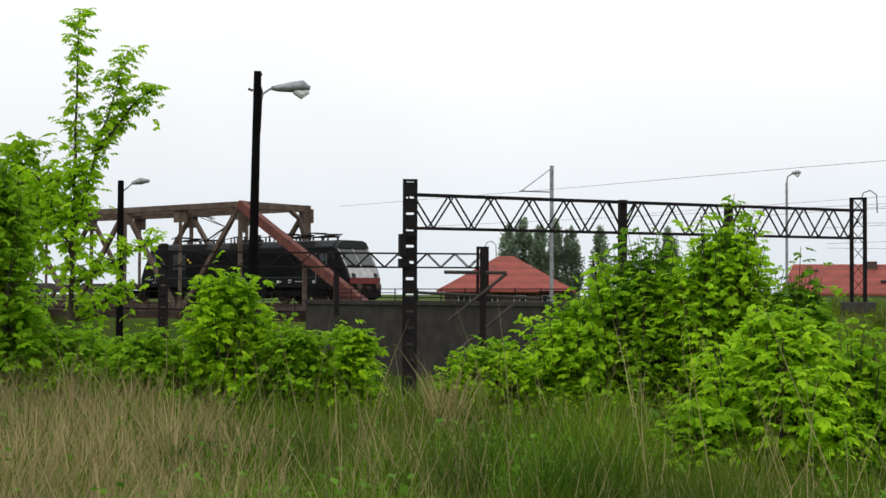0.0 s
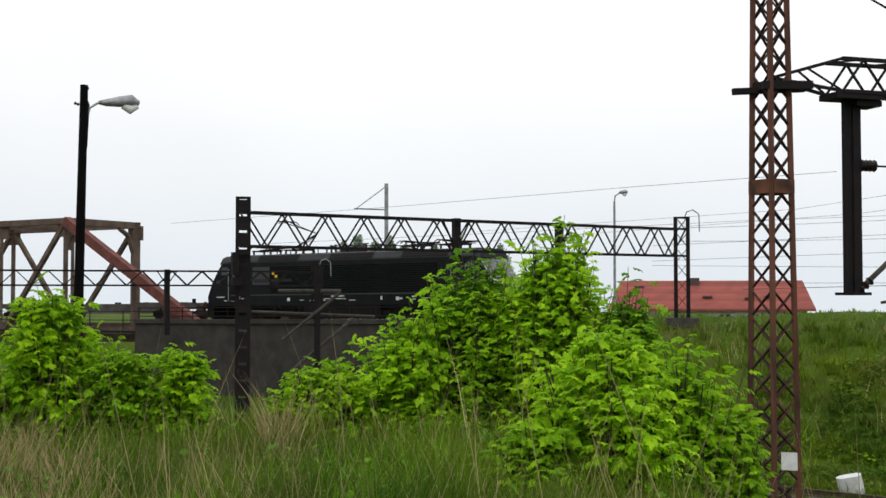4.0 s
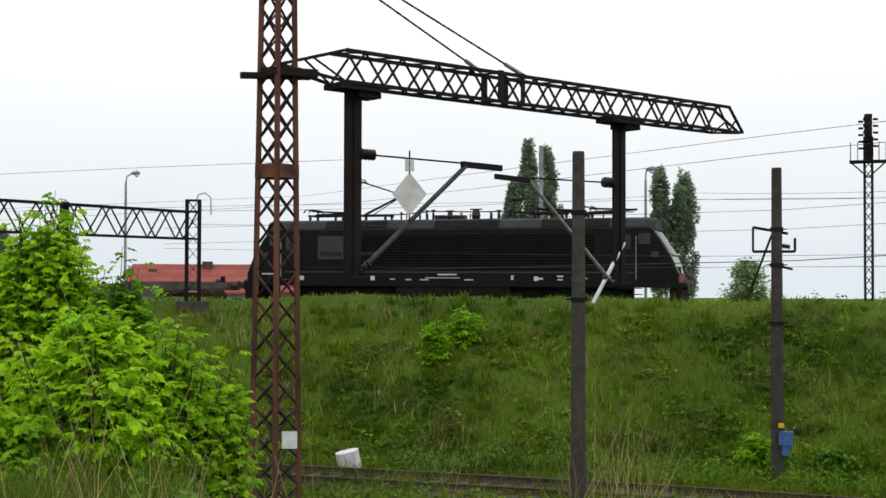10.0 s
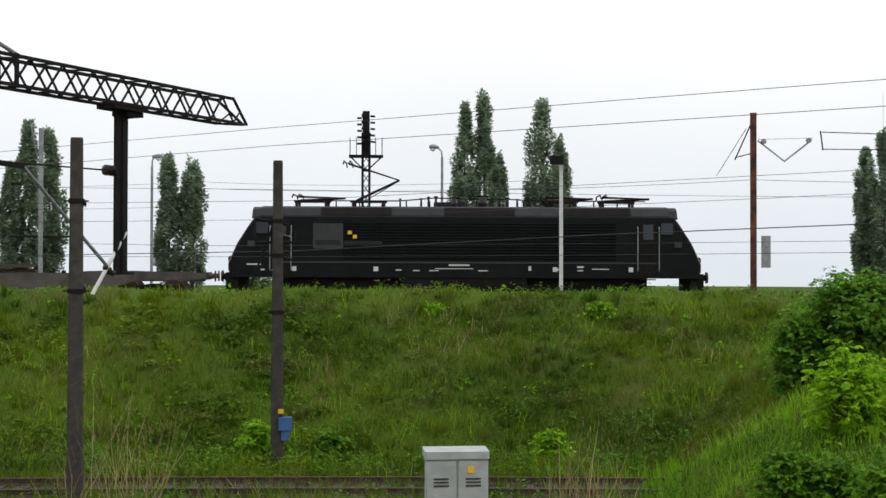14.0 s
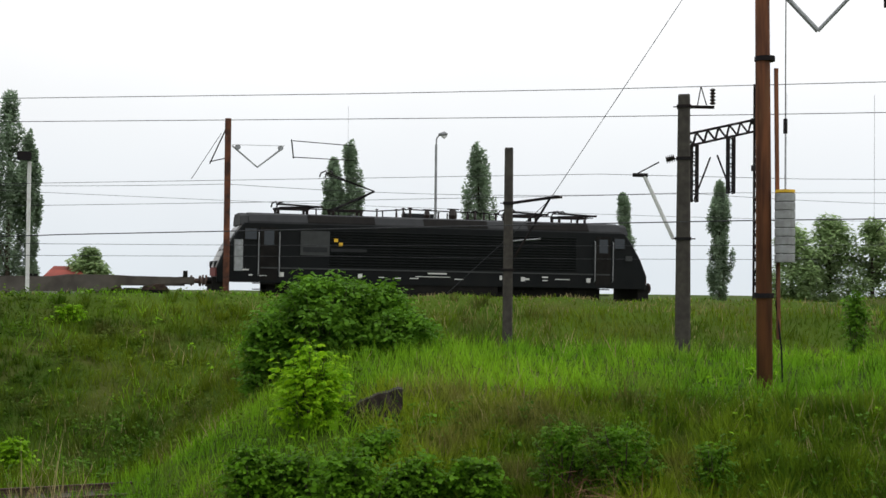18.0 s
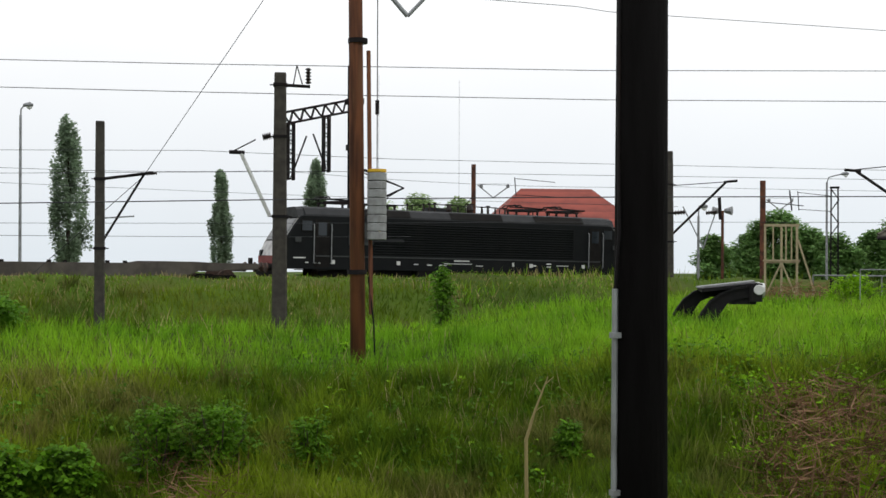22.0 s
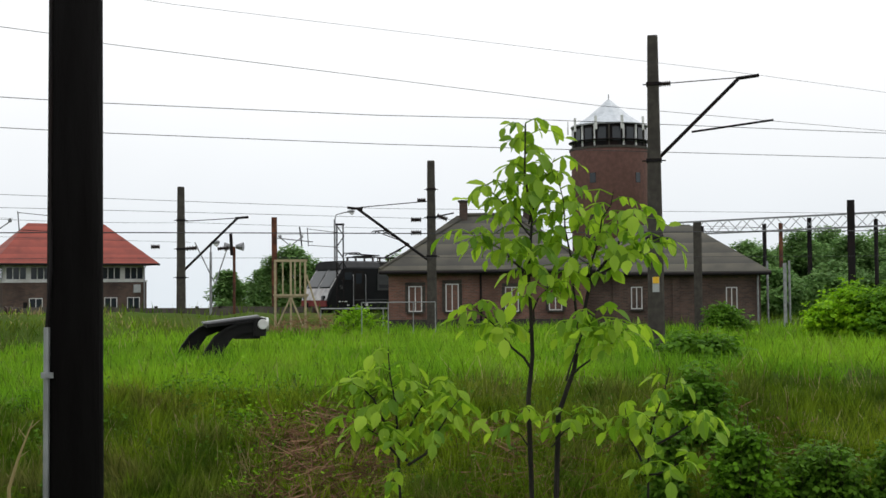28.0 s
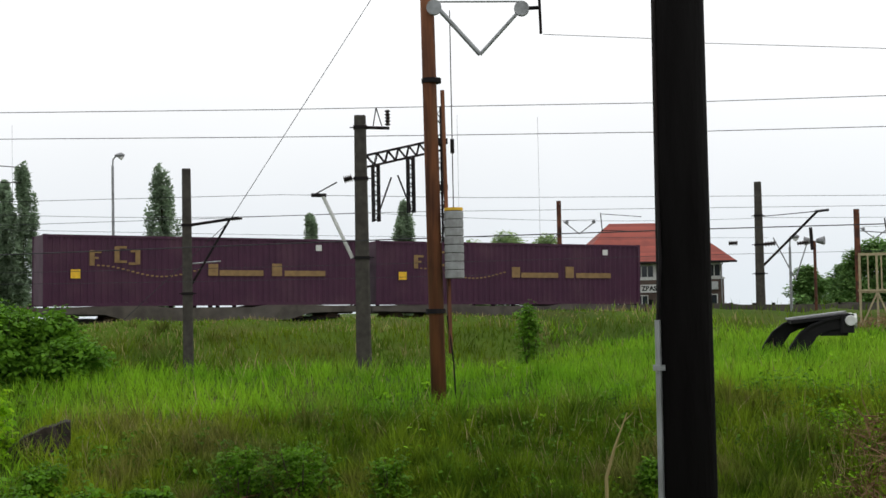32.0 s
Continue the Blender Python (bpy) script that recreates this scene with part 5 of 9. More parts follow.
g1a, g1b = at(-17.2, 39.5), at(-37.3, 50.2)
portal(g1a, g1b, up(4.44, 39.5), up(3.51, 50.2), 2.58, 1.51, 26, ((0.427, -0.6), (0.67, 0.8)), "dark steel lattice gantry beam across the sidings")
g2a, g2b = at(-6.0, 61.5), at(-20.6, 63.0)
portal(g2a, g2b, 1.5, 1.5, 1.12, 0.42, 22, ((0.53, -2.0),), "dark steel lattice gantry beam before the bridge")
gm = Vector((*g1a, 0))
m1 = thing("mast_fittings", "switch gear and cranked arms on the dark gantry mast", "fittings", pose(g1a[0], g1a[1], 0))
part("arm", Mesh().bar((0.1, -0.3, 1.3), (-0.45, -0.3, 1.25), 0.1).box((-0.35, -0.3, 0.95), (0.2, 0.2, 0.7)).box((-0.3, -0.3, 0.4), (0.3, 0.25, 0.25)), DARKSTEEL, m1)
part("crank_arm", Mesh().tube([(0.2, -0.3, -0.55), (4.6, 0.2, -0.75)], 0.05, 6).tube([(1.4, -0.1, -2.6), (3.8, 0.1, -0.8)], 0.06, 6).tube([(0.3, -0.3, -1.2), (1.5, -0.1, -3.4)], 0.02, 6), CONCRETE, m1)


# ---- masts along the main line ----
def line_mast(az, d, el_top, w, label, arm=None, name="line_mast", mat=None, vees=()):
    x, y = at(az, d)
    z0 = ground_z(x, y)
    root = thing(name, label, "mast", pose(x, y, z0), "masts along the main line")
    b = Vector((x, y, z0))
    part("shaft", Mesh().box((0, 0, (up(el_top, d) - z0) / 2 - 0.15), (w, w, up(el_top, d) - z0 + 0.3), radians(az), w * 0.12), mat or DARKSTEEL, root)
    for p, q, r, m in arm or ():
        part("bracket_arm", Mesh().tube([V(*p, d) - b, V(*q, d) - b], r, 6), m, root)
    for a0 in vees:
        az0, el0, k = a0
        part("v_arm", Mesh().tube([V(az0, el0, d) - b, V(az0 - 1.15 * k, el0 - 0.95 * k, d) - b, V(az0 - 2.3 * k, el0 - 0.05, d) - b], 0.035, 6).tube([V(az0, el0 + .05, d) - b, V(az0 - 2.4 * k, el0 + .05, d) - b], 0.012, 4), GREYSTEEL, root)
        for j in (0.25, 2.2):
            c = V(az0 - j * k, el0 - 0.05, d) - b
            part("pulley", Mesh().tube([c - Vector((0.04, 0.02, 0)), c + Vector((0.04, 0.02, 0))], 0.1, 12), GREYSTEEL, root)
        part("yoke", Mesh().bar(V(az0 - 2.7 * k, el0 + 0.35, d) - b, V(az0 - 2.8 * k, el0 - 0.5, d) - b, 0.1, 0.05), DARKSTEEL, root)
        for de in (0.3, -0.45):
            part("tension_rod", Mesh().tube([V(az0 - 2.75 * k, el0 + de, d) - b, V(az0 - 5.6 * k, el0 + de * 0.9 - 0.15, d) - b], 0.018, 5), DARKSTEEL, root)
    return root


line_mast(-23.8, 69.5, 5.11, 0.22, "grey steel mast with a small triangular cantilever beyond the line", (((-23.8, 5.0), (-22.4, 3.95), .03, GREYSTEEL), ((-22.3, 3.95), (-23.8, 3.9), .04, GREYSTEEL), ((-23.2, -0.7), (-24.8, -0.7), .05, DARKSTEEL)), mat=GREYSTEEL)
MD = line_mast(-85.0, 48.0, 6.98, 0.24, "dark rusty steel mast with V-shaped tensioning gear beside the line", (((-84.9, 6.5), (-84.2, 4.9), .025, DARKSTEEL), ((-84.2, 5.0), (-85.0, 5.2), .02, DARKSTEEL), ((-84.7, 6.3), (-83.4, 4.2), .012, DARKSTEEL)), mat=RUST, vees=((-85.2, 5.75, 1.0),))
part("weight_box", Mesh().box((0.1, -0.45, 2.3), (0.34, 0.3, 1.2), radians(-85), 0.03), GREYSTEEL, MD, "grey weight box")
line_mast(-114.9, 65.5, 4.15, 0.24, "rusty steel mast with V-shaped tensioning gear before the signal box", (((-114.8, 2.6), (-114.3, 2.0), .02, DARKSTEEL),), mat=RUST, vees=((-115.1, 3.2, 0.62),))
line_mast(-127.75, 73.0, 3.34, 0.32, "rusty steel mast beside the line", (((-127.7, 2.4), (-129.5, 2.2), .025, DARKSTEEL), ((-128.9, 2.9), (-129.0, 2.0), .04, DARKSTEEL)), mat=RUST, vees=((-127.9, 2.5, 0.5),))
line_mast(-152.0, 88.0, 3.0, 0.3, "dark steel mast beyond the brick house", mat=DARKSTEEL)
line_mast(-153.75, 60.0, 3.73, 0.34, "dark steel mast beside the wood", mat=DARKSTEEL)
line_mast(-147.1, 52.0, 2.9, 0.34, "dark grey pole before the brick house's end", mat=CONCRETE)
line_mast(-150.9, 60.0, -0.2 + 1.2, 0.16, "pale downpipe-thin post at the house's end", mat=GREYSTEEL)
WP = line_mast(-76.45, 46.5, 4.75, 0.14, "slim white-painted post with a small dark lamp", mat=WHITEPAINT, name="white_post")
part("lamp_box", Mesh().box((-0.25, 0.12, 5.2), (0.5, 0.2, 0.3), radians(-76), 0.04), DARKSTEEL, WP)

line_mast(-53.1, 62.0, 6.11, 0.22, "grey steel mast with a slanting arm beyond the line", (((-52.62, 6.5), (-52.95, 4.9), .03, GREYSTEEL), ((-51.8, 1.35), (-54.6, 1.35), .05, DARKSTEEL), ((-52.0, 1.75), (-53.1, 1.5), .03, DARKSTEEL)), mat=GREYSTEEL)

# lattice mast with a boom over the main line, far off
hx, hy = at(-109.4, 67.0)
hz = ground_z(hx, hy)
hm = thing("far_lattice_mast", "dark lattice mast with a short boom over the main line", "mast", pose(hx, hy, hz))
hb = Vector((hx, hy, hz))
part("column", lattice(Mesh(), (0, 0, 0), (0, 0, up(8.65, 67) - hz), 0.5, 0.5, 20, 0.1, 0.06, (0, 1, 0)), DARKSTEEL, hm)
part("boom", lattice(Mesh(), V(-109.4, 6.85, 67) - hb, V(-106.0, 6.15, 65) - hb, 0.5, 0.6, 14, 0.12, 0.07), DARKSTEEL, hm)
for a_, e0, e1 in ((-106.48, 6.0, 3.37), (-108.1, 6.3, 3.75)):
    part("hanging_post", lattice(Mesh(), V(a_, e0, 65.3) - hb, V(a_, e1, 65.3) - hb, 0.3, 0.3, 12, 0.09, 0.06, (0, 1, 0)), DARKSTEEL, hm)
part("strut", Mesh().tube([V(-106.5, 3.5, 65.3) - hb, V(-107.2, 5.4, 65.3) - hb], 0.05, 6).tube([V(-108.1, 3.9, 65.3) - hb, V(-107.5, 5.5, 65.3) - hb], 0.05, 6), DARKSTEEL, hm)
part("band", Mesh().box(tuple(V(-109.4, 7.0, 67) - hb), (0.8, 0.8, 0.3)).box(tuple(V(-109.4, 4.9, 67) - hb), (0.75, 0.75, 0.3)), DARKSTEEL, hm)

# second far gantry behind the brick house
f1, f2 = at(-146.0, 92.0), at(-158.0, 84.0)
rg = thing("far_gantry", "grey lattice gantry beam on posts beyond the brick house", "gantry", pose(f1[0], f1[1], 0))
part("beam", lattice(Mesh(), (0, 0, 4.2), (f2[0] - f1[0], f2[1] - f1[1], 4.3), 0.5, 0.9, 22, 0.09, 0.06), GREYSTEEL, rg)
for u in (0.12, 0.36, 0.42, 0.75):
    px, py = (f2[0] - f1[0]) * u, (f2[1] - f1[1]) * u
    part("post", Mesh().box((px, py, 1.0), (0.2, 0.2, 6.6)), DARKSTEEL if u != 0.42 else RUST, rg)

# light signal
sx, sy = at(-67.5, 58.0)
sz = ground_z(sx, sy)
sig = thing("light_signal", "dark lattice light signal with a railed platform beyond the line", "signal", pose(sx, sy, sz, 0, 0, -67.5))
ht = up(7.2, 58) - sz
part("mast", lattice(Mesh(), (0, 0, 0), (0, 0, ht - 1.0), 0.32, 0.32, 18, 0.11, 0.075, (0, 1, 0)), DARKSTEEL, sig)
part("platform", Mesh().box((0, 0, up(5.15, 58) - sz), (1.6, 0.9, 0.08)).bar((-0.7, 0, up(5.1, 58) - sz), (0, 0, up(4.45, 58) - sz), 0.06).bar((0.7, 0, up(5.1, 58) - sz), (0, 0, up(4.45, 58) - sz), 0.06), DARKSTEEL, sig)
for x in (-0.75, -0.45, 0.45, 0.75):
    part("railing", Mesh().tube([(x, -0.4, up(5.15, 58) - sz), (x, -0.4, up(5.15, 58) + 0.85 - sz)], 0.02, 6).tube([(x, 0.4, up(5.15, 58) - sz), (x, 0.4, up(5.15, 58) + 0.85 - sz)], 0.02, 6), GREYSTEEL, sig)
part("head", Mesh().box((0, 0, ht - 0.75), (0.34, 0.3, 1.55), 0, 0.1).box((0, 0, ht - 1.8), (0.36, 0.3, 0.5), 0, 0.1), BUFFERBLACK, sig, "black signal head with hoods")
for i in range(5):
    part("hood", Mesh().tube([(-0.12, -0.05, ht - 0.2 - i * 0.3), (-0.12, -0.42, ht - 0.22 - i * 0.3)], 0.1, 8).tube([(0.2, 0, ht - 0.2 - i * 0.3), (0.42, 0, ht - 0.22 - i * 0.3)], 0.05, 6).tube([(-0.2, 0, ht - 0.3 - i * 0.3), (-0.42, 0, ht - 0.3 - i * 0.3)], 0.05, 6), BUFFERBLACK, sig)


# ---- street lamps ----
def lamp_post(az, d, el, arm, r=0.06, mat=None, label="slim grey lamp post with a single lantern", drop=0.0):
    x, y = at(az, d)
    z0 = ground_z(x, y)
    h = up(el, d) - z0
    root = thing("lamp_post", label, "lamp post", pose(x, y, z0, 0, 0, az), "lamp posts")
    part("pole", Mesh().tube([(0, 0, -0.3), (0, 0, h - 0.5)], [r * 1.3, r], 10), mat or GREYSTEEL, root)
    part("arm", Mesh().tube([(0, 0, h - 0.55), (arm * 0.12, 0, h - 0.2), (arm * 0.6, 0, h - 0.08), (arm, 0, h - 0.02)], r * 0.6, 8), mat or GREYSTEEL, root)
    s = 1 if arm > 0 else -1
    head = Mesh().tube([(arm - 0.1 * s, 0, h - 0.02), (arm + 0.04 * s, 0, h), (arm + 0.2 * s, 0, h + 0.02), (arm + 0.36 * s, 0, h)], [0.05, 0.1, 0.13, 0.06], 10)
    ln = part("lantern", head, GREYSTEEL, root, smooth=True)
    part("lens", Mesh().tube([(arm + 0.08 * s, 0, h - 0.08), (arm + 0.2 * s, 0, h - 0.14), (arm + 0.3 * s, 0, h - 0.07)], [0.06, 0.1, 0.05], 10), WHITEPAINT, ln)
    return root


for az, d, el, arm in ((-34.3, 66.0, 4.67, 0.35), (-57.85, 60.0, 5.0, 0.1), (-71.0, 58.0, 5.6, -0.25), (-94.62, 61.0, 6.46, 0.2), (-130.5, 78.0, 3.6, 0.9), (-124.9, 64.0, 2.2, 0.1)):
    lamp_post(az, d, el, arm)

# the near lamp on its dark wooden pole
lx, ly = at(-10.02, 35.0)
lz = ground_z(lx, ly)
la = thing("wooden_lamp_post", "dark leaning wooden pole with a pale cobra-head lamp", "lamp post", pose(lx, ly, lz))
lt = up(9.25, 35) - lz
part("pole", Mesh().tube([(-0.1, 0, -0.3), (0.0, 0, lt * 0.6), (0.07, 0, lt)], [0.16, 0.13, 0.11], 10), DARKPOLE, la)
part("strap_post", Mesh().tube([(0.12, 0.0, lt - 1.7), (0.17, 0, lt - 0.5)], 0.05, 8), DARKSTEEL, la)
part("arm", Mesh().tube([(0.15, 0, lt - 0.9), (0.22, -0.02, lt - 0.62), (0.42, -0.04, lt - 0.48), (0.6, -0.05, lt - 0.46)], 0.03, 8), GREYSTEEL, la)
lh = part("lantern", Mesh().tube([(0.45, -0.05, lt - 0.46), (0.66, -0.06, lt - 0.45), (1.02, -0.08, lt - 0.40), (1.34, -0.1, lt - 0.36), (1.54, -0.1, lt - 0.42)], [0.05, 0.1, 0.15, 0.17, 0.07], 12), GREYSTEEL, la, "pale grey cobra-head lantern", True)
part("lens", Mesh().tube([(1.1, -0.08, lt - 0.5), (1.3, -0.1, lt - 0.6), (1.5, -0.1, lt - 0.5)], [0.1, 0.14, 0.07], 10), WHITEPAINT, lh)
for z in (0.12, 0.5):
    insulator((0.06, 0, lt - z), (0.2, 0, lt - z + 0.06), 0.05, la, 2)
insulator((-0.05, 0, lt - 0.55), (-0.2, 0, lt - 0.5), 0.05, la, 2)
l2x, l2y = at(-4.1, 50.0)
l2z = ground_z(l2x, l2y)
l2 = thing("wooden_lamp_post", "dark wooden pole with a small pale lamp before the bridge", "lamp post", pose(l2x, l2y, l2z))
l2t = up(4.2, 50) - l2z
part("pole", Mesh().tube([(0, 0, -0.3), (0, 0, l2t)], [0.16, 0.12], 10), DARKPOLE, l2)
part("arm", Mesh().tube([(0.1, 0, l2t - 0.4), (0.5, 0, l2t - 0.05)], 0.03, 6), GREYSTEEL, l2)
part("lantern", Mesh().tube([(0.4, 0, l2t - 0.1), (0.75, 0, l2t), (1.1, 0, l2t + 0.02)], [0.05, 0.14, 0.06], 8), GREYSTEEL, l2)


# ---- wires ----
def wire(name, points, r, label, sag=0.0, n=14):
    """A wire hung over a row of points, sagging between them."""
    pts = []
    for (a, b) in zip(points, points[1:]):
        for i in range(n):
            u = i / n
            pts.append(a + (b - a) * u - Vector((0, 0, 4 * sag * u * (1 - u))))
    pts.append(points[-1])
    return solid(name, Mesh().tube(pts, r, 5), WIRE, label, "wire", group="overhead wires")


def bearing_points(rows):
    return [V(a, e, d) for a, e, d in rows]


def level_wire(name, z, rows, r, label):
    """A wire at a nearly constant height z, given by bearings and elevations."""
    return wire(name, [V(a, e, z / math.tan(radians(e))) for a, e in rows], r, label, 0.0, 4)


level_wire("feeder_wire", 5.97, ((-28, 2.9), (-42.4, 3.78), (-52, 5.1), (-63.2, 6.42), (-77.75, 7.62), (-90.5, 8.25), (-102.1, 8.54), (-109, 8.6), (-120.3, 8.42), (-132.6, 8.03), (-138, 7.86), (-156.7, 6.46), (-172, 5.3)), 0.012, "thin overhead feeder wire")
level_wire("feeder_wire", 5.05, ((-28, 2.4), (-45, 3.53), (-54, 4.6), (-63.2, 5.6), (-77.8, 6.58), (-90.5, 7.1), (-102.1, 7.29), (-109, 7.29), (-120.6, 7.09), (-132.6, 6.71), (-138, 6.5), (-156.7, 5.4), (-172, 4.4)), 0.012, "thin overhead feeder wire")
wire("contact_wire", bearing_points(((-40, 0.2, 60), (-64.4, 0.8, 37), (-78, 1.57, 31), (-93.9, 2.15, 29), (-108, 2.52, 28), (-121, 2.65, 29), (-135, 2.56, 31), (-158, 2.3, 38), (-172, 1.8, 50))), 0.013, "thick dark contact wire over the siding", 0.0, 6)
wire("messenger_wire", bearing_points(((-36, 2.2, 64), (-63.8, 3.08, 50), (-92.1, 4.42, 44), (-102.2, 4.66, 44), (-111.3, 4.38, 46), (-132.7, 3.73, 52), (-160, 2.9, 66))), 0.009, "thin catenary messenger wire", 0.0, 6)
wire("messenger_wire", bearing_points(((-36, 1.5, 66), (-64, 2.22, 52), (-85.4, 3.16, 46), (-108, 3.79, 45), (-126.4, 3.51, 50), (-150, 2.6, 62))), 0.009, "thin catenary messenger wire", 0.0, 6)
wire("feeder_wire", bearing_points(((-14, 3.2, 70), (-24.2, 4.05, 58), (-35.2, 4.92, 48), (-44.0, 5.42, 42))), 0.008, "thin overhead feeder wire", 0.0, 6)
wire("contact_wire", bearing_points(((-36, 1.3, 62), (-60, 1.0, 46), (-90, 1.25, 42), (-120, 1.5, 45), (-160, 1.2, 60))), 0.008, "thin dark overhead contact wire", 0.03)
wire("contact_wire", bearing_points(((-36, 0.5, 60), (-60, 0.5, 44), (-90, 0.75, 40), (-112, 0.8, 44))), 0.008, "thin dark overhead contact wire", 0.03)
wire("messenger_wire", bearing_points(((-60, 3.6, 52), (-85, 4.0, 48), (-106, 3.8, 52), (-124, 3.1, 61), (-150, 2.6, 80))), 0.009, "thin catenary messenger wire of the main line", 0.25)
wire("contact_wire", bearing_points(((-18, 2.3, 72), (-40, 3.3, 57), (-63, 3.6, 51), (-85, 3.25, 51), (-106, 2.7, 56), (-124, 2.2, 66))), 0.008, "thin contact wire of the main line", 0.02)
wire("feeder_wire", bearing_points(((-114.7, 11.7, 26), (-119.3, 11.3, 26.3), (-120.7, 11.04, 27), (-142.8, 8.31, 34), (-156.7, 6.48, 44))), 0.007, "thin steel tension wire", 0.0, 5)
wire("feeder_wire", bearing_points(((-112, 14.0, 26), (-123.4, 12.9, 27), (-149.4, 9.5, 35), (-157, 8.0, 42))), 0.005, "thin steel tension wire", 0.0, 5)
wire("guy_wire", [V(-95.2, -0.9, 43), V(-99.9, 3.45, 42), V(-106.6, 13.5, 40)], 0.012, "slanting thin steel guy wire", 0.0)
wire("feeder_wire", bearing_points(((-37.1, 3.0, 50), (-60, 3.9, 60), (-76, 4.1, 50))), 0.008, "thin dark overhead feeder wire", 0.2)
wire("feeder_wire", bearing_points(((-37.1, 2.4, 50), (-60, 2.8, 60))), 0.008, "thin dark overhead feeder wire", 0.2)
for a_, e0, e1, d_ in ((-90.5, 7.7, 4.35, 41), (-110.5, 8.2, 2.4, 36), (-114.2, 8.0, 2.4, 36)):
    wire("dropper_wire", [V(a_, e0, d_), V(a_, e1, d_)], 0.004, "thin vertical dropper wire", 0.0, 2)


# ---- the truss bridge and its abutment ----
def bridge():
    root = thing("truss_bridge", "old riveted truss railway bridge in peeling brown and rusty steel", "bridge")
    top = 6.15
    nodes = [-62.5 - 5.5 * i for i in range(10)]
    zb = -0.75

    def nd(s, q, z):
        return on_line(s, q, z)[0]

    for q in (2.95, -2.95):
        near = q > 0
        tops = [s for s in nodes[2:]]
        for a, b in zip(tops, tops[1:]):
            part("top_chord", Mesh().bar(nd(a, q, top), nd(b, q, top), 0.36, 0.36), BRIDGESTEEL, root)
        bots = nodes if near else nodes[2:]
        for a, b in zip(bots, bots[1:]):
            part("bottom_chord", Mesh().bar(nd(a, q, zb), nd(b, q, zb), 0.42, 0.5), BRIDGESTEEL, root)
        if near:
            part("end_post", Mesh().bar(nd(nodes[2], q, top), nd(nodes[0], q, zb + 0.35), 0.5, 0.55), BRIDGERED, root, "massive red-lead end post")
            part("bearing", Mesh().box(tuple(nd(nodes[0] - 0.3, q, zb - 0.3)), (1.6, 0.9, 0.6), -0.95), BRIDGERED, root)
            part("hanger", Mesh().bar(nd(nodes[1], q, zb), nd(nodes[1], q, 2.6), 0.2, 0.26), BRIDGESTEEL, root)
            part("gusset", Mesh().box(tuple(nd(nodes[1] + 3.0, q, 0.75)), (1.3, 0.1, 0.8), -0.95).bar(nd(nodes[1] + 1.0, q, -0.7), nd(nodes[1] + 3.2, q, 0.6), 0.14), BRIDGERED, root)
        else:
            part("end_post", Mesh().bar(nd(nodes[2], q, top + 0.2), nd(nodes[2], q, zb - 0.2), 0.5, 0.5, (1, 0, 0)), BRIDGESTEEL, root)
        for i, s in enumerate(tops):
            b = s - 5.5
            if i % 2 == 0:
                part("diagonal", Mesh().bar(nd(s, q, top), nd(b, q, zb), 0.26, 0.26), BRIDGESTEEL, root)
                part("vertical", Mesh().bar(nd(s, q, top), nd(s, q, zb), 0.22, 0.26, (1, 0, 0)), BRIDGESTEEL, root)
            else:
                part("diagonal", Mesh().bar(nd(s, q, zb), nd(b, q, top), 0.26, 0.26), BRIDGESTEEL, root)
                part("vertical", Mesh().bar(nd(s, q, zb), nd(s, q, top), 0.18, 0.2, (1, 0, 0)), BRIDGESTEEL, root)
            part("gusset", Mesh().box(tuple(nd(s, q, top - 0.5)), (1.2, 0.1, 0.9), -0.95), BRIDGESTEEL, root)
    for i, s in enumerate(nodes[2:]):
        part("cross_strut", Mesh().bar(nd(s, 2.95, top), nd(s, -2.95, top), 0.3, 0.4), BRIDGESTEEL, root)
        part("cross_girder", Mesh().bar(nd(s, 2.95, zb), nd(s, -2.95, zb), 0.3, 0.6), BRIDGESTEEL, root)
        if i < 7:
            part("wind_bracing", Mesh().bar(nd(s, 2.8, top + 0.1), nd(s - 5.5, -2.8, top + 0.1), 0.12, 0.1).bar(nd(s, -2.8, top - 0.1), nd(s - 5.5, 2.8, top - 0.1), 0.12, 0.1), BRIDGESTEEL, root)
    for k in (-1, 1):
        part("knee_brace", Mesh().tube([nd(nodes[2], k * 2.7, top - 1.7), nd(nodes[2], k * 2.3, top - 0.7), nd(nodes[2], k * 1.5, top - 0.25)], 0.16, 6), BRIDGESTEEL, root)
    for q in (-0.75, 0.75):
        for a, b in zip(nodes, nodes[1:]):
            part("stringer", Mesh().bar(nd(a, q, -0.45), nd(b, q, -0.45), 0.24, 0.5), BRIDGESTEEL, root)
            part("rail", Mesh().bar(nd(a, q, -0.08), nd(b, q, -0.08), 0.08, 0.15), RAIL, root)
    part("walkway", Mesh().bar(nd(-62.5, 3.6, -0.4), nd(-112, 3.6, -0.4), 0.9, 0.12), DARKSTEEL, root)
    for z in (0.25, 0.75):
        part("handrail", Mesh().bar(nd(-60, 4.0, z), nd(-112, 4.0, z), 0.04), DARKSTEEL, root)
    for s in np.arange(-112, -60, 2.6):
        part("baluster", Mesh().bar(nd(s, 4.0, -0.4), nd(s, 4.0, 0.8), 0.05), DARKSTEEL, root)


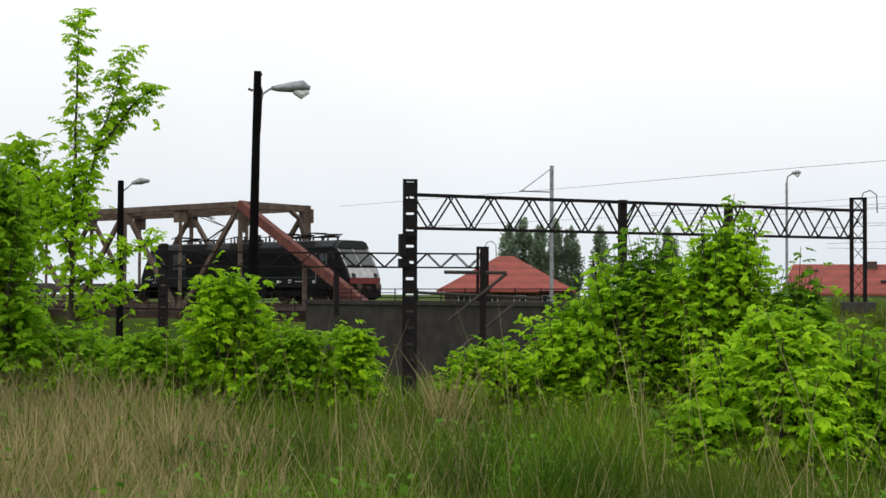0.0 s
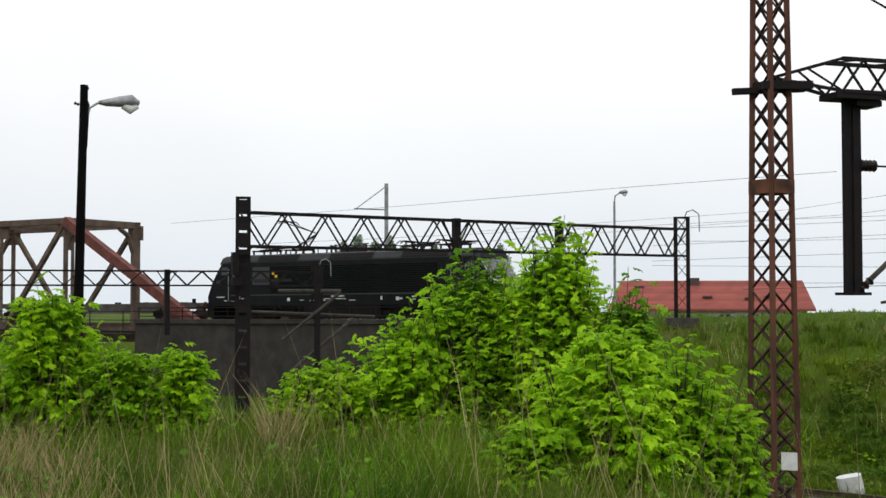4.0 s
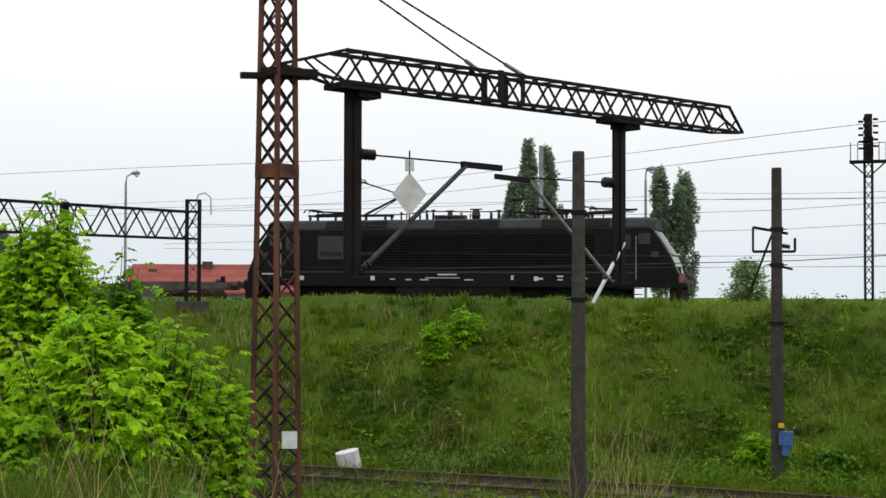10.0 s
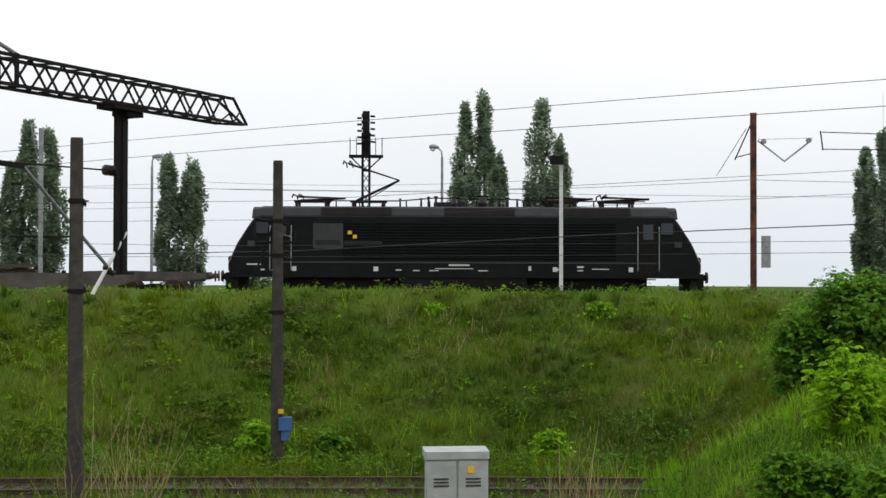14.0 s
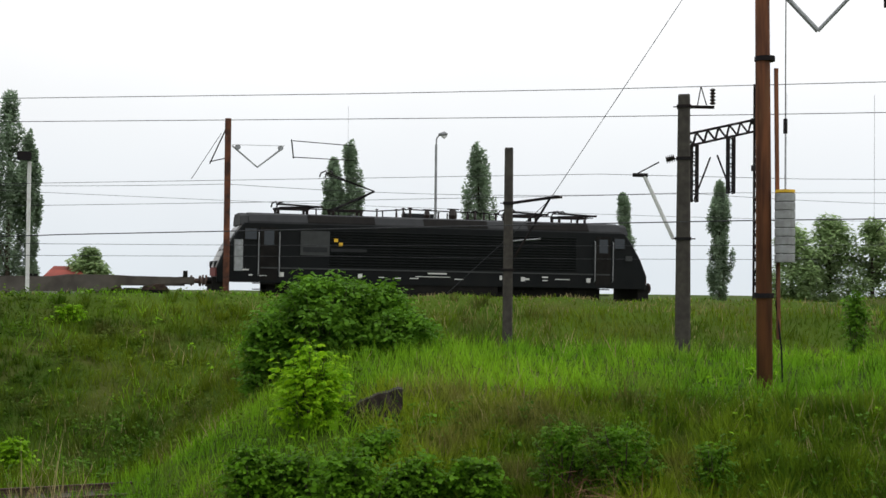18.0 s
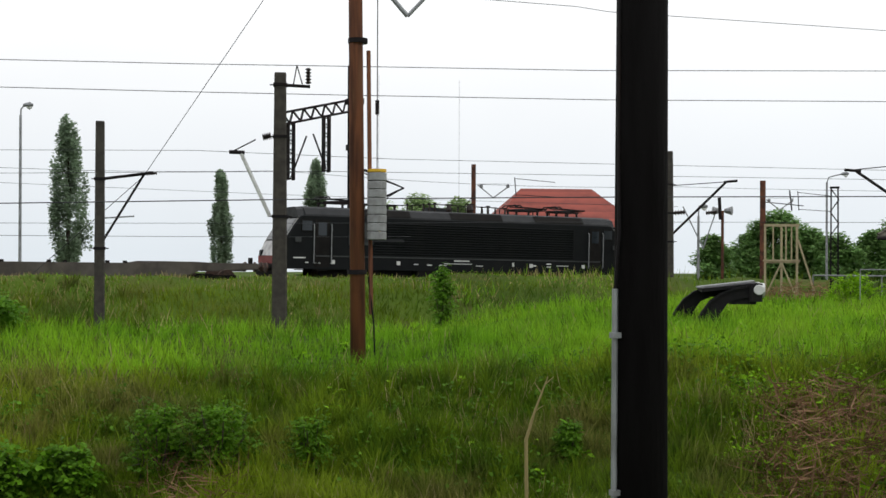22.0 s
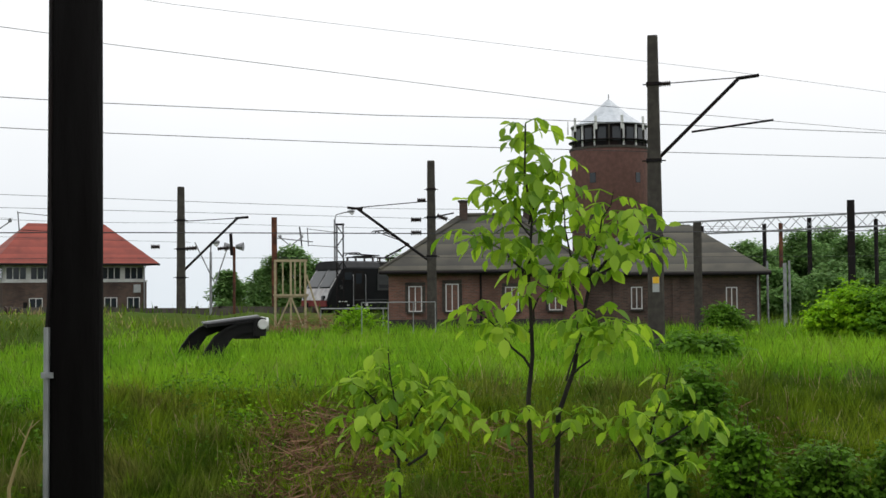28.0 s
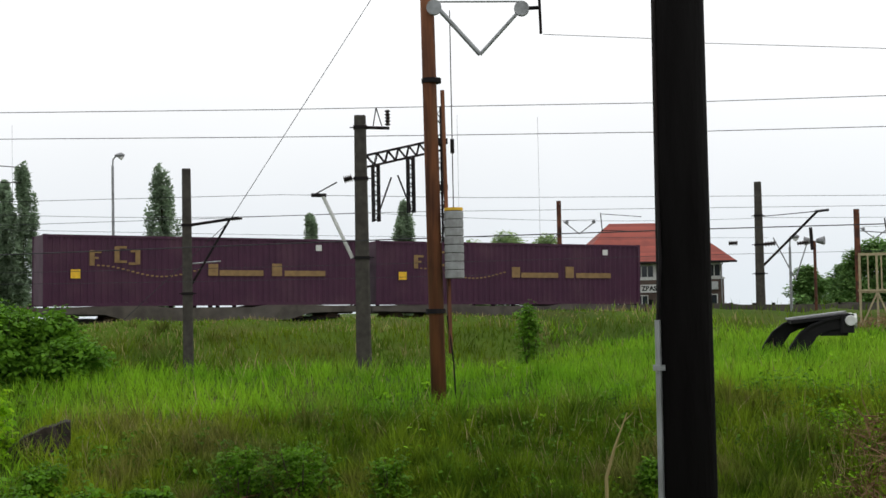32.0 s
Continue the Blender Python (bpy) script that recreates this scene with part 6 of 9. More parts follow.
bridge()
strip("abutment_wall", -66.0, -45.5, 4.6, [(-0.35, -5.6), (0.35, -5.6), (0.3, 0.1), (0.42, 0.12), (0.42, 0.34), (-0.42, 0.34), (-0.42, 0.12), (-0.3, 0.1)], surface("sooty_abutment", (0.045, 0.04, 0.033), (0.028, 0.025, 0.021), 0.95, scale=1.5, bump=0.5, stain=(0.014, 0.013, 0.011), stain_scale=0.5, stain_amount=0.8), "dark sooty masonry abutment wall beside the bridge", "wall")
pier = Mesh().box(tuple(on_line(-63.6, 0, -2.9)[0]), (1.6, 9.5, 4.6), float(on_line(-63.6)[1]))
solid("abutment_pier", pier, bpy.data.materials["sooty_abutment"], "dark masonry pier under the bridge's end", "pier", kind="structure")
fence = thing("track_railing", "low dark steel railing along the abutment top", "railing")
for z in (0.5, 0.95):
    part("rail", Mesh().bar(on_line(-66, 4.6, z)[0], on_line(-46, 4.6, z)[0], 0.05), DARKSTEEL, fence)
for s in np.arange(-66, -45.5, 1.6):
    part("post", Mesh().bar(on_line(s, 4.6, 0.2)[0], on_line(s, 4.6, 1.0)[0], 0.05), DARKSTEEL, fence)

# relay cabinet beside the siding
kx, ky = at(-71.62, 18.3)
kz = ground_z(kx, ky)
kt = up(-8.25, 18.2)
kc = thing("relay_cabinet", "pale grey steel relay cabinet with vents and a warning plate", "cabinet", pose(kx, ky, kz, 0, 0, -66))
kh = kt - kz
part("plinth", Mesh().box((0, 0, 0.0), (0.9, 0.53, 0.5)), CONCRETE, kc)
part("body", Mesh().box((0, 0, kh / 2 + 0.1), (0.88, 0.5, kh - 0.3), 0, 0.02), BOXGREY, kc)
part("lid", Mesh().box((0, 0, kh - 0.06), (0.95, 0.58, 0.11), 0, 0.03), BOXGREY, kc)
for x in (-0.235, 0.235):
    dr = part("door", Mesh().box((x, -0.268, kh / 2 + 0.08), (0.44, 0.02, kh - 0.45), 0, 0.01), BOXGREY, kc)
    for i in range(3):
        part("vent", Mesh().box((x, -0.283, kh - 0.5 + i * 0.05), (0.22, 0.015, 0.022)), CONCRETE, dr)
part("warning_plate", Mesh().box((0.2, -0.285, kh - 0.27), (0.1, 0.012, 0.1)), YELLOW, kc)
part("door_lock", Mesh().box((-0.02, -0.285, kh - 0.75), (0.05, 0.02, 0.12)), CONCRETE, kc)

# small white kilometre stones and marker by the siding
x, y = at(-44.5, 33.4)
solid("marker_stone", Mesh().box((0, 0, 0.2), (0.62, 0.4, 0.8), 0, 0.12), WHITEPAINT, "low whitish stone block leaning in the weeds", "marker", pose(x, y, ground_z(x, y), 6, -12, -44))
x, y = at(-41.6, 23.6)
solid("marker_stone", Mesh().box((0, 0, 0.25), (0.2, 0.2, 0.75), 0, 0.04), WHITEPAINT, "small white-painted marker stone in the weeds", "marker", pose(x, y, ground_z(x, y), 4, 5, -44))

# slim lattice mast and a low pipe rail by the brick house
nx, ny = at(-130.75, 62.0)
nz_ = ground_z(nx, ny)
nm = thing("slim_lattice_mast", "slim dark lattice mast beyond the timber stand", "mast", pose(nx, ny, nz_, 0, 0, -130))
for sx in (-0.22, 0.22):
    part("mast_leg", Mesh().bar((sx * 0.8, 0, -0.2), (sx * 0.7, 0, up(3.0, 62) - nz_), 0.07), DARKSTEEL, nm)
for i in range(9):
    h_ = (up(3.0, 62) - nz_) / 9
    part("mast_brace", Mesh().bar((-0.2 if i % 2 else 0.2, 0, i * h_), (0.2 if i % 2 else -0.2, 0, (i + 1) * h_), 0.05), DARKSTEEL, nm)
part("mast_cap", Mesh().bar((-0.22, 0, up(3.0, 62) - nz_), (0.22, 0, up(3.0, 62) - nz_), 0.1), DARKSTEEL, nm)
f0, f1 = at(-131.73, 50.0), at(-135.1, 50.0)
rail_fence = thing("pipe_rail", "low whitish pipe rail before the brick house", "railing", pose(f0[0], f0[1], 0))
part("rail_pipe", Mesh().tube([(0, 0, up(-0.62, 50)), (f1[0] - f0[0], f1[1] - f0[1], up(-0.62, 50))], 0.02, 6), GREYSTEEL, rail_fence)
for k in (0.0, 0.36, 0.7, 1.0):
    px, py = f0[0] + (f1[0] - f0[0]) * k, f0[1] + (f1[1] - f0[1]) * k
    part("rail_post", Mesh().tube([(px - f0[0], py - f0[1], ground_z(px, py) - 0.2), (px - f0[0], py - f0[1], up(-0.62, 50))], 0.02, 6), GREYSTEEL, rail_fence)

# brown post with a crossbar and a pale strut before the abutment
qx, qy = at(-20.6, 40.0)
qz = ground_z(qx, qy)
qb = Vector((qx, qy, qz))
bp_ = thing("bracket_post", "brown rusty post with crossbar and pale strut before the abutment", "post", pose(qx, qy, qz))
part("shaft", Mesh().box((0, 0, (up(1.3, 40) - qz) / 2 - 0.15), (0.2, 0.2, up(1.3, 40) - qz + 0.3), radians(-20), 0.03), DARKSTEEL, bp_)
part("crossbar", Mesh().tube([V(-18.8, 0.15, 40) - qb, V(-21.7, 0.14, 40) - qb], 0.06, 6), CONCRETE, bp_)
part("strut", Mesh().tube([V(-19.0, -2.1, 39.8) - qb, V(-20.6, -0.8, 39.9) - qb, V(-21.7, 0.1, 39.9) - qb], 0.06, 6), CONCRETE, bp_)


# ---- buildings ----
def brickwork(name, brick, dark, mortar, size=0.25):
    m, n, l, b = shader(name)
    co, mp, br = n.new("ShaderNodeTexCoord"), n.new("ShaderNodeMapping"), n.new("ShaderNodeTexBrick")
    sep, comb, add = n.new("ShaderNodeSeparateXYZ"), n.new("ShaderNodeCombineXYZ"), n.new("ShaderNodeMath")
    l.new(co.outputs["Object"], sep.inputs[0])
    l.new(sep.outputs["X"], add.inputs[0])
    l.new(sep.outputs["Y"], add.inputs[1])
    l.new(add.outputs[0], comb.inputs["X"])
    l.new(sep.outputs["Z"], comb.inputs["Y"])
    l.new(comb.outputs[0], br.inputs["Vector"])
    br.inputs["Scale"].default_value = 1.0
    br.inputs["Brick Width"].default_value, br.inputs["Row Height"].default_value, br.inputs["Mortar Size"].default_value = size, size * 0.31, 0.009
    br.inputs["Color1"].default_value, br.inputs["Color2"].default_value, br.inputs["Mortar"].default_value = (*brick, 1), (*dark, 1), (*mortar, 1)
    nz, mr, mx = n.new("ShaderNodeTexNoise"), n.new("ShaderNodeMapRange"), n.new("ShaderNodeMix")
    nz.inputs["Scale"].default_value, nz.inputs["Detail"].default_value = 0.6, 6
    l.new(co.outputs["Object"], nz.inputs["Vector"])
    mr.inputs["From Min"].default_value, mr.inputs["From Max"].default_value, mr.inputs["To Max"].default_value = 0.45, 0.7, 0.75
    l.new(nz.outputs["Fac"], mr.inputs["Value"])
    mx.data_type = "RGBA"
    mx.inputs["B"].default_value = (*(c * 0.5 for c in dark), 1)
    l.new(br.outputs["Color"], mx.inputs["A"])
    l.new(mr.outputs[0], mx.inputs["Factor"])
    l.new(mx.outputs["Result"], b.inputs["Base Color"])
    b.inputs["Roughness"].default_value = 0.95
    bp = n.new("ShaderNodeBump")
    bp.inputs["Strength"].default_value, bp.inputs["Distance"].default_value = 0.5, 0.02
    l.new(br.outputs["Fac"], bp.inputs["Height"])
    bp.invert = True
    l.new(bp.outputs[0], b.inputs["Normal"])
    return m


def tiling(name, tone, dark, course=0.33):
    """Roof tiles in courses, seen from far."""
    m, n, l, b = shader(name)
    co, wv, mx, nz, mx2 = n.new("ShaderNodeTexCoord"), n.new("ShaderNodeTexWave"), n.new("ShaderNodeMix"), n.new("ShaderNodeTexNoise"), n.new("ShaderNodeMix")
    wv.bands_direction = "Z"
    wv.wave_profile = "SAW"
    wv.inputs["Scale"].default_value, wv.inputs["Distortion"].default_value = 0.314 / course * 0.6, 0.4
    l.new(co.outputs["Object"], wv.inputs["Vector"])
    mx.data_type = mx2.data_type = "RGBA"
    mx.inputs["A"].default_value, mx.inputs["B"].default_value = (*dark, 1), (*tone, 1)
    l.new(wv.outputs["Fac"], mx.inputs["Factor"])
    nz.inputs["Scale"].default_value, nz.inputs["Detail"].default_value = 0.9, 6
    l.new(co.outputs["Object"], nz.inputs["Vector"])
    mx2.inputs["B"].default_value = (*(c * 0.7 for c in dark), 1)
    mr = n.new("ShaderNodeMapRange")
    mr.inputs["From Min"].default_value, mr.inputs["From Max"].default_value, mr.inputs["To Max"].default_value = 0.45, 0.75, 0.7
    l.new(nz.outputs["Fac"], mr.inputs["Value"])
    l.new(mr.outputs[0], mx2.inputs["Factor"])
    l.new(mx.outputs["Result"], mx2.inputs["A"])
    l.new(mx2.outputs["Result"], b.inputs["Base Color"])
    b.inputs["Roughness"].default_value = 0.85
    bp = n.new("ShaderNodeBump")
    bp.inputs["Strength"].default_value, bp.inputs["Distance"].default_value = 0.6, 0.04
    l.new(wv.outputs["Fac"], bp.inputs["Height"])
    l.new(bp.outputs[0], b.inputs["Normal"])
    return m


BRICKWALL = brickwork("sooty_brickwork", (0.20, 0.088, 0.062), (0.11, 0.055, 0.042), (0.16, 0.13, 0.11))
BRICKDARK = brickwork("dark_brickwork", (0.115, 0.066, 0.05), (0.055, 0.036, 0.03), (0.10, 0.085, 0.073))
TILERED = tiling("red_tiles", (0.27, 0.055, 0.036), (0.17, 0.035, 0.025))
TILEDARK = tiling("mossy_tiles", (0.085, 0.078, 0.056), (0.036, 0.034, 0.029))


def hip_roof(x0, x1, y0, y1, z, zr, inset, over=0.4, thick=0.14):
    """A hipped roof over a rectangle; inset: how far the ridge's ends stand in from the ends."""
    x0, x1, y0, y1 = x0 - over, x1 + over, y0 - over, y1 + over
    ym = (y0 + y1) / 2
    me = Mesh()
    low = [(x0, y0, z - thick), (x1, y0, z - thick), (x1, y1, z - thick), (x0, y1, z - thick)]
    top = [(x0, y0, z), (x1, y0, z), (x1, y1, z), (x0, y1, z), (x0 + inset, ym, zr), (x1 - inset, ym, zr)]
    me.add(low + top, [(3, 2, 1, 0), (0, 1, 5, 4), (1, 2, 6, 5), (2, 3, 7, 6), (3, 0, 4, 7), (4, 5, 9, 8), (6, 7, 8, 9), (5, 6, 9), (7, 4, 8)])
    return me


def window(parent, x, y, z, w, h, mullions=1, mat=None, sill=True, n=1):
    """A sunk window in a front wall at y: frame, panes and sill."""
    t, n = 0.05, mullions + 1
    pw = (w - t) / n - t
    xs = [x - w / 2]
    for i in range(n):
        xs += [x - w / 2 + t + i * (pw + t), x - w / 2 + (i + 1) * (pw + t)]
    xs.append(x + w / 2)
    fr = Mesh().grid(xs, [z - h / 2, z - h / 2 + t, z + h / 2 - t, z + h / 2], y - 0.05, y + 0.05, {(1 + 2 * i, 1) for i in range(n)})
    win = part("window", fr, mat or WHITEPAINT, parent, "white-framed window")
    for i in range(mullions + 1):
        part("pane", Mesh().box((x - w / 2 + t + pw / 2 + i * (w - t) / (mullions + 1), y + 0.015, z), (pw, 0.02, h - 2 * t)), GLASS, win)
    if sill:
        part("sill", Mesh().box((x, y - 0.06, z - h / 2 - 0.05), (w + 0.16, 0.22, 0.07)), CONCRETE, win)


def signal_box():
    d, az = 95.0, -119.1
    x, y = at(az, d)
    root = thing("signal_box", "brown brick signal box with hipped red tile roof and station sign", "building", pose(x, y, 0, 0, 0, az + 12))
    g, eave, ridge = -2.7, 2.0, 5.2
    w, dep = 5.2, 7.2
    part("lower_wall", Mesh().box((0, dep / 2, (g + 0.75) / 2), (2 * w, dep, 0.75 - g)), BRICKDARK, root)
    part("upper_wall", Mesh().box((0, dep / 2, (0.75 + eave) / 2), (2 * w - 0.3, dep - 0.3, eave - 0.75)), WHITEPAINT, root, "pale window band")
    part("string_course", Mesh().box((0, dep / 2, 0.76), (2 * w + 0.12, dep + 0.12, 0.14)), WHITEPAINT, root)
    part("roof", hip_roof(-w, w, 0, dep, eave + 0.1, ridge, 3.1, 0.75), TILERED, root, "red tiled hipped roof")
    part("gutter", Mesh().tube([(-w - 0.8, -0.82, eave), (w + 0.8, -0.82, eave)], 0.08, 8), DARKSTEEL, root)
    for i in range(6):
        window(root, -w + 0.95 + i * 1.7, 0.1, 1.36, 1.45, 0.95, 2, sill=False)
    for i in range(3):
        px = 1.2 + i * 2.2
        win = part("window", Mesh().box((-w + 0.12, px, 1.36), (0.1, 1.5, 0.95)), WHITEPAINT, root)
        part("pane", Mesh().box((-w + 0.06, px, 1.36), (0.06, 1.3, 0.75)), GLASS, win)
    for xx in (-2.9, -1.1, 0.7, 2.5, 4.2):
        window(root, xx, -0.02, -0.95, 0.95, 1.0, 1)
    sign = part("station_sign", Mesh().box((0.25, -0.06, 0.05), (2.9, 0.06, 0.6)), WHITEPAINT, root, "white station sign with dark capitals")
    cur = bpy.data.curves.new("sign_text", "FONT")
    cur.body, cur.size, cur.extrude, cur.offset, cur.align_x, cur.align_y = "ZBASZYNEK", 0.5, 0.01, 0.018, "CENTER", "CENTER"
    tmp = bpy.data.objects.new("sign_text", cur)
    scene.collection.objects.link(tmp)
    deps = bpy.context.evaluated_depsgraph_get()
    data = bpy.data.meshes.new_from_object(tmp.evaluated_get(deps))
    bpy.data.objects.remove(tmp)
    data.materials.clear()
    data.materials.append(BUFFERBLACK)
    part("lettering", data, BUFFERBLACK, sign, "dark capitals", at=pose(0.25, -0.105, 0.05, 90, 0, 0))
    part("downpipe", Mesh().tube([(w - 0.2, -0.1, g), (w - 0.2, -0.1, 1.7), (w - 0.2, -0.7, eave)], 0.05, 8), GREYSTEEL, root)
    part("wall_cabinet", Mesh().box((w - 0.75, -0.1, 0.2), (0.5, 0.2, 0.6)), BOXGREY, root)


signal_box()


def brick_house():
    az, d = -141.6, 60.0
    x, y = at(az, d)
    root = thing("brick_house", "low sooty brick railway house with dark mossy hipped roofs", "house", pose(x, y, 0, 0, 0, az + 2))
    g = -3.0
    part("wall", Mesh().box((-4.3, 3.6, (g + 0.82) / 2), (9.6, 7.2, 0.82 - g)), BRICKWALL, root, "sooty red brick wall")
    part("wing_wall", Mesh().box((4.75, 4.8, (g + 0.66) / 2), (8.5, 7.0, 0.66 - g)), BRICKDARK, root, "darker brick wing")
    part("roof", hip_roof(-9.1, 0.5, 0, 7.2, 0.9, 3.75, 3.6, 0.45), TILEDARK, root, "dark mossy tiled roof")
    part("wing_roof", hip_roof(0.2, 9.0, 1.3, 8.3, 0.72, 3.2, 3.4, 0.45), TILEDARK, root)
    part("cornice", Mesh().box((-4.3, -0.03, 0.72), (9.75, 0.12, 0.2)), BRICKDARK, root)
    part("gutter", Mesh().tube([(-9.5, -0.5, 0.78), (0.9, -0.5, 0.78)], 0.08, 8), DARKSTEEL, root)
    part("wing_gutter", Mesh().tube([(0.5, 0.82, 0.6), (9.4, 0.82, 0.6)], 0.08, 8), DARKSTEEL, root)
    for xx in (2.0, 4.9, 6.2):
        part("pilaster", Mesh().box((xx, 1.27, -1.0), (0.34, 0.1, 3.2)), BRICKDARK, root)
    part("plinth", Mesh().box((-4.3, -0.03, -1.75), (9.7, 0.12, 0.5)), CONCRETE, root)
    for xx, z, w, h in ((-7.8, -0.5, 0.66, 1.25), (-6.0, -0.45, 0.64, 1.35), (-3.1, -0.55, 0.66, 1.2), (-1.0, -0.5, 0.64, 1.2)):
        window(root, xx, 0.02, z, w, h, 1)
        part("lintel", Mesh().box((xx, -0.03, z + h / 2 + 0.1), (w + 0.3, 0.1, 0.16)), CONCRETE, root)
        for k in (-1, 1):
            part("reveal", Mesh().box((xx + k * (w / 2 + 0.09), -0.02, z), (0.14, 0.06, h)), CONCRETE, root, "grey plaster window surround")
    for xx, z in ((3.0, -0.55), (7.6, -0.6)):
        window(root, xx, 1.32, z, 0.55, 1.1, 1)
    part("downpipe", Mesh().tube([(-4.6, -0.08, g), (-4.6, -0.08, 0.7)], 0.05, 8), DARKSTEEL, root)
    part("downpipe", Mesh().tube([(8.85, 1.2, g), (8.85, 1.2, 0.6)], 0.05, 8), GREYSTEEL, root)
    for xx, yy, z, w in ((-5.6, 3.4, 4.35, 0.4), (-2.2, 3.8, 3.9, 0.7), (1.0, 4.0, 3.6, 0.7)):
        ch = part("chimney", Mesh().box((xx, yy, z - 0.6), (w, w, 1.4)), BRICKDARK, root)
        part("cap", Mesh().box((xx, yy, z + 0.12), (w + 0.14, w + 0.14, 0.1)), CONCRETE, ch)
    part("ridge_tiles", Mesh().tube([(-5.4, 3.6, 3.76), (-3.1, 3.6, 3.76)], 0.12, 6).tube([(-9.5, -0.4, 0.95), (-5.4, 3.6, 3.76)], 0.09, 6).tube([(0.9, -0.4, 0.95), (-3.1, 3.6, 3.76)], 0.09, 6), TILEDARK, root)
    part("entrance_rail", Mesh().tube([(-12.5, 0.2, -0.95), (-9.2, 0.2, -0.95)], 0.04, 6).tube([(-12.5, 0.2, -0.95), (-12.5, 0.2, -2.0)], 0.04, 6).tube([(-9.4, 0.2, -0.95), (-9.4, 0.2, -2.0)], 0.04, 6), GREYSTEEL, root)


brick_house()


def water_tower():
    az, d = -143.2, 140.0
    x, y = at(az, d)
    root = thing("water_tower", "round red brick water tower with windowed drum and pale metal cap", "tower", pose(x, y, 0, 0, 0, az))
    part("shaft", Mesh().tube([(0, 0, -3), (0, 0, 14.6), (0, 0, 15.0), (0, 0, 15.3)], [4.25, 4.25, 4.4, 4.4], 32), BRICKRED, root, "red brick shaft", True)
    part("drum", Mesh().tube([(0, 0, 15.3), (0, 0, 17.9)], 4.05, 32), DARKSTEEL, root, "dark glazed drum")
    part("ring_beam", Mesh().tube([(0, 0, 15.25), (0, 0, 15.5)], 4.5, 32), CONCRETE, root)
    part("eaves", Mesh().tube([(0, 0, 17.9), (0, 0, 18.05)], 4.3, 32), GREYSTEEL, root)
    part("balcony_rail", Mesh().tube([(0, 0, 16.15), (0, 0, 16.25)], 4.55, 32), DARKSTEEL, root)
    part("roof", Mesh().tube([(0, 0, 18.1), (0, 0, 19.2), (0, 0, 21.1)], [4.0, 2.3, 0.15], 12), ROOFMETAL, root, "pale metal cone roof")
    part("finial", Mesh().tube([(0, 0, 21.0), (0, 0, 21.7)], 0.06, 6), GREYSTEEL, root)
    for i in range(16):
        a = 2 * math.pi * i / 16
        c, s = math.cos(a), math.sin(a)
        part("mullion", Mesh().box((4.1 * c, 4.1 * s, 16.65), (0.2, 0.16, 2.5), a), WHITEPAINT if i % 3 else CONCRETE, root)
        part("pane", Mesh().box((4.07 * math.cos(a + 0.2), 4.07 * math.sin(a + 0.2), 16.8), (0.06, 0.9, 1.5), a + 0.2), GLASS, root)
    for i in range(10):
        a = 2 * math.pi * i / 10
        part("antenna", Mesh().box((4.6 * math.cos(a), 4.6 * math.sin(a), 18.0), (0.12, 0.3, 1.5), a), WHITEPAINT, root)
    for i in range(5):
        a = 2 * math.pi * i / 5 + 0.5
        part("slit_window", Mesh().box((4.24 * math.cos(a), 4.24 * math.sin(a), 12.0), (0.1, 0.7, 1.1), a), GLASS, root)


water_tower()


def far_house(az, d, w, dep, g, eave, ridge, inset, name, label, wall, roof, chimney=(), lights=(), turn=0):
    x, y = at(az, d)
    root = thing(name, label, "house", pose(x, y, 0, 0, 0, az + turn))
    part("wall", Mesh().box((0, dep / 2, (g + eave) / 2), (w, dep, eave - g)), wall, root)
    part("roof", hip_roof(-w / 2, w / 2, 0, dep, eave + 0.1, ridge, inset, 0.6), roof, root)
    n = int(w / 2.2)
    for i in range(n):
        window(root, -w / 2 + (i + 0.7) * w / (n + 0.4), -0.02, eave - 0.6, 0.9, 0.7, 1, sill=False)
    for cx, cy, z, cw in chimney:
        part("chimney", Mesh().box((cx, cy, z - 0.7), (cw, cw, 1.8)), BRICKDARK, root)
    for cx, u in lights:
        zz, yy = eave + (ridge - eave) * u, dep * 0.5 * u - 0.6 * (1 - u)
        part("skylight", Mesh().box((cx, yy - 0.1, zz + 0.12), (0.7, 0.5, 0.12), 0, 0, Matrix.Identity(4)), GLASSDULL, root)
    return root


far_house(-21.7, 93.0, 9.2, 9.0, -3.2, -1.15, 1.6, 4.6, "red_roofed_house", "house with a red pyramid tile roof beyond the line", BRICKDARK, TILERED, ((-2.2, 4.0, 0.6, 0.5),))
far_house(-38.6, 92.0, 13.5, 8.0, -3.2, -1.2, 1.0, 0.6, "long_red_roofed_house", "long low house with a red tile roof", WHITEPAINT, TILERED, ((-1.2, 3.6, 1.0, 0.8), (-5.2, 3.0, 0.4, 0.6)), ((2.8, 0.35), (4.2, 0.4), (-0.2, 0.4)))
far_house(-78.0, 84.0, 2.6, 4.0, -3.2, -1.1, 0.25, 1.2, "small_red_roofed_house", "small red-roofed house beyond the line", WHITEPAINT, TILERED)
x, y = at(-72.8, 66.0)
OCHRE = surface("ochre_plaster", (0.36, 0.19, 0.055), (0.27, 0.13, 0.04), 0.9, scale=2.5, bump=0.2, stain=(0.16, 0.085, 0.035), stain_scale=0.8)
hut = thing("flat_roofed_hut", "small flat-roofed hut with ochre plastered walls", "hut", pose(x, y, 0, 0, 0, -72.8))
part("wall", Mesh().box((0, 2.2, -0.9), (5.4, 4.4, 3.4)), OCHRE, hut, "ochre plaster wall")
part("roof", Mesh().box((0, 2.2, 0.87), (5.9, 5.0, 0.2)), ROOFDARK, hut)
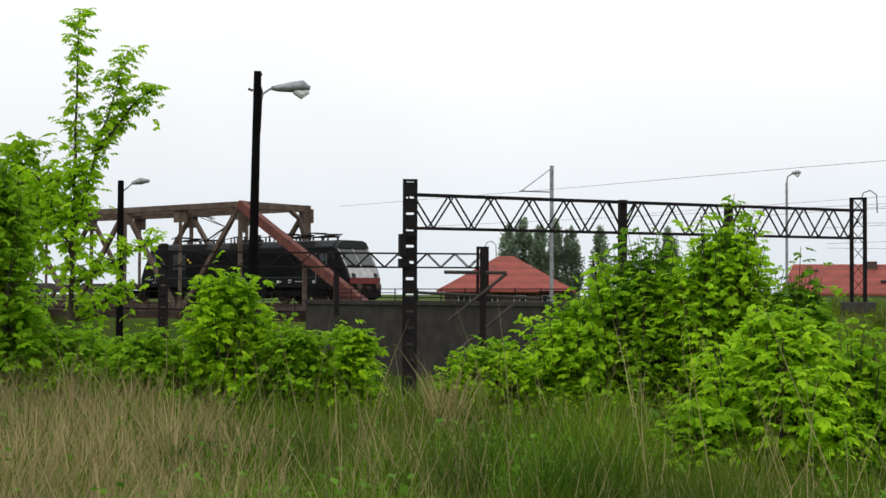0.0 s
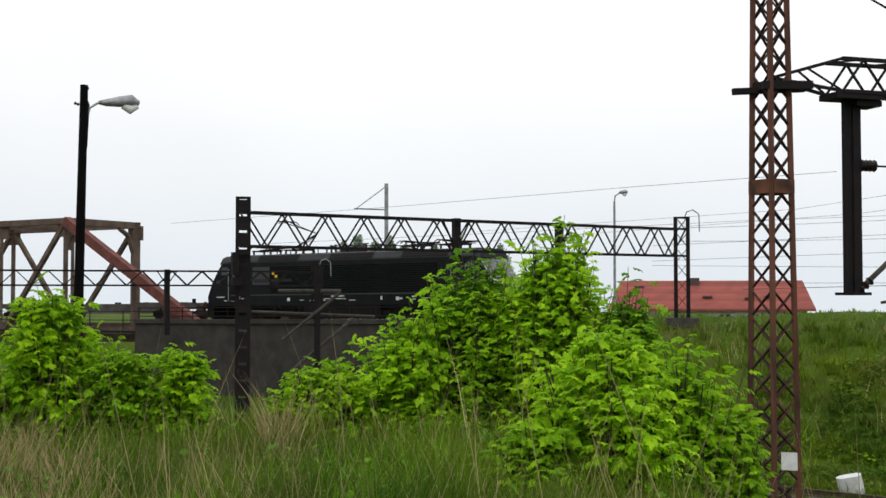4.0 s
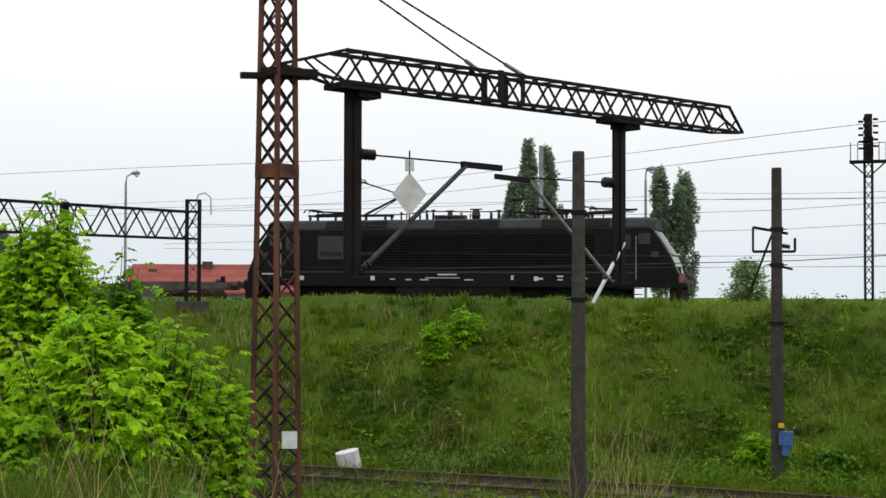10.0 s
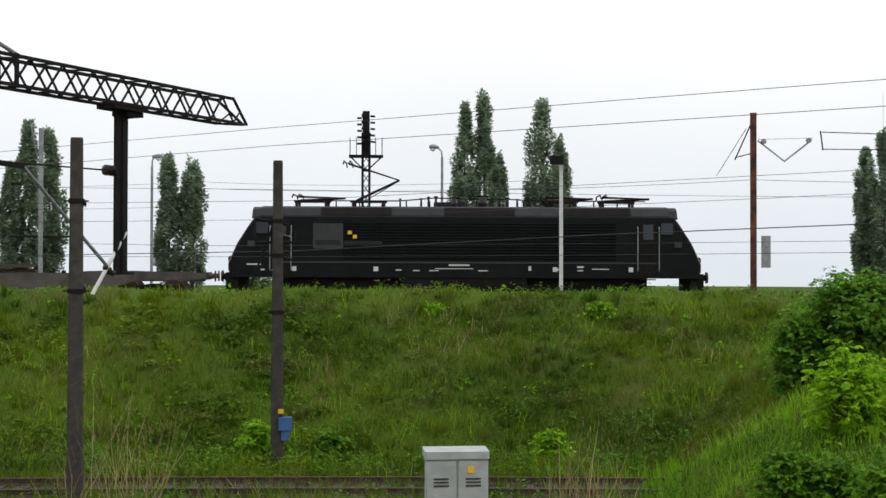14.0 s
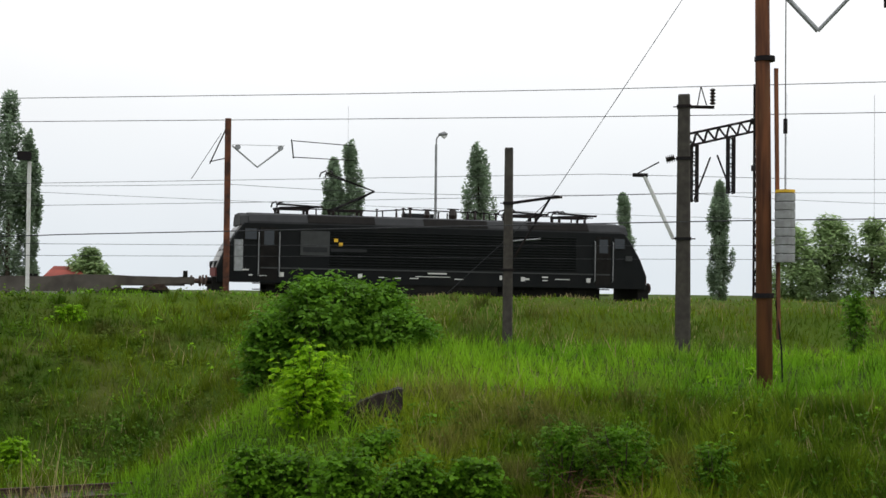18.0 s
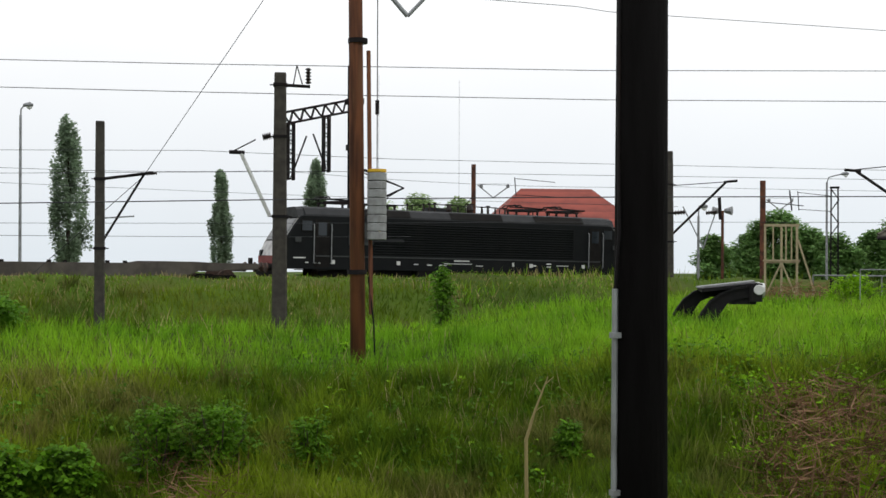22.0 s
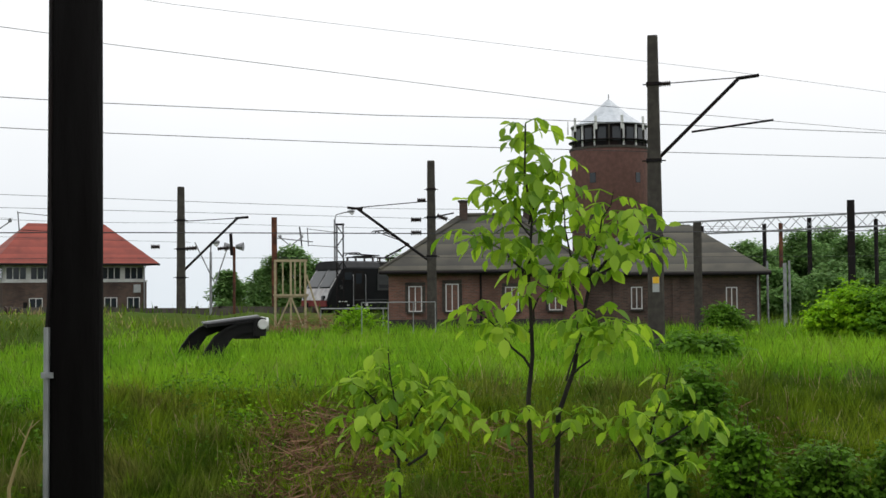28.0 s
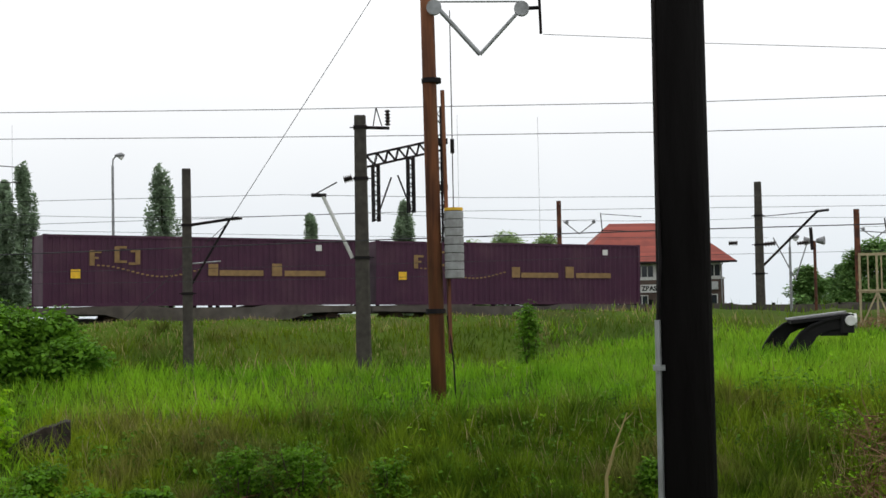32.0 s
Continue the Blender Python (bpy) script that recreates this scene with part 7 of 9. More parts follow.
part("chimney", Mesh().box((-2.4, 2.0, 1.6), (0.5, 0.5, 1.4)), BRICKDARK, hut)
part("door", Mesh().box((1.2, -0.03, -1.4), (0.9, 0.08, 2.0)), DARKSTEEL, hut)

x, y = at(-49.9, 78.0)
shed = thing("low_shed", "long low dark-roofed shed beyond the line", "shed", pose(x, y, 0, 0, 0, -49.9))
part("wall", Mesh().box((0.6, 2.0, -1.6), (7.0, 4.0, 2.9)), BRICKDARK, shed)
part("roof", Mesh().prism([(-3.4, -0.12), (4.4, -0.02), (4.4, 0.2), (-3.0, 0.08)], -0.5, 4.5), ROOFDARK, shed)
part("lean_to_roof", Mesh().prism([(-5.6, -0.62), (-3.2, -0.1), (-3.2, 0.06), (-5.6, -0.46)], 0.2, 4.2), ROOFDARK, shed)
part("lean_to_wall", Mesh().box((-4.2, 2.2, -1.8), (2.2, 3.6, 2.2)), BRICKDARK, shed)
ch = part("chimney", Mesh().box((-2.7, 2.0, 0.4), (0.4, 0.4, 0.9)), BRICKDARK, shed)
part("cap", Mesh().box((-2.7, 2.0, 0.9), (0.55, 0.55, 0.1)), CONCRETE, ch)

# buffer stop at the end of a track on the hump
x, y = at(-125.6, 35.0)
zb_ = ground_z(x, y)
stop = thing("buffer_stop", "sooty black buffer stop of bent rails with a pale top", "buffer stop", pose(x, y, zb_ - 0.08, 0, 0, -121))
for yy, dx in ((0.0, 0.0), (1.5, -0.62)):
    outl = [(-0.8 + dx, -0.35), (-0.74 + dx, 0.0), (-0.52 + dx, 0.43), (-0.29 + dx, 0.76), (0.0 + dx, 0.98), (0.35 + dx, 1.12), (1.05, 1.25), (1.05, 0.88), (0.5 + dx, 0.83), (0.2 + dx, 0.7), (0.0 + dx, 0.42), (-0.12 + dx, 0.0), (-0.14 + dx, -0.35)]
    bent = part("bent_leg", Mesh().prism(outl, yy - 0.11, yy + 0.11), BUFFERBLACK, stop)
    part("rail_flange", Mesh().prism([(u_, w_) for u_, w_ in outl[1:7]] + [(u_ + 0.03, w_ - 0.05) for u_, w_ in reversed(outl[1:7])], yy - 0.17, yy + 0.17), BUFFERBLACK, bent)
part("top_plate", Mesh().prism([(-0.55, 1.13), (1.03, 1.315), (1.03, 1.275), (-0.55, 1.09)], 0.75, 1.55), WEIGHT, stop, "grey top plate")
part("deck_plate", Mesh().prism([(-0.5, 1.1), (1.03, 1.27), (1.03, 1.2), (-0.5, 1.0)], -0.08, 1.58), BUFFERBLACK, stop)
part("buffer_beam", Mesh().box((0.95, 0.75, 1.0), (0.34, 2.0, 0.5), 0, 0.05), BUFFERBLACK, stop)
part("beam_end", Mesh().tube([(1.02, -0.31, 1.08), (1.02, -0.23, 1.08)], [0.13, 0.15], 12), WHITEPAINT, stop, "pale round beam end")
for yy in (0.2, 1.3):
    part("buffer_disc", Mesh().tube([(1.1, yy, 1.06), (1.22, yy, 1.06)], 0.2, 10), WHITEPAINT, stop)
part("tie", Mesh().box((0.62, 0.75, 0.82), (0.7, 1.6, 0.3)).box((-0.2, 0.7, 0.5), (0.15, 1.5, 0.15)), BUFFERBLACK, stop)

# loading platform frame of cream timbers
x, y = at(-128.5, 60.0)
zl = ground_z(x, y)
fr = thing("timber_stand", "cream timber access stand with a ladder beside the line", "stand", pose(x, y, zl, 0, 0, -128.5))
hh = up(1.35, 60) - zl
for px in (-0.75, 0.0, 0.7):
    for py in (0, 1.0):
        part("post", Mesh().box((px, py, hh / 2 - 0.1), (0.1, 0.1, hh + 0.2)), CREAM, fr)
for px in (-0.38, 0.2, 0.45):
    part("rail_post", Mesh().box((px, 0, hh * 0.76), (0.07, 0.07, hh * 0.48)), CREAM, fr)
for z in (hh * 0.5, hh):
    part("cross_rail", Mesh().box((0, 0, z), (1.6, 0.08, 0.1)).box((0, 1.0, z), (1.6, 0.08, 0.1)), CREAM, fr)
part("deck", Mesh().box((0, 0.5, hh * 0.52), (1.7, 1.2, 0.08)), CREAM, fr)
part("brace", Mesh().bar((0, -0.05, hh * 0.5), (-0.8, -0.05, 0), 0.08).bar((0, -0.05, hh * 0.5), (0.7, -0.05, 0), 0.08), CREAM, fr)
lad = part("ladder", Mesh().bar((0.75, 0, hh * 0.8), (1.6, 0, 0), 0.08).bar((0.75, 0.5, hh * 0.8), (1.6, 0.5, 0), 0.08), CREAM, fr)
for i in range(7):
    u = (i + 0.5) / 7
    part("rung", Mesh().box((0.75 + 0.85 * u, 0.25, hh * 0.8 * (1 - u)), (0.06, 0.55, 0.05)), CREAM, lad)

# loudspeaker post and red-white post near the stand
x, y = at(-125.95, 62.0)
zz = ground_z(x, y)
sp = thing("loudspeaker_post", "rusty post with twin loudspeakers", "post", pose(x, y, zz, 0, 0, -126))
hh = up(2.0, 62) - zz
part("post", Mesh().tube([(0, 0, -0.2), (0, 0, hh)], 0.07, 8), RUST, sp)
part("loudspeaker", Mesh().tube([(-0.1, 0, hh), (-0.45, -0.1, hh)], [0.1, 0.22], 10), GREYSTEEL, sp)
part("loudspeaker", Mesh().tube([(0.1, 0, hh), (0.45, -0.1, hh)], [0.1, 0.22], 10), GREYSTEEL, sp)

# bare earth cut where the hump ends, its soil coloured dark for recess shade
def earth_cut():
    rng = np.random.default_rng(7)
    me, n, m = Mesh(), 14, 7
    for j in range(m):
        for i in range(n):
            u, w = i / (n - 1), j / (m - 1)
            lip = 0.16 * math.sin(w * math.pi * 0.5) ** 4
            me.v.append((-0.6 + 1.3 * u, 0.34 * (1 - w) - lip + rng.normal(0, 0.035), -0.35 + 1.1 * w * (1 - 0.55 * u ** 2) + rng.normal(0, 0.03)))
    me.f = [(j * n + i, j * n + i + 1, (j + 1) * n + i + 1, (j + 1) * n + i) for j in range(m - 1) for i in range(n - 1)]
    k = len(me.v)
    me.v += [(p_[0], p_[1] - 0.55, p_[2]) for p_ in list(me.v)]
    me.f += [tuple(k + a_ for a_ in reversed(f_)) for f_ in list(me.f)]
    edge = [i for i in range(n)] + [j * n + n - 1 for j in range(1, m)] + [(m - 1) * n + i for i in range(n - 2, -1, -1)] + [j * n for j in range(m - 2, 0, -1)]
    me.f += [(edge[i], edge[(i + 1) % len(edge)], k + edge[(i + 1) % len(edge)], k + edge[i]) for i in range(len(edge))]
    return me


x, y = at(-91.8, 25.6)
solid("earth_cut", earth_cut(), SOIL, "bare earth cut under a grassy lip, darkened for shade", "earth bank", pose(x, y, ground_z(x, y) - 0.1, 0, 0, 88), kind="structure")


# ---- plants ----
def scatter(name, tv, tf, pos, fx, fy, fz, size, material, parent=None, label="", category="", kind="", smooth=False):
    """Many small copies of a template joined in one mesh: tv (k, 3), faces tf (all of one length), frames fx, fy, fz (n, 3)."""
    tv, tf = np.asarray(tv, float), np.asarray(tf, int)
    size = np.asarray(size, float)
    if size.ndim == 1:
        size = np.stack([size] * 3, 1)
    n, k = len(pos), len(tv)
    v = pos[:, None] + fx[:, None] * (tv[None, :, :1] * size[:, None, :1]) + fy[:, None] * (tv[None, :, 1:2] * size[:, None, 1:2]) + fz[:, None] * (tv[None, :, 2:] * size[:, None, 2:])
    f = (np.arange(n)[:, None, None] * k + tf[None]).reshape(-1, tf.shape[1])
    me = bpy.data.meshes.new(name)
    me.vertices.add(n * k)
    me.vertices.foreach_set("co", v.reshape(-1).astype(np.float32))
    me.loops.add(f.size)
    me.loops.foreach_set("vertex_index", f.reshape(-1).astype(np.int32))
    me.polygons.add(len(f))
    me.polygons.foreach_set("loop_start", np.arange(0, f.size, tf.shape[1], dtype=np.int32))
    me.update(calc_edges=True)
    me.validate()
    me.materials.append(material)
    ob = new(name, me)
    if parent:
        ob.parent = parent
        return tagged(ob, label, kind=kind)
    return tagged(ob, label, category, kind=kind)


def frames(rng, n, droop=0.4, out=None, outness=0.5):
    """Random leaf frames: fy along the leaf, fz its normal."""
    a = rng.uniform(0, 2 * np.pi, n)
    fy = np.stack([np.cos(a), np.sin(a), rng.normal(-droop, 0.35, n)], 1)
    if out is not None:
        fy += out * outness
    fy /= np.linalg.norm(fy, axis=1)[:, None]
    upv = np.stack([rng.normal(0, 0.35, n), rng.normal(0, 0.35, n), np.ones(n)], 1)
    fx = np.cross(fy, upv)
    fx /= np.linalg.norm(fx, axis=1)[:, None] + 1e-9
    return fx, fy, np.cross(fx, fy)


SMALL_V = [(0, 0, 0), (0.35, 0.45, 0.04), (0, 1.0, -0.05), (-0.35, 0.45, 0.04)]
SMALL_F = [(0, 1, 2, 3)]


def compound(pairs=((0.42, 0.40), (0.70, 0.42)), end=0.55, width=0.17, droop=0.5):
    """A feathered leaf: pairs of pointed leaflets along a stalk and one at its end."""
    v, f = [], []
    for at_y, ln, sx in [(y_, l_, k) for y_, l_ in pairs for k in (-1, 1)] + [(0.78, end, 0)]:
        d = Vector((sx * 0.8, 0.55 if sx else 1.0, -droop)).normalized() * ln
        n_ = Vector((d.y, -d.x, 0)).normalized() * width
        o = Vector((0, at_y, 0.06 * math.sin(at_y * 3)))
        k = len(v)
        v += [tuple(o), tuple(o + d * 0.45 + n_ + Vector((0, 0, 0.04))), tuple(o + d), tuple(o + d * 0.45 - n_ + Vector((0, 0, 0.04)))]
        f.append((k, k + 1, k + 2, k + 3))
    return v, f


FEATHER = compound()
BROAD = compound(((0.4, 0.5),), 0.6, 0.24, 0.35)


def twig_leaves(rng, tips, dirs, length, per, spread_up=0.35):
    """Places and outward directions of the leaves along twigs that end in tips."""
    n = len(tips)
    u = np.tile(np.linspace(0.0, 1.0, per), n) + rng.normal(0, 0.05, n * per)
    ln = np.repeat(length, per)
    d = np.repeat(dirs, per, 0)
    p = np.repeat(tips, per, 0) - d * (ln * (1 - u))[:, None]
    a = np.tile(np.arange(per) * 2.4, n) + np.repeat(rng.uniform(0, 6.28, n), per)
    out = np.stack([np.cos(a), np.sin(a), rng.normal(-0.38, 0.3, n * per)], 1) + d * spread_up + rng.normal(0, 0.2, (n * per, 3))
    return p, out / np.linalg.norm(out, axis=1)[:, None]


def leaf_frames(rng, fy):
    upv = np.stack([rng.normal(0, 0.45, len(fy)), rng.normal(0, 0.45, len(fy)), np.ones(len(fy))], 1)
    fx = np.cross(fy, upv)
    fx /= np.linalg.norm(fx, axis=1)[:, None] + 1e-9
    return fx, fy, np.cross(fx, fy)


def shrub(x, y, spread, h, leaf, leaf_size, label, seed, template=None, name="bush", category="bush", dense=1.0, sprigs=0.07, peak=0.15, belly=0.4, old=None):
    """A leafy bush: stems, twigs ending all over an uneven egg, feathered leaves along every twig, sprigs above. old: a
    darker leaf for the inside, shade put into its colour.
    """
    rng = np.random.default_rng(seed)
    z0 = ground_z(x, y)
    root = thing(name, label, category, pose(x, y, z0 - 0.05))
    w, dp = spread
    n = int(min(max(dense * 34 * 2 * math.pi * w * h * (0.2 / leaf_size) ** 2, 90), 1750))
    u = rng.uniform(0.02, 1.0, n) ** 0.95
    a = rng.uniform(0, 2 * np.pi, n)
    lump = 1 + 0.16 * np.sin(3 * a + 5 * u + seed) + 0.12 * np.sin(5 * a - 9 * u + seed * 1.7) + rng.normal(0, 0.06, n)
    prof = np.interp(u, [0, 0.12, belly, 0.7, 0.88, 1.0], [0.85, 0.98, 1.0, 0.88, 0.62, peak]) * lump
    k = 1 - 0.6 * rng.uniform(0, 1, n) ** 1.8
    tips = np.stack([np.cos(a) * w * prof * k, np.sin(a) * dp * prof * k, u * h], 1)
    dirs = np.stack([np.cos(a) * 0.8, np.sin(a) * 0.8, 0.35 + 1.2 * u ** 2], 1)
    length = rng.uniform(0.3, 0.55, n) * min(1.0, h / 1.8)
    high = (rng.uniform(0, 1, n) < sprigs) & (u > 0.45)
    dirs[high] = np.stack([np.cos(a[high]) * 0.25, np.sin(a[high]) * 0.25, np.ones(high.sum())], 1)
    tips[high] += np.stack([np.zeros(high.sum()), np.zeros(high.sum()), rng.uniform(0.15, 0.5, high.sum()) * min(1.0, h / 2.2)], 1)
    dirs /= np.linalg.norm(dirs, axis=1)[:, None]
    wood = Mesh()
    for i in range(min(n // 6, 60)):
        t = Vector(tips[i * (n // min(n // 6, 60))])
        r = Vector((t.x * 0.2, t.y * 0.2, 0))
        m = r.lerp(t, 0.55) + Vector((0, 0, 0.12 * h * (1 - t.z / h)))
        wood.tube([r, m, t], [0.022, 0.013, 0.005], 5)
    for i in np.where(high)[0]:
        t, d = Vector(tips[i]), Vector(dirs[i])
        wood.tube([t - d * (length[i] + 0.5), t], [0.007, 0.003], 4)
    part("woody_stem", wood, BARK, root)
    pos, out = twig_leaves(rng, tips, dirs, length, 7)
    keep = pos[:, 2] > 0.03
    pos, out = pos[keep], out[keep]
    fx, fy, fz = leaf_frames(rng, out)
    tv, tf = template or FEATHER
    size = rng.uniform(0.65, 1.3, len(pos)) * leaf_size
    # Leaves deep inside take a darker copy: the crown's shade as colour.
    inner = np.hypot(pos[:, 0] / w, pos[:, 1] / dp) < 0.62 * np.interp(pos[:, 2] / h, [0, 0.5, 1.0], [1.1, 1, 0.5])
    # young: the outer leaves, picked by place in the crown, not by age.
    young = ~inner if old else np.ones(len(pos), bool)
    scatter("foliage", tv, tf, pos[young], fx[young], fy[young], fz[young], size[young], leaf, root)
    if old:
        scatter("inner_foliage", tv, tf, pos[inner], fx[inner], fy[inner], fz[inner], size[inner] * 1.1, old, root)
    return root


def bush_at(az, d, half_deg, el_top, *args, depth=1.0, **kw):
    x, y = at(az, d)
    w = d * math.tan(radians(half_deg))
    return shrub(x, y, (w, w * depth), up(el_top, d) - ground_z(x, y), *args, **kw)


YG = "fresh yellow-green maple bush with drooping feathered leaves"
# A middle-green inside imitates the inner shade of these bushes.
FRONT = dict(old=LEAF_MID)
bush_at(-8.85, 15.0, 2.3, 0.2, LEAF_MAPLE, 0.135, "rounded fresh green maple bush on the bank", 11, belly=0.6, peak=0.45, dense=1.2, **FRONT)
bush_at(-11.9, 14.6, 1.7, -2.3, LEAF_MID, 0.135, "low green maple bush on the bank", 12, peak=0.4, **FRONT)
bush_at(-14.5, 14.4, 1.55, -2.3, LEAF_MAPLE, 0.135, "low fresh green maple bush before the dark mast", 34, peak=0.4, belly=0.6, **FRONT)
bush_at(-5.2, 15.2, 2.0, -2.6, LEAF_MID, 0.135, "low leafy maple bush on the bank", 35, **FRONT)
bush_at(-1.8, 16.4, 3.4, -2.4, LEAF_MID, 0.16, "green maple bush at the bank's edge", 19)
bush_at(1.2, 16.0, 2.0, 4.4, LEAF_MID, 0.16, "tall young green maple bush at the bank's edge", 20, sprigs=0.15)
bush_at(-20.8, 14.6, 2.4, -3.1, LEAF_MAPLE, 0.135, YG, 13, peak=0.4, sprigs=0.1, **FRONT)
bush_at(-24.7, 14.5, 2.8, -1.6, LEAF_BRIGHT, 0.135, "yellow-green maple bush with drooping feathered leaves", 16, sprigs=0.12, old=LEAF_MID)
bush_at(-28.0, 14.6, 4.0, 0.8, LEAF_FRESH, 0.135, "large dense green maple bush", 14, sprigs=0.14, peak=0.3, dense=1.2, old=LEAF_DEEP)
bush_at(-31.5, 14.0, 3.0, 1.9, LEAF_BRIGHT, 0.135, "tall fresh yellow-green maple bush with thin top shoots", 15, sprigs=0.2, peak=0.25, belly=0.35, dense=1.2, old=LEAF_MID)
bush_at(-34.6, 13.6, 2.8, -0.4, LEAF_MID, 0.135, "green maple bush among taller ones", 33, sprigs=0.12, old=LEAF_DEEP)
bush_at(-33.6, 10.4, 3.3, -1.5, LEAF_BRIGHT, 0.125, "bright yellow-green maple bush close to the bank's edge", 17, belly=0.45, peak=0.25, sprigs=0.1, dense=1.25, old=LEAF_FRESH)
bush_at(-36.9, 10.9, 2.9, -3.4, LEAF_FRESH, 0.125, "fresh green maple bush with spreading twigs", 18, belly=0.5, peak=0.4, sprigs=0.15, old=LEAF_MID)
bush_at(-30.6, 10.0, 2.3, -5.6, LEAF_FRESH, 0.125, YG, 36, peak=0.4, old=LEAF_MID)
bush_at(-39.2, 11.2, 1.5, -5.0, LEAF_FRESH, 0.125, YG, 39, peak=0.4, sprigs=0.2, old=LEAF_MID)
bush_at(-89.6, 33.0, 3.3, -0.1, LEAF_DARK, 0.24, "dense dark green bush on the hump", 21, template=BROAD, peak=0.35)
bush_at(-93.0, 32.0, 1.8, -1.6, LEAF_DARK, 0.24, "low dark green bush on the hump", 42, template=BROAD, peak=0.5)
bush_at(-86.9, 32.0, 1.3, -2.0, LEAF_DARK, 0.24, "low dark green bush on the hump", 43, template=BROAD, peak=0.5)
bush_at(-91.7, 33.5, 2.3, -0.4, LEAF_DARK, 0.24, "dark green bush on the hump", 37, template=BROAD, peak=0.35)
bush_at(-88.9, 26.0, 1.75, -3.5, LEAF_FRESH, 0.2, "fresh yellow-green bush at the hump's end", 22, peak=0.15, belly=0.3, sprigs=0.22, dense=0.8, old=LEAF_MID)
# Extra growth in dark leaf tones stands in for the hollow's shade.
for i, (az, d, hd, el) in enumerate(((-90.6, 21.5, 1.9, -7.9), (-93.6, 22.0, 1.8, -8.0), (-88.2, 22.5, 1.6, -7.9), (-96.6, 22.2, 1.5, -8.0), (-92.0, 24.0, 1.1, -6.7), (-86.2, 22.5, 1.5, -7.6))):
    bush_at(az, d, hd, el - 0.3, LEAF_DEEP, 0.17, "rank dark growth below the hump's end", 140 + i, template=BROAD, peak=0.45, dense=0.9, old=WEED)
for i, (az, d, hd, el) in enumerate(((-100.6, 22.4, 1.6, -6.5), (-103.4, 22.2, 1.9, -6.6), (-107.4, 21.8, 1.2, -7.3), (-119.0, 21.6, 0.7, -7.5))):
    bush_at(az, d, hd, el, WEED, 0.11, "low greyish bramble on the hump's face", 150 + i, template=BROAD, peak=0.5, dense=0.35, old=LEAF_DEEP)
bush_at(-147.0, 31.0, 2.2, -2.0, LEAF_DARK, 0.24, "dark leafy bush at the foot of the tall pole", 23, template=BROAD, peak=0.4)
bush_at(-157.2, 44.0, 3.0, 0.5, LEAF_DARK, 0.24, "dark green bush at the edge of the wood", 40, template=BROAD, old=WEED)
bush_at(-154.3, 45.0, 2.2, 0.05, LEAF_MID, 0.24, "rounded green bush at the edge of the wood", 24, template=BROAD, peak=0.5, dense=1.2, old=LEAF_DEEP)
bush_at(-152.6, 44.0, 1.1, -0.8, LEAF_FRESH, 0.24, "low fresh green bush at the edge of the wood", 44, template=BROAD, peak=0.5, old=LEAF_MID)
bush_at(-149.0, 22.0, 1.7, -6.2, LEAF_DEEP, 0.18, "rank dark growth on the slope", 45, template=BROAD, peak=0.45, old=WEED)
bush_at(-152.4, 22.6, 2.1, -6.8, WEED, 0.18, "rank dark growth on the slope", 46, template=BROAD, peak=0.45)
bush_at(-155.6, 22.6, 2.0, -6.7, WEED, 0.18, "rank dark growth on the slope", 47, template=BROAD, peak=0.45)
bush_at(-145.6, 22.0, 1.0, -6.3, WEED, 0.18, "rank dark growth on the slope", 48, template=BROAD, peak=0.45)
for a_ in (-150.15, -151.1):
    x, y = at(a_, 66.0)
    solid("marker_post", Mesh().tube([(0, 0, -0.2), (0, 0, up(1.1, 66) - ground_z(x, y))], 0.06, 8), GREYSTEEL, "slim pale grey post by the track", "post", pose(x, y, ground_z(x, y)))
bush_at(-148.2, 50.0, 1.0, -0.7, LEAF_DARK, 0.26, "dark bush before the brick house", 25, template=BROAD)
bush_at(-147.0, 24.5, 1.5, -3.6, LEAF_DARK, 0.2, "green shrub on the slope behind the sapling", 38, template=BROAD, peak=0.4)
for i, (az, d, hd, el, leaf, lab) in enumerate(((-49.6, 42.5, .8, -1.5, LEAF_MID, "small bush on the embankment slope"), (-48.2, 41.5, .6, -2.1, LEAF_MID, "small bush on the embankment slope"), (-70.6, 43.0, .5, -1.7, LEAF_MID, "pale green shrub on the embankment slope"), (-70.9, 41.0, .4, -3.0, LEAF_MID, "pale green shrub on the embankment slope"), (-78.3, 43.0, .45, -1.6, LEAF_MID, "pale green shrub on the embankment slope"), (-113.5, 46.0, .6, -.7, LEAF_DARK, "small green shrub on the hump"), (-131.5, 52.0, 1.2, -.9, LEAF_MID, "weedy scrub by the brick house"), (-62.6, 33.5, .8, -7.0, LEAF_MID, "low green shrub at the slope's foot"), (-66.0, 34.0, .7, -7.5, LEAF_DARK, "low dark shrub at the slope's foot"), (-76.0, 33.0, .7, -7.5, LEAF_MID, "yellow-green weeds at the slope's foot"))):
    bush_at(az, d, hd, el, leaf, 0.22, lab, 120 + i, template=BROAD, peak=0.3, dense=0.4, sprigs=0.3)


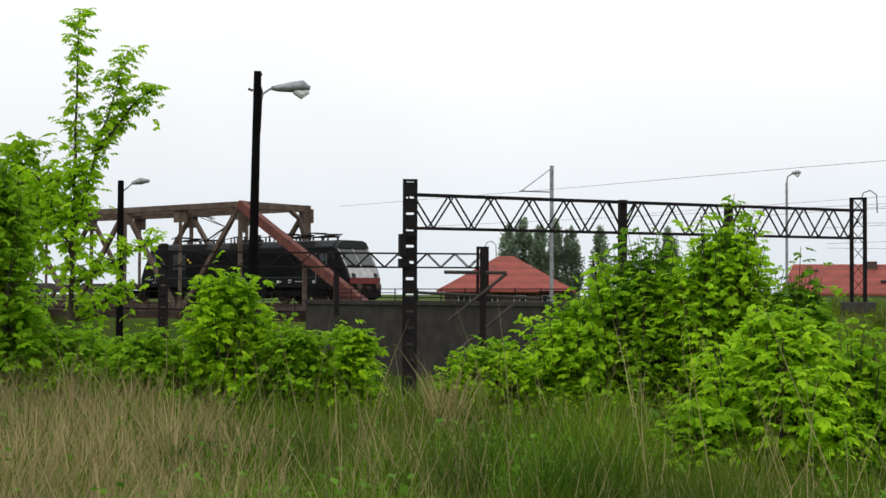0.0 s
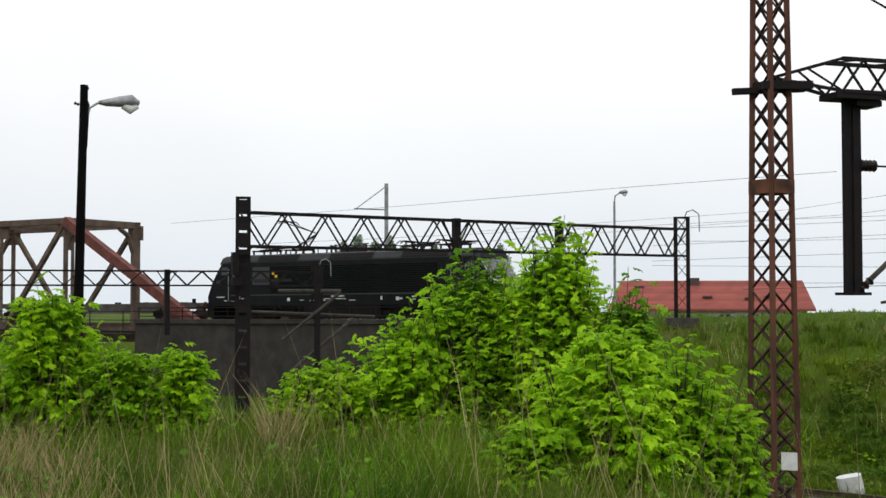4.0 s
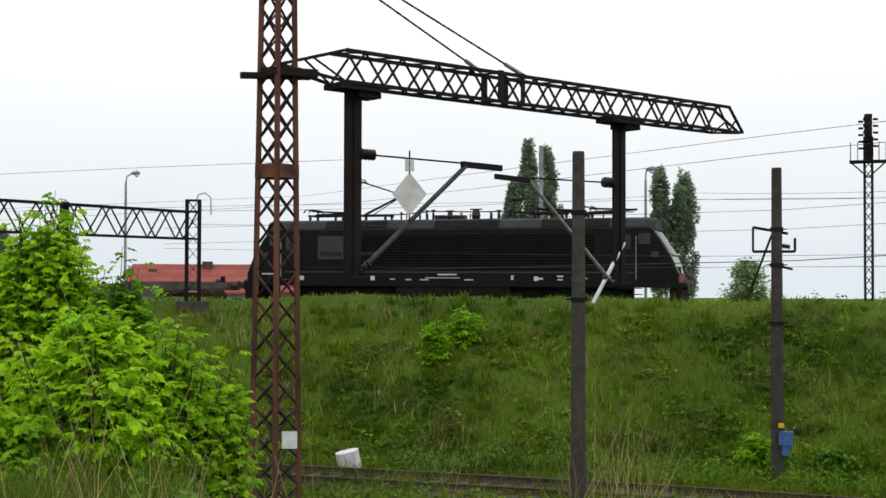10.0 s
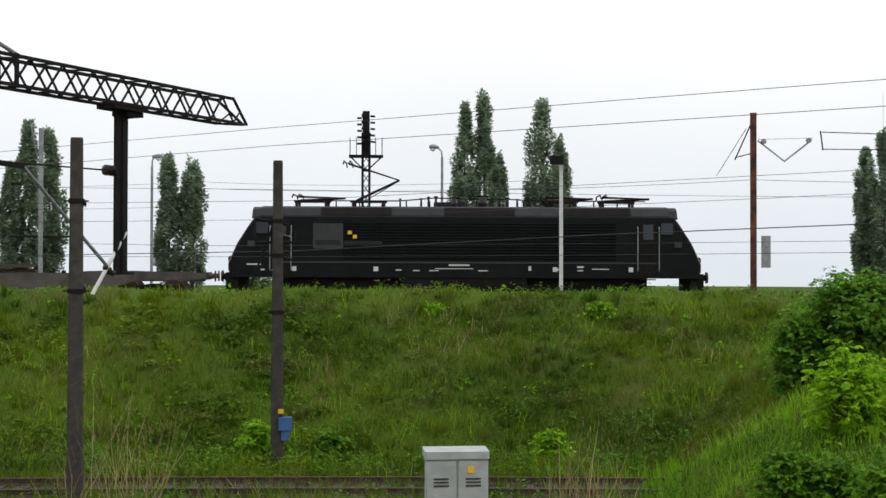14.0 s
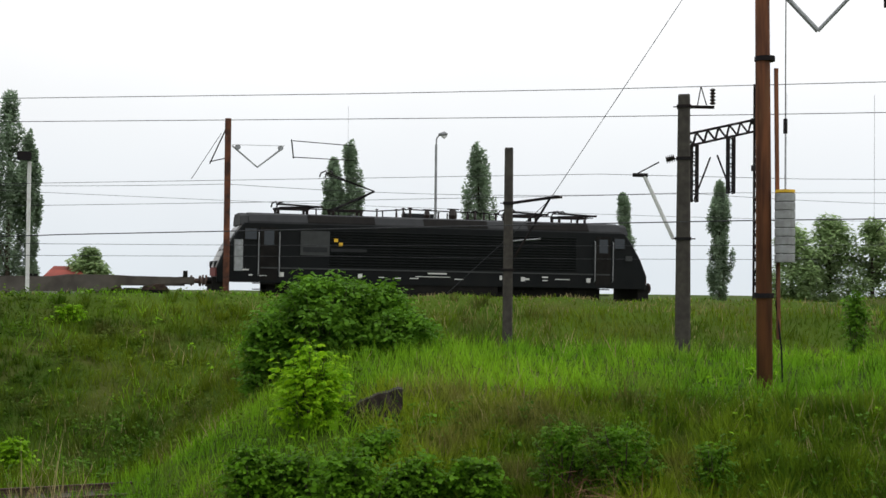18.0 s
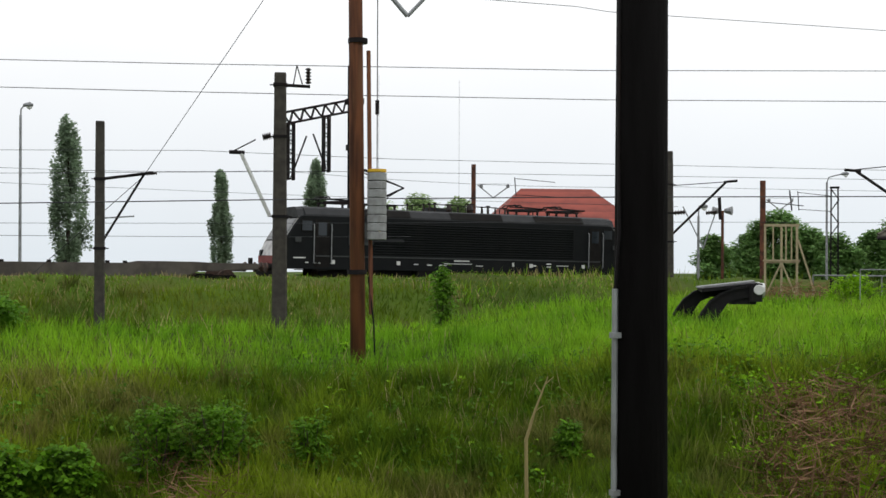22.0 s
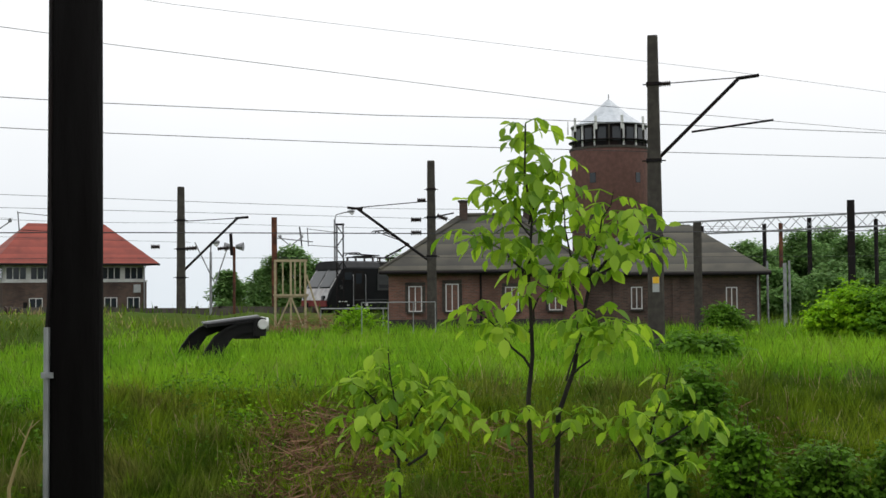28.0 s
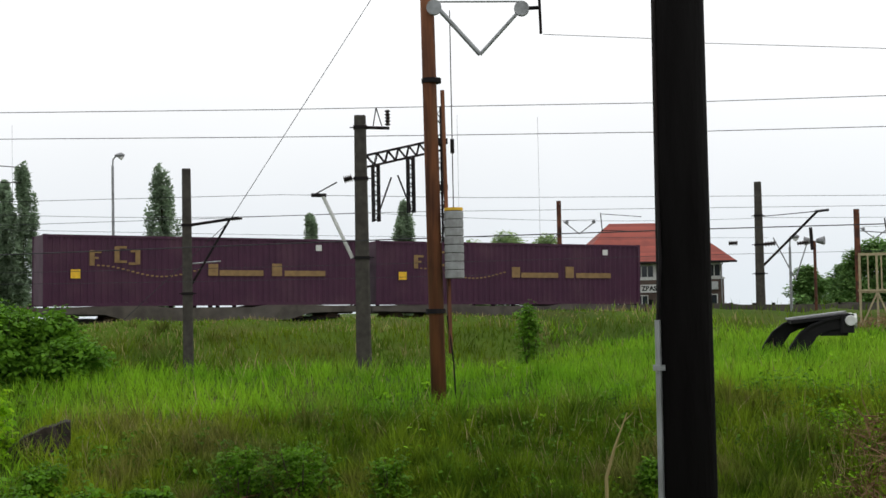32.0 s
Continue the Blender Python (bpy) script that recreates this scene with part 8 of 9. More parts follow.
def young_maple(x, y, leaders, label, seed, r=0.05, leaf=None, size=0.23, limb=(0.75, 0.25), low=0.3, per_m=12):
    """A slim maple: leaders are lists of points from the root, limbs rise from them, feathered leaves sit along limb ends."""
    rng = np.random.default_rng(seed)
    root = thing("young_tree", label, "tree", pose(x, y, ground_z(x, y) - 0.05))
    top = max(p[-1].z for p in leaders)
    tips, dirs, lens = [], [], []
    for j, pts in enumerate(leaders):
        fine = [pts[min(int(i / 4), len(pts) - 2)].lerp(pts[min(int(i / 4), len(pts) - 2) + 1], (i / 4) % 1 if i < 4 * (len(pts) - 1) else 1.0) + Vector((rng.normal(0, 0.02), rng.normal(0, 0.02), 0)) * (i > 0) for i in range(4 * (len(pts) - 1) + 1)]
        r0 = r * (1 if j == 0 else 0.6)
        part("trunk" if j == 0 else "leader", Mesh().tube(fine, [r0 * (1 - 0.85 * i / (len(fine) - 1)) for i in range(len(fine))], 7), BARK, root)
        length = sum((fine[i + 1] - fine[i]).length for i in range(len(fine) - 1))
        m = int(length * per_m)
        tips.append(tuple(fine[-1]))
        dirs.append((0.05, 0, 1))
        lens.append(0.6)
        for i in range(m):
            u = (i + rng.uniform(0, 1)) / m
            k = min(int(u * (len(fine) - 1)), len(fine) - 2)
            p0 = fine[k].lerp(fine[k + 1], u * (len(fine) - 1) - k)
            hz = p0.z / top
            if hz < low * (1 if j == 0 else 0.4):
                continue
            ln = (limb[0] + (limb[1] - limb[0]) * hz) * rng.uniform(0.45, 1.25)
            aa = i * 2.4 + rng.uniform(-0.6, 0.6)
            dv = Vector((math.cos(aa), math.sin(aa), rng.uniform(0.25, 0.9))).normalized()
            tip = p0 + dv * ln
            part("limb", Mesh().tube([p0, p0.lerp(tip, 0.5) - Vector((0, 0, 0.04 * ln)), tip], [0.012 * (1.3 - hz), 0.008 * (1.3 - hz), 0.003], 5), BARK, root)
            tips.append(tuple(tip))
            dirs.append(tuple(dv))
            lens.append(ln * 0.85)
    pos, out = twig_leaves(rng, np.array(tips), np.array(dirs), np.array(lens), 9, 0.2)
    fx, fy, fz = leaf_frames(rng, out)
    scatter("crown", *FEATHER, pos, fx, fy, fz, rng.uniform(0.65, 1.2, len(pos)) * size, leaf or LEAF_MAPLE, root)
    return root


def offsets(base, d, *points):
    """Points of a stem, from bearings and elevations, seen from its root."""
    g = ground_z(*base)
    out = []
    for az, el in points:
        px, py = at(az, d)
        out.append(Vector((px - base[0], py - base[1], up(el, d) - g + 0.05)))
    return out


M1 = at(-2.0, 18.5)
young_maple(*M1, [[Vector((0, 0, 0))] + offsets(M1, 18.5, (-2.03, 2.0), (-2.04, 4.6), (-2.19, 11.5)), offsets(M1, 18.5, (-2.03, 2.0), (-3.2, 5.9), (-4.3, 9.9)), offsets(M1, 18.4, (-3.0, 5.3), (-4.4, 7.3), (-5.5, 8.4)), offsets(M1, 18.3, (-2.0, -0.6), (-3.6, 0.4), (-5.5, 1.5)), offsets(M1, 18.6, (-2.0, 0.6), (-1.2, 2.6), (-0.4, 4.4)), offsets(M1, 18.7, (-2.0, -2.2), (-3.2, -1.4), (-4.6, -0.6))], "slim young maple with pale green feathered leaves", 41, 0.05, LEAF_BRIGHT, 0.17, limb=(0.55, 0.2), low=0.24, per_m=13)
M2 = at(0.5, 20.0)
young_maple(*M2, [[Vector((0, 0, 0))] + offsets(M2, 20, (0.4, 1.0), (0.2, 5.7)), offsets(M2, 20, (0.4, 0.0), (-0.6, 2.5), (-1.1, 4.4))], "young maple at the bank's edge", 43, 0.05, LEAF_MAPLE, 0.23, (0.8, 0.35), 0.1, 18)


LEAFLET_V = [(0, 0, 0), (0.2, 0.2, 0.06), (0.28, 0.5, 0.06), (0.17, 0.8, -0.03), (0, 1.0, -0.14), (-0.17, 0.8, -0.03), (-0.28, 0.5, 0.06), (-0.2, 0.2, 0.06), (0, 0.5, -0.03)]
LEAFLET_F = [(0, 1, 8), (1, 2, 8), (2, 3, 8), (3, 4, 8), (4, 5, 8), (5, 6, 8), (6, 7, 8), (7, 0, 8)]


def walnut(x, y, stems, label, seed, leaf_len=0.096, r_single=True):
    """A walnut sapling: bare dark stems and branches, compound leaves of long hanging leaflets near their ends."""
    rng = np.random.default_rng(seed)
    root = thing("walnut_sapling", label, "sapling", pose(x, y, ground_z(x, y) - 0.05))
    pos, fxs, fys, fzs, size = [], [], [], [], []
    stalks = Mesh()
    for line, leaves, r, low in stems:
        k = len(line) - 1
        pts = [line[min(i // 3, k - 1)].lerp(line[min(i // 3, k - 1) + 1], (i - 3 * min(i // 3, k - 1)) / 3) + Vector((rng.normal(0, 0.012), rng.normal(0, 0.012), 0)) * (0 < i < 3 * k) for i in range(3 * k + 1)]
        n = len(pts) - 1
        part("stem", Mesh().tube(pts, [r * (1 - 0.75 * i / n) for i in range(n + 1)], 7), DARKBARK, root, "slender dark stem")
        for j in range(int(leaves * 1.05)):
            u = low + (1 - low) * (j + rng.uniform(0, 0.6)) / leaves
            c = min(int(u * n), n - 1)
            p0 = pts[c].lerp(pts[c + 1], u * n - c)
            a = j * 2.4 + rng.uniform(-0.5, 0.5)
            ln = rng.uniform(0.12, 0.28) * (1.1 - 0.3 * u)
            side_v = Vector((math.cos(a), math.sin(a), 0))
            ctrl = [p0 + side_v * ln * w + Vector((0, 0, ln * (0.75 * w - 0.8 * w * w))) for w in (0, 0.35, 0.7, 1.0)]
            stalks.tube(ctrl, [0.005, 0.004, 0.003, 0.002], 4, False)
            for m in range(5):
                q_ = ctrl[(1, 1, 2, 2, 3)[m]]
                sgn = (1, -1, 1, -1, 0)[m]
                perp = Vector((-side_v.y, side_v.x, 0)) * sgn
                d = (side_v * (0.5 if sgn else 0.9) + perp * 0.7 + Vector((0, 0, rng.normal(-0.95, 0.55)))).normalized()
                upv = side_v * 0.6 + Vector((rng.normal(0, 0.4), rng.normal(0, 0.4), 0.8))
                fx = d.cross(upv).normalized()
                pos.append(tuple(q_))
                fys.append(tuple(d))
                fxs.append(tuple(fx))
                fzs.append(tuple(fx.cross(d)))
                size.append(leaf_len * rng.uniform(0.6, 1.2) * (1.15 if m == 4 else 1))
    tagged(part("leaf_stalk", stalks, LEAF_WALNUT, root), kind="stuff")
    each = max(1, -(-len(pos) // 300)) if r_single else 0
    blade = Mesh().add(LEAFLET_V, LEAFLET_F).data("leaf", LEAF_WALNUT_SINGLE, fix=False)
    single = [i for i in range(len(pos)) if each and i % each == 0]
    for i in single:
        m = Matrix((fxs[i], fys[i], fzs[i])).transposed().to_4x4() @ Matrix.Scale(size[i], 4)
        m.translation = pos[i]
        part("leaf", blade, LEAF_WALNUT_SINGLE, root, at=m)
    rest = np.array([i for i in range(len(pos)) if i not in set(single)], int)
    if len(rest):
        scatter("leaves", LEAFLET_V, LEAFLET_F, np.array(pos)[rest], np.array(fxs)[rest], np.array(fys)[rest], np.array(fzs)[rest], np.array(size)[rest], LEAF_WALNUT, root, kind="stuff")
    return root


ROOT = Vector((0, 0, 0))
W1 = at(-139.4, 6.9)
O = functools.partial(offsets, W1)
walnut(*W1, (
    ([ROOT] + O(6.9, (-139.35, -5.0), (-139.5, 0.8), (-139.3, 7.6)), 28, 0.018, 0.66),
    ([Vector((-0.06, -0.03, 0))] + O(6.95, (-140.7, -5.7), (-142.2, 0.4), (-144.4, 3.6)), 16, 0.019, 0.66),
    (O(6.9, (-141.6, -2.2), (-141.3, 1.5), (-140.7, 5.2)), 14, 0.009, 0.4),
    (O(6.95, (-142.2, 0.4), (-142.6, 2.6), (-143.2, 4.4)), 9, 0.008, 0.35),
    (O(6.95, (-142.2, 0.4), (-144.0, 1.4), (-145.4, 2.4)), 9, 0.008, 0.35),
    (O(6.8, (-139.4, -3.6), (-138.2, -2.2), (-136.7, -0.6)), 10, 0.008, 0.45),
    (O(6.85, (-139.5, 0.6), (-138.2, 1.7), (-136.7, 2.7)), 10, 0.007, 0.4),
    (O(6.85, (-139.5, 2.4), (-138.6, 3.6), (-137.4, 4.9)), 8, 0.006, 0.4),
    (O(6.95, (-139.4, 3.0), (-140.0, 4.6), (-140.6, 6.0)), 8, 0.006, 0.3),
    (O(6.8, (-141.2, -4.0), (-142.8, -2.8), (-144.3, -1.6)), 9, 0.007, 0.45),
    (O(6.7, (-141.0, -4.2), (-141.8, -2.2), (-142.4, -0.9)), 8, 0.006, 0.45),
    (O(6.8, (-139.35, -2.0), (-139.9, -0.4), (-140.6, 0.8)), 8, 0.006, 0.4),
    (O(6.8, (-139.3, -7.2), (-138.6, -6.4), (-138.9, -5.4)), 5, 0.005, 0.4),
    (O(6.8, (-140.3, -7.2), (-141.0, -6.2), (-141.2, -5.4)), 5, 0.005, 0.4)), "slender walnut sapling with large fresh green leaflets", 51)
W2 = at(-134.2, 6.4)
O = functools.partial(offsets, W2)
walnut(*W2, (([ROOT] + O(6.4, (-133.5, -6.4), (-133.1, -2.7)), 15, 0.011, 0.4), (O(6.4, (-133.6, -7.2), (-132.4, -5.0), (-131.4, -3.9)), 11, 0.009, 0.3), (O(6.5, (-133.6, -7.2), (-134.4, -5.2), (-134.9, -4.2)), 11, 0.008, 0.4), (O(6.3, (-133.9, -8.0), (-135.2, -6.4), (-136.2, -5.0)), 9, 0.008, 0.3), (O(6.3, (-133.9, -7.8), (-132.8, -6.8), (-131.6, -5.9)), 9, 0.008, 0.3)), "low walnut seedling with pale green leaflets", 52, 0.088)
W3 = at(-143.6, 7.0)
O = functools.partial(offsets, W3)
walnut(*W3, (([ROOT] + O(7.0, (-144.8, -6.8), (-145.6, -3.6)), 9, 0.010, 0.4), (O(7.0, (-144.6, -7.4), (-146.2, -6.2), (-147.2, -5.6)), 7, 0.008, 0.4), (O(6.9, (-144.3, -7.8), (-143.8, -6.4), (-143.6, -5.4)), 6, 0.007, 0.4), (O(6.9, (-144.4, -8.4), (-145.6, -8.2), (-146.4, -7.6)), 6, 0.007, 0.3)), "low walnut seedling with pale green leaflets", 53, 0.092)


def big_tree(az, d, el_top, half_deg, leaf, n, size, label, seed, name="poplar", bottom=-2.4, narrow=True, category="tree"):
    """A tall tree in parts: trunk, limbs, a crown of leaf clumps with gaps."""
    rng = np.random.default_rng(seed)
    x, y = at(az, d)
    z0 = ground_z(x, y)
    h, w = up(el_top, d) - z0, d * math.tan(radians(half_deg))
    root = thing(name, label, category, pose(x, y, z0))
    part("trunk", Mesh().tube([(0, 0, -0.2), (0.1, 0, h * 0.45), (0, 0.05, h * 0.9)], [w * 0.11, w * 0.07, 0.03], 8), BARK, root)
    nc = 90 if narrow else 75
    u = rng.uniform(0.1 if narrow else 0.12, 1.0, nc)
    if narrow:
        prof = np.interp(u, [0.1, 0.25, 0.55, 0.8, 1.0], [0.6, 0.95, 1.0, 0.82, 0.22])
    else:
        prof = np.interp(u, [0.1, 0.35, 0.65, 0.85, 1.0], [0.8, 1.05, 0.95, 0.6, 0.2])
    a = rng.uniform(0, 2 * np.pi, nc)
    rr = np.sqrt(rng.uniform(0.0, 1, nc)) * prof * w * (0.85 if narrow else 1.0)
    if narrow:
        a = np.round(a / 0.9) * 0.9 + rng.normal(0, 0.12, nc)
        rr *= 0.88 + 0.2 * np.sin(7 * a + 9 * u + seed)
    c = np.stack([np.cos(a) * rr, np.sin(a) * rr, u * h * 0.96], 1)
    for i in range(0, nc, 9):
        b = max(c[i, 2] - rr[i] * (2.2 if narrow else 0.7) - 0.3, h * 0.06)
        part("limb", Mesh().tube([(0, 0, b), tuple(c[i])], [w * 0.03, 0.01], 5), BARK, root)
    k = rng.integers(0, nc, n)
    cs = w * (0.3 if narrow else 0.4)
    off = rng.normal(0, 1, (n, 3))
    off /= np.linalg.norm(off, axis=1)[:, None]
    off *= (rng.uniform(0, 1, n) ** 0.45 * cs)[:, None] * ((0.7, 0.7, 2.3) if narrow else (1.1, 1.1, 0.8))
    pos = c[k] + off
    fx, fy, fz = frames(rng, n, -0.2 if narrow else 0.2, off / cs, 0.5)
    scatter("crown", SMALL_V, SMALL_F, pos, fx, fy, fz, rng.uniform(0.7, 1.3, n) * size, leaf, root)
    return root


PL = "tall narrow Lombardy poplar with grey-green leaves paled for haze"
POPLARS = ((-72.05, 100, 7.5, .55), (-72.95, 101, 8.0, .62), (-73.5, 103, 5.4, .5), (-75.6, 104, 7.5, .8), (-76.4, 105, 5.9, .5), (-51.8, 100, 4.4, .4), (-52.55, 100, 6.4, .5), (-53.4, 102, 6.0, .55), (-58.55, 104, 5.0, .5), (-59.6, 104, 4.8, .55), (-89.9, 104, 5.3, .42), (-90.65, 102, 5.95, .55), (-89.8, 103, 3.2, .4), (-96.65, 104, 5.7, .75), (-103.35, 118, 3.66, .42), (-107.65, 118, 4.16, .46),
           (-21.8, 115, 2.2, .45), (-22.5, 116, 2.5, .45), (-23.3, 115, 2.3, .45), (-24.0, 116, 2.4, .42), (-24.7, 116, 2.1, .4), (-26.05, 116, 2.05, .45), (-29.1, 118, 2.05, .42))
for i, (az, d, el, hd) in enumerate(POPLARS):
    # Fewer leaves on the left trees let sky through, thinning them for haze.
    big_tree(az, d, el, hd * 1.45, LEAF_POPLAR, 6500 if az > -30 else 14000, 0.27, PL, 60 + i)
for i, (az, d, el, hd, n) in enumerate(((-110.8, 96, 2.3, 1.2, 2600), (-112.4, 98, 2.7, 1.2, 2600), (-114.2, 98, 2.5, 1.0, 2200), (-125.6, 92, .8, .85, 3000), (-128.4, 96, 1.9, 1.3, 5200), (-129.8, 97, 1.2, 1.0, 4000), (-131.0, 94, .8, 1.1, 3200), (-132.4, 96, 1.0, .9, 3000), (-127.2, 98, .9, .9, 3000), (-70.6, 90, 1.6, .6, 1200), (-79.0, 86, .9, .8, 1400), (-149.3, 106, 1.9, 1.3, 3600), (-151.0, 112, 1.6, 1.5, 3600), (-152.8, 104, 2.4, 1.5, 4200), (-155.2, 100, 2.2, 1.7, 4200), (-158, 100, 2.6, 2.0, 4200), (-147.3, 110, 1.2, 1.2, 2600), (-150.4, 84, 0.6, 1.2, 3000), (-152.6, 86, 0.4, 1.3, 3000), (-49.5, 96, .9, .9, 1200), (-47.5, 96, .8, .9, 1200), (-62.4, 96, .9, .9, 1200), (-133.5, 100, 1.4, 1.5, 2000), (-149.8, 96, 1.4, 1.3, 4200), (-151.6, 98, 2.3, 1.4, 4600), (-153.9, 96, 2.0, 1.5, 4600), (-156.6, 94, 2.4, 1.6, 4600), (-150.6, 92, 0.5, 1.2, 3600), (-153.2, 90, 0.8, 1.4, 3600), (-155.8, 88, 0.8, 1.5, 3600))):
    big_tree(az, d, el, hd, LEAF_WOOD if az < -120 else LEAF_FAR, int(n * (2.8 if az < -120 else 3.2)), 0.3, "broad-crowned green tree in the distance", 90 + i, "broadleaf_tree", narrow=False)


# ---- grass ----
BLADE_V = [(-0.5, 0, 0), (0.5, 0, 0), (0.36, 0.12, 0.55), (-0.36, 0.12, 0.55), (0.0, 0.42, 1.0)]
BLADE_F = [(0, 1, 2), (0, 2, 3), (3, 2, 4)]


def fnoise(x, y, f, seed):
    """Cheap smooth noise between 0 and 1."""
    a = np.sin(x * f + 1.7 * np.sin(y * f * 0.7 + seed) + seed * 1.3) * np.cos(y * f * 1.1 + 1.3 * np.sin(x * f * 0.6 + seed * 2.1))
    b = np.sin(x * f * 2.3 - y * f * 1.9 + seed * 3.7) * 0.5
    return np.clip((a + b) / 3 + 0.5, 0, 1)


def grass(name, n, material, seed, label, hmin, hmax, az0, az1, r0, r1, chance, lean=0.5, thick=1.0):
    rng = np.random.default_rng(seed)
    az = rng.uniform(az0, az1, n)
    r = r0 * (r1 / r0) ** rng.uniform(0, 1, n)
    x, y = -np.sin(np.radians(az)) * r, np.cos(np.radians(az)) * r
    s, q = to_line(x, y)
    ok = (np.abs(q) > 2.3) & ((q > -6) | (r > 66)) & ~((np.abs(q - 21.6) < 1.35) & (az > -79) & (rng.uniform(0, 1, n) < 0.3)) & ~((np.abs(q - 26.2) < 0.9) & (az > -76) & (rng.uniform(0, 1, n) < 0.3))
    ok &= rng.uniform(0, 1, n) < chance(x, y, az, r, s, q)
    az, r, x, y = az[ok], r[ok], x[ok], y[ok]
    n = len(x)
    z = height(x, y)
    patch = fnoise(x, y, 0.55, seed % 7 + 0.3)
    tuft = step(fnoise(x, y, 2.6, seed % 5 + 1.1) * 0.6 + fnoise(x, y, 5.1, seed % 3 + 2.0) * 0.4, 0.32, 0.7)
    h = rng.uniform(hmin, hmax, n) * (0.25 + 0.5 * patch + 1.0 * tuft) * np.where((q[ok] < 7) & (q[ok] > 0) & (r < 56), 0.36, 1.0)
    a = rng.uniform(0, 2 * np.pi, n)
    fx = np.stack([np.cos(a), np.sin(a), np.zeros(n)], 1)
    fy = np.stack([-np.sin(a), np.cos(a), np.zeros(n)], 1)
    fz = np.stack([rng.normal(0, 0.3, n), rng.normal(0, 0.3, n), np.ones(n)], 1)
    w = (0.003 + 0.00075 * r) * thick * rng.uniform(0.6, 1.3, n)
    size = np.stack([w, h * lean * rng.uniform(0.4, 1.6, n), h], 1)
    return scatter(name, BLADE_V, BLADE_F, np.stack([x, y, z - 0.02], 1), fx, fy, fz, size, material, None, label, "grass", "stuff")


def tall_grass(x, y, az, r, s, q):
    return 0.75 + 0.25 * fnoise(x, y, 0.8, 2.0)


def hump_edge(az):
    return np.interp(az, HUMP_AZ, HUMP_R)


def on_face(az, r):
    """The hump's steep face towards the near bank."""
    return (az < -91) & (r < hump_edge(az) - 0.3)


def bright_share(x, y, az, r, s, q):
    """Where the fresh, bright grass stands: along the crest, on the hump's top, on the ramp at its end and in patches."""
    crest = np.exp(-((q - 5.0) / 1.1) ** 2) * np.where(az > -62, 0.5, np.where(az > -90, 0.85, 0.3))
    hump = np.where((az < -88) & ~on_face(az, r) & (q > np.interp(az, [-150, -120, -105, -90], [8, 8, 14, 16])), 0.95, 0.0)
    ramp = np.where((az < -78) & (az > -92) & (r > 19) & (r < 31), 0.85, 0.0)
    patch = step(fnoise(x, y, 0.42, 4.0), 0.56, 0.72) * np.where(on_face(az, r), 0.02, np.where(az > -62, 0.15, 0.4))
    return np.clip(crest + hump + ramp + patch + np.where((q > 15) & (q < 19) & (az > -80), 0.3, 0), 0, 1)


def olive_zone(az, q, r):
    """The main embankment's slope, under a duller growth than the hump."""
    return (q > 3) & (q < np.interp(az, [-150, -120, -105, -92, -80], [5, 7, 14, 16, 21])) & (r > 26) | on_face(az, r)


def dull_share(x, y, az, r, s, q):
    return np.where(az > -9, 0.45, 1.0) * (1 - 0.85 * bright_share(x, y, az, r, s, q)) * np.where(on_face(az, r), 0.08, np.where(olive_zone(az, q, r), 0.25, 1.0))


def olive_share(x, y, az, r, s, q):
    return np.where(olive_zone(az, q, r) & ~on_face(az, r), 1 - 0.8 * bright_share(x, y, az, r, s, q), 0.0)


def face_share(x, y, az, r, s, q):
    heap = (az < -127) & (az > -134.5) & (r > 19.5) & (r < 24.5)
    return np.where(on_face(az, r), (1 - 0.5 * bright_share(x, y, az, r, s, q)) * np.where(heap, 0.3, 1.0), 0.0)


def straw_share(x, y, az, r, s, q):
    face = np.where(on_face(az, r), 0.08 + 0.4 * step(fnoise(x, y, 0.7, 3.0), 0.48, 0.7), 0)
    crest = np.where((q > 2.3) & (q < 7.5) & (az < -84), 0.5 + 0.5 * step(fnoise(x, y, 0.8, 6.0), 0.3, 0.6), np.where((q > 2.3) & (q < 5), 0.4, 0))
    slope = np.where(q > 5, 0.4 * step(fnoise(x, y, 0.38, 9.0), 0.5, 0.75), 0)
    return np.where((az < -88) & ~on_face(az, r) & (q > np.interp(az, [-150, -120, -105, -90], [8, 8, 14, 16])), 0.04, face + crest + slope)


def on_face_share(x, y, az, r, s, q):
    return np.where(on_face(az, r), 0.3 + 0.7 * fnoise(x, y, 0.9, 2.0), 0.0)


def slope_only(x, y, az, r, s, q):
    return np.where((q > 6) & (q < 20), 0.2 + 0.8 * step(fnoise(x, y, 0.5, 3.0), 0.3, 0.7), 0.0)


def bank_straw(x, y, az, r, s, q):
    return np.clip(np.interp(az, [-44, -16, -8, -5.5, -3, 0, 6], [0.12, 0.14, 0.16, 0.25, 0.7, 0.95, 0.98]) * (0.45 + 0.9 * fnoise(x, y, 0.9, 5.0)), 0, 1)


grass("near_bank_grass", 150000, GRASS, 1, "tall rough green grass on the near bank", 0.12, 0.42, -44, 6, 2.6, 36, dull_share, 0.8)
grass("near_bank_grass", 60000, GRASS_BRIGHT, 7, "fresh green grass on the near bank", 0.12, 0.36, -44, 6, 2.6, 36, lambda x, y, az, r, s, q: np.interp(az, [-44, -12, -5, 6], [0.4, 0.5, 0.35, 0.25]) * step(fnoise(x, y, 0.7, 4.0), 0.35, 0.7), 0.8)
grass("meadow_grass", 320000, GRASS, 2, "rough olive-green grass on the slopes and the hump", 0.14, 0.42, -160, -30, 17.0, 58, dull_share, 0.7, 1.0)
grass("slope_grass", 300000, GRASS_OLIVE, 11, "dull olive grass on the slopes", 0.12, 0.42, -160, -30, 17.0, 56, olive_share, 0.7, 1.0)
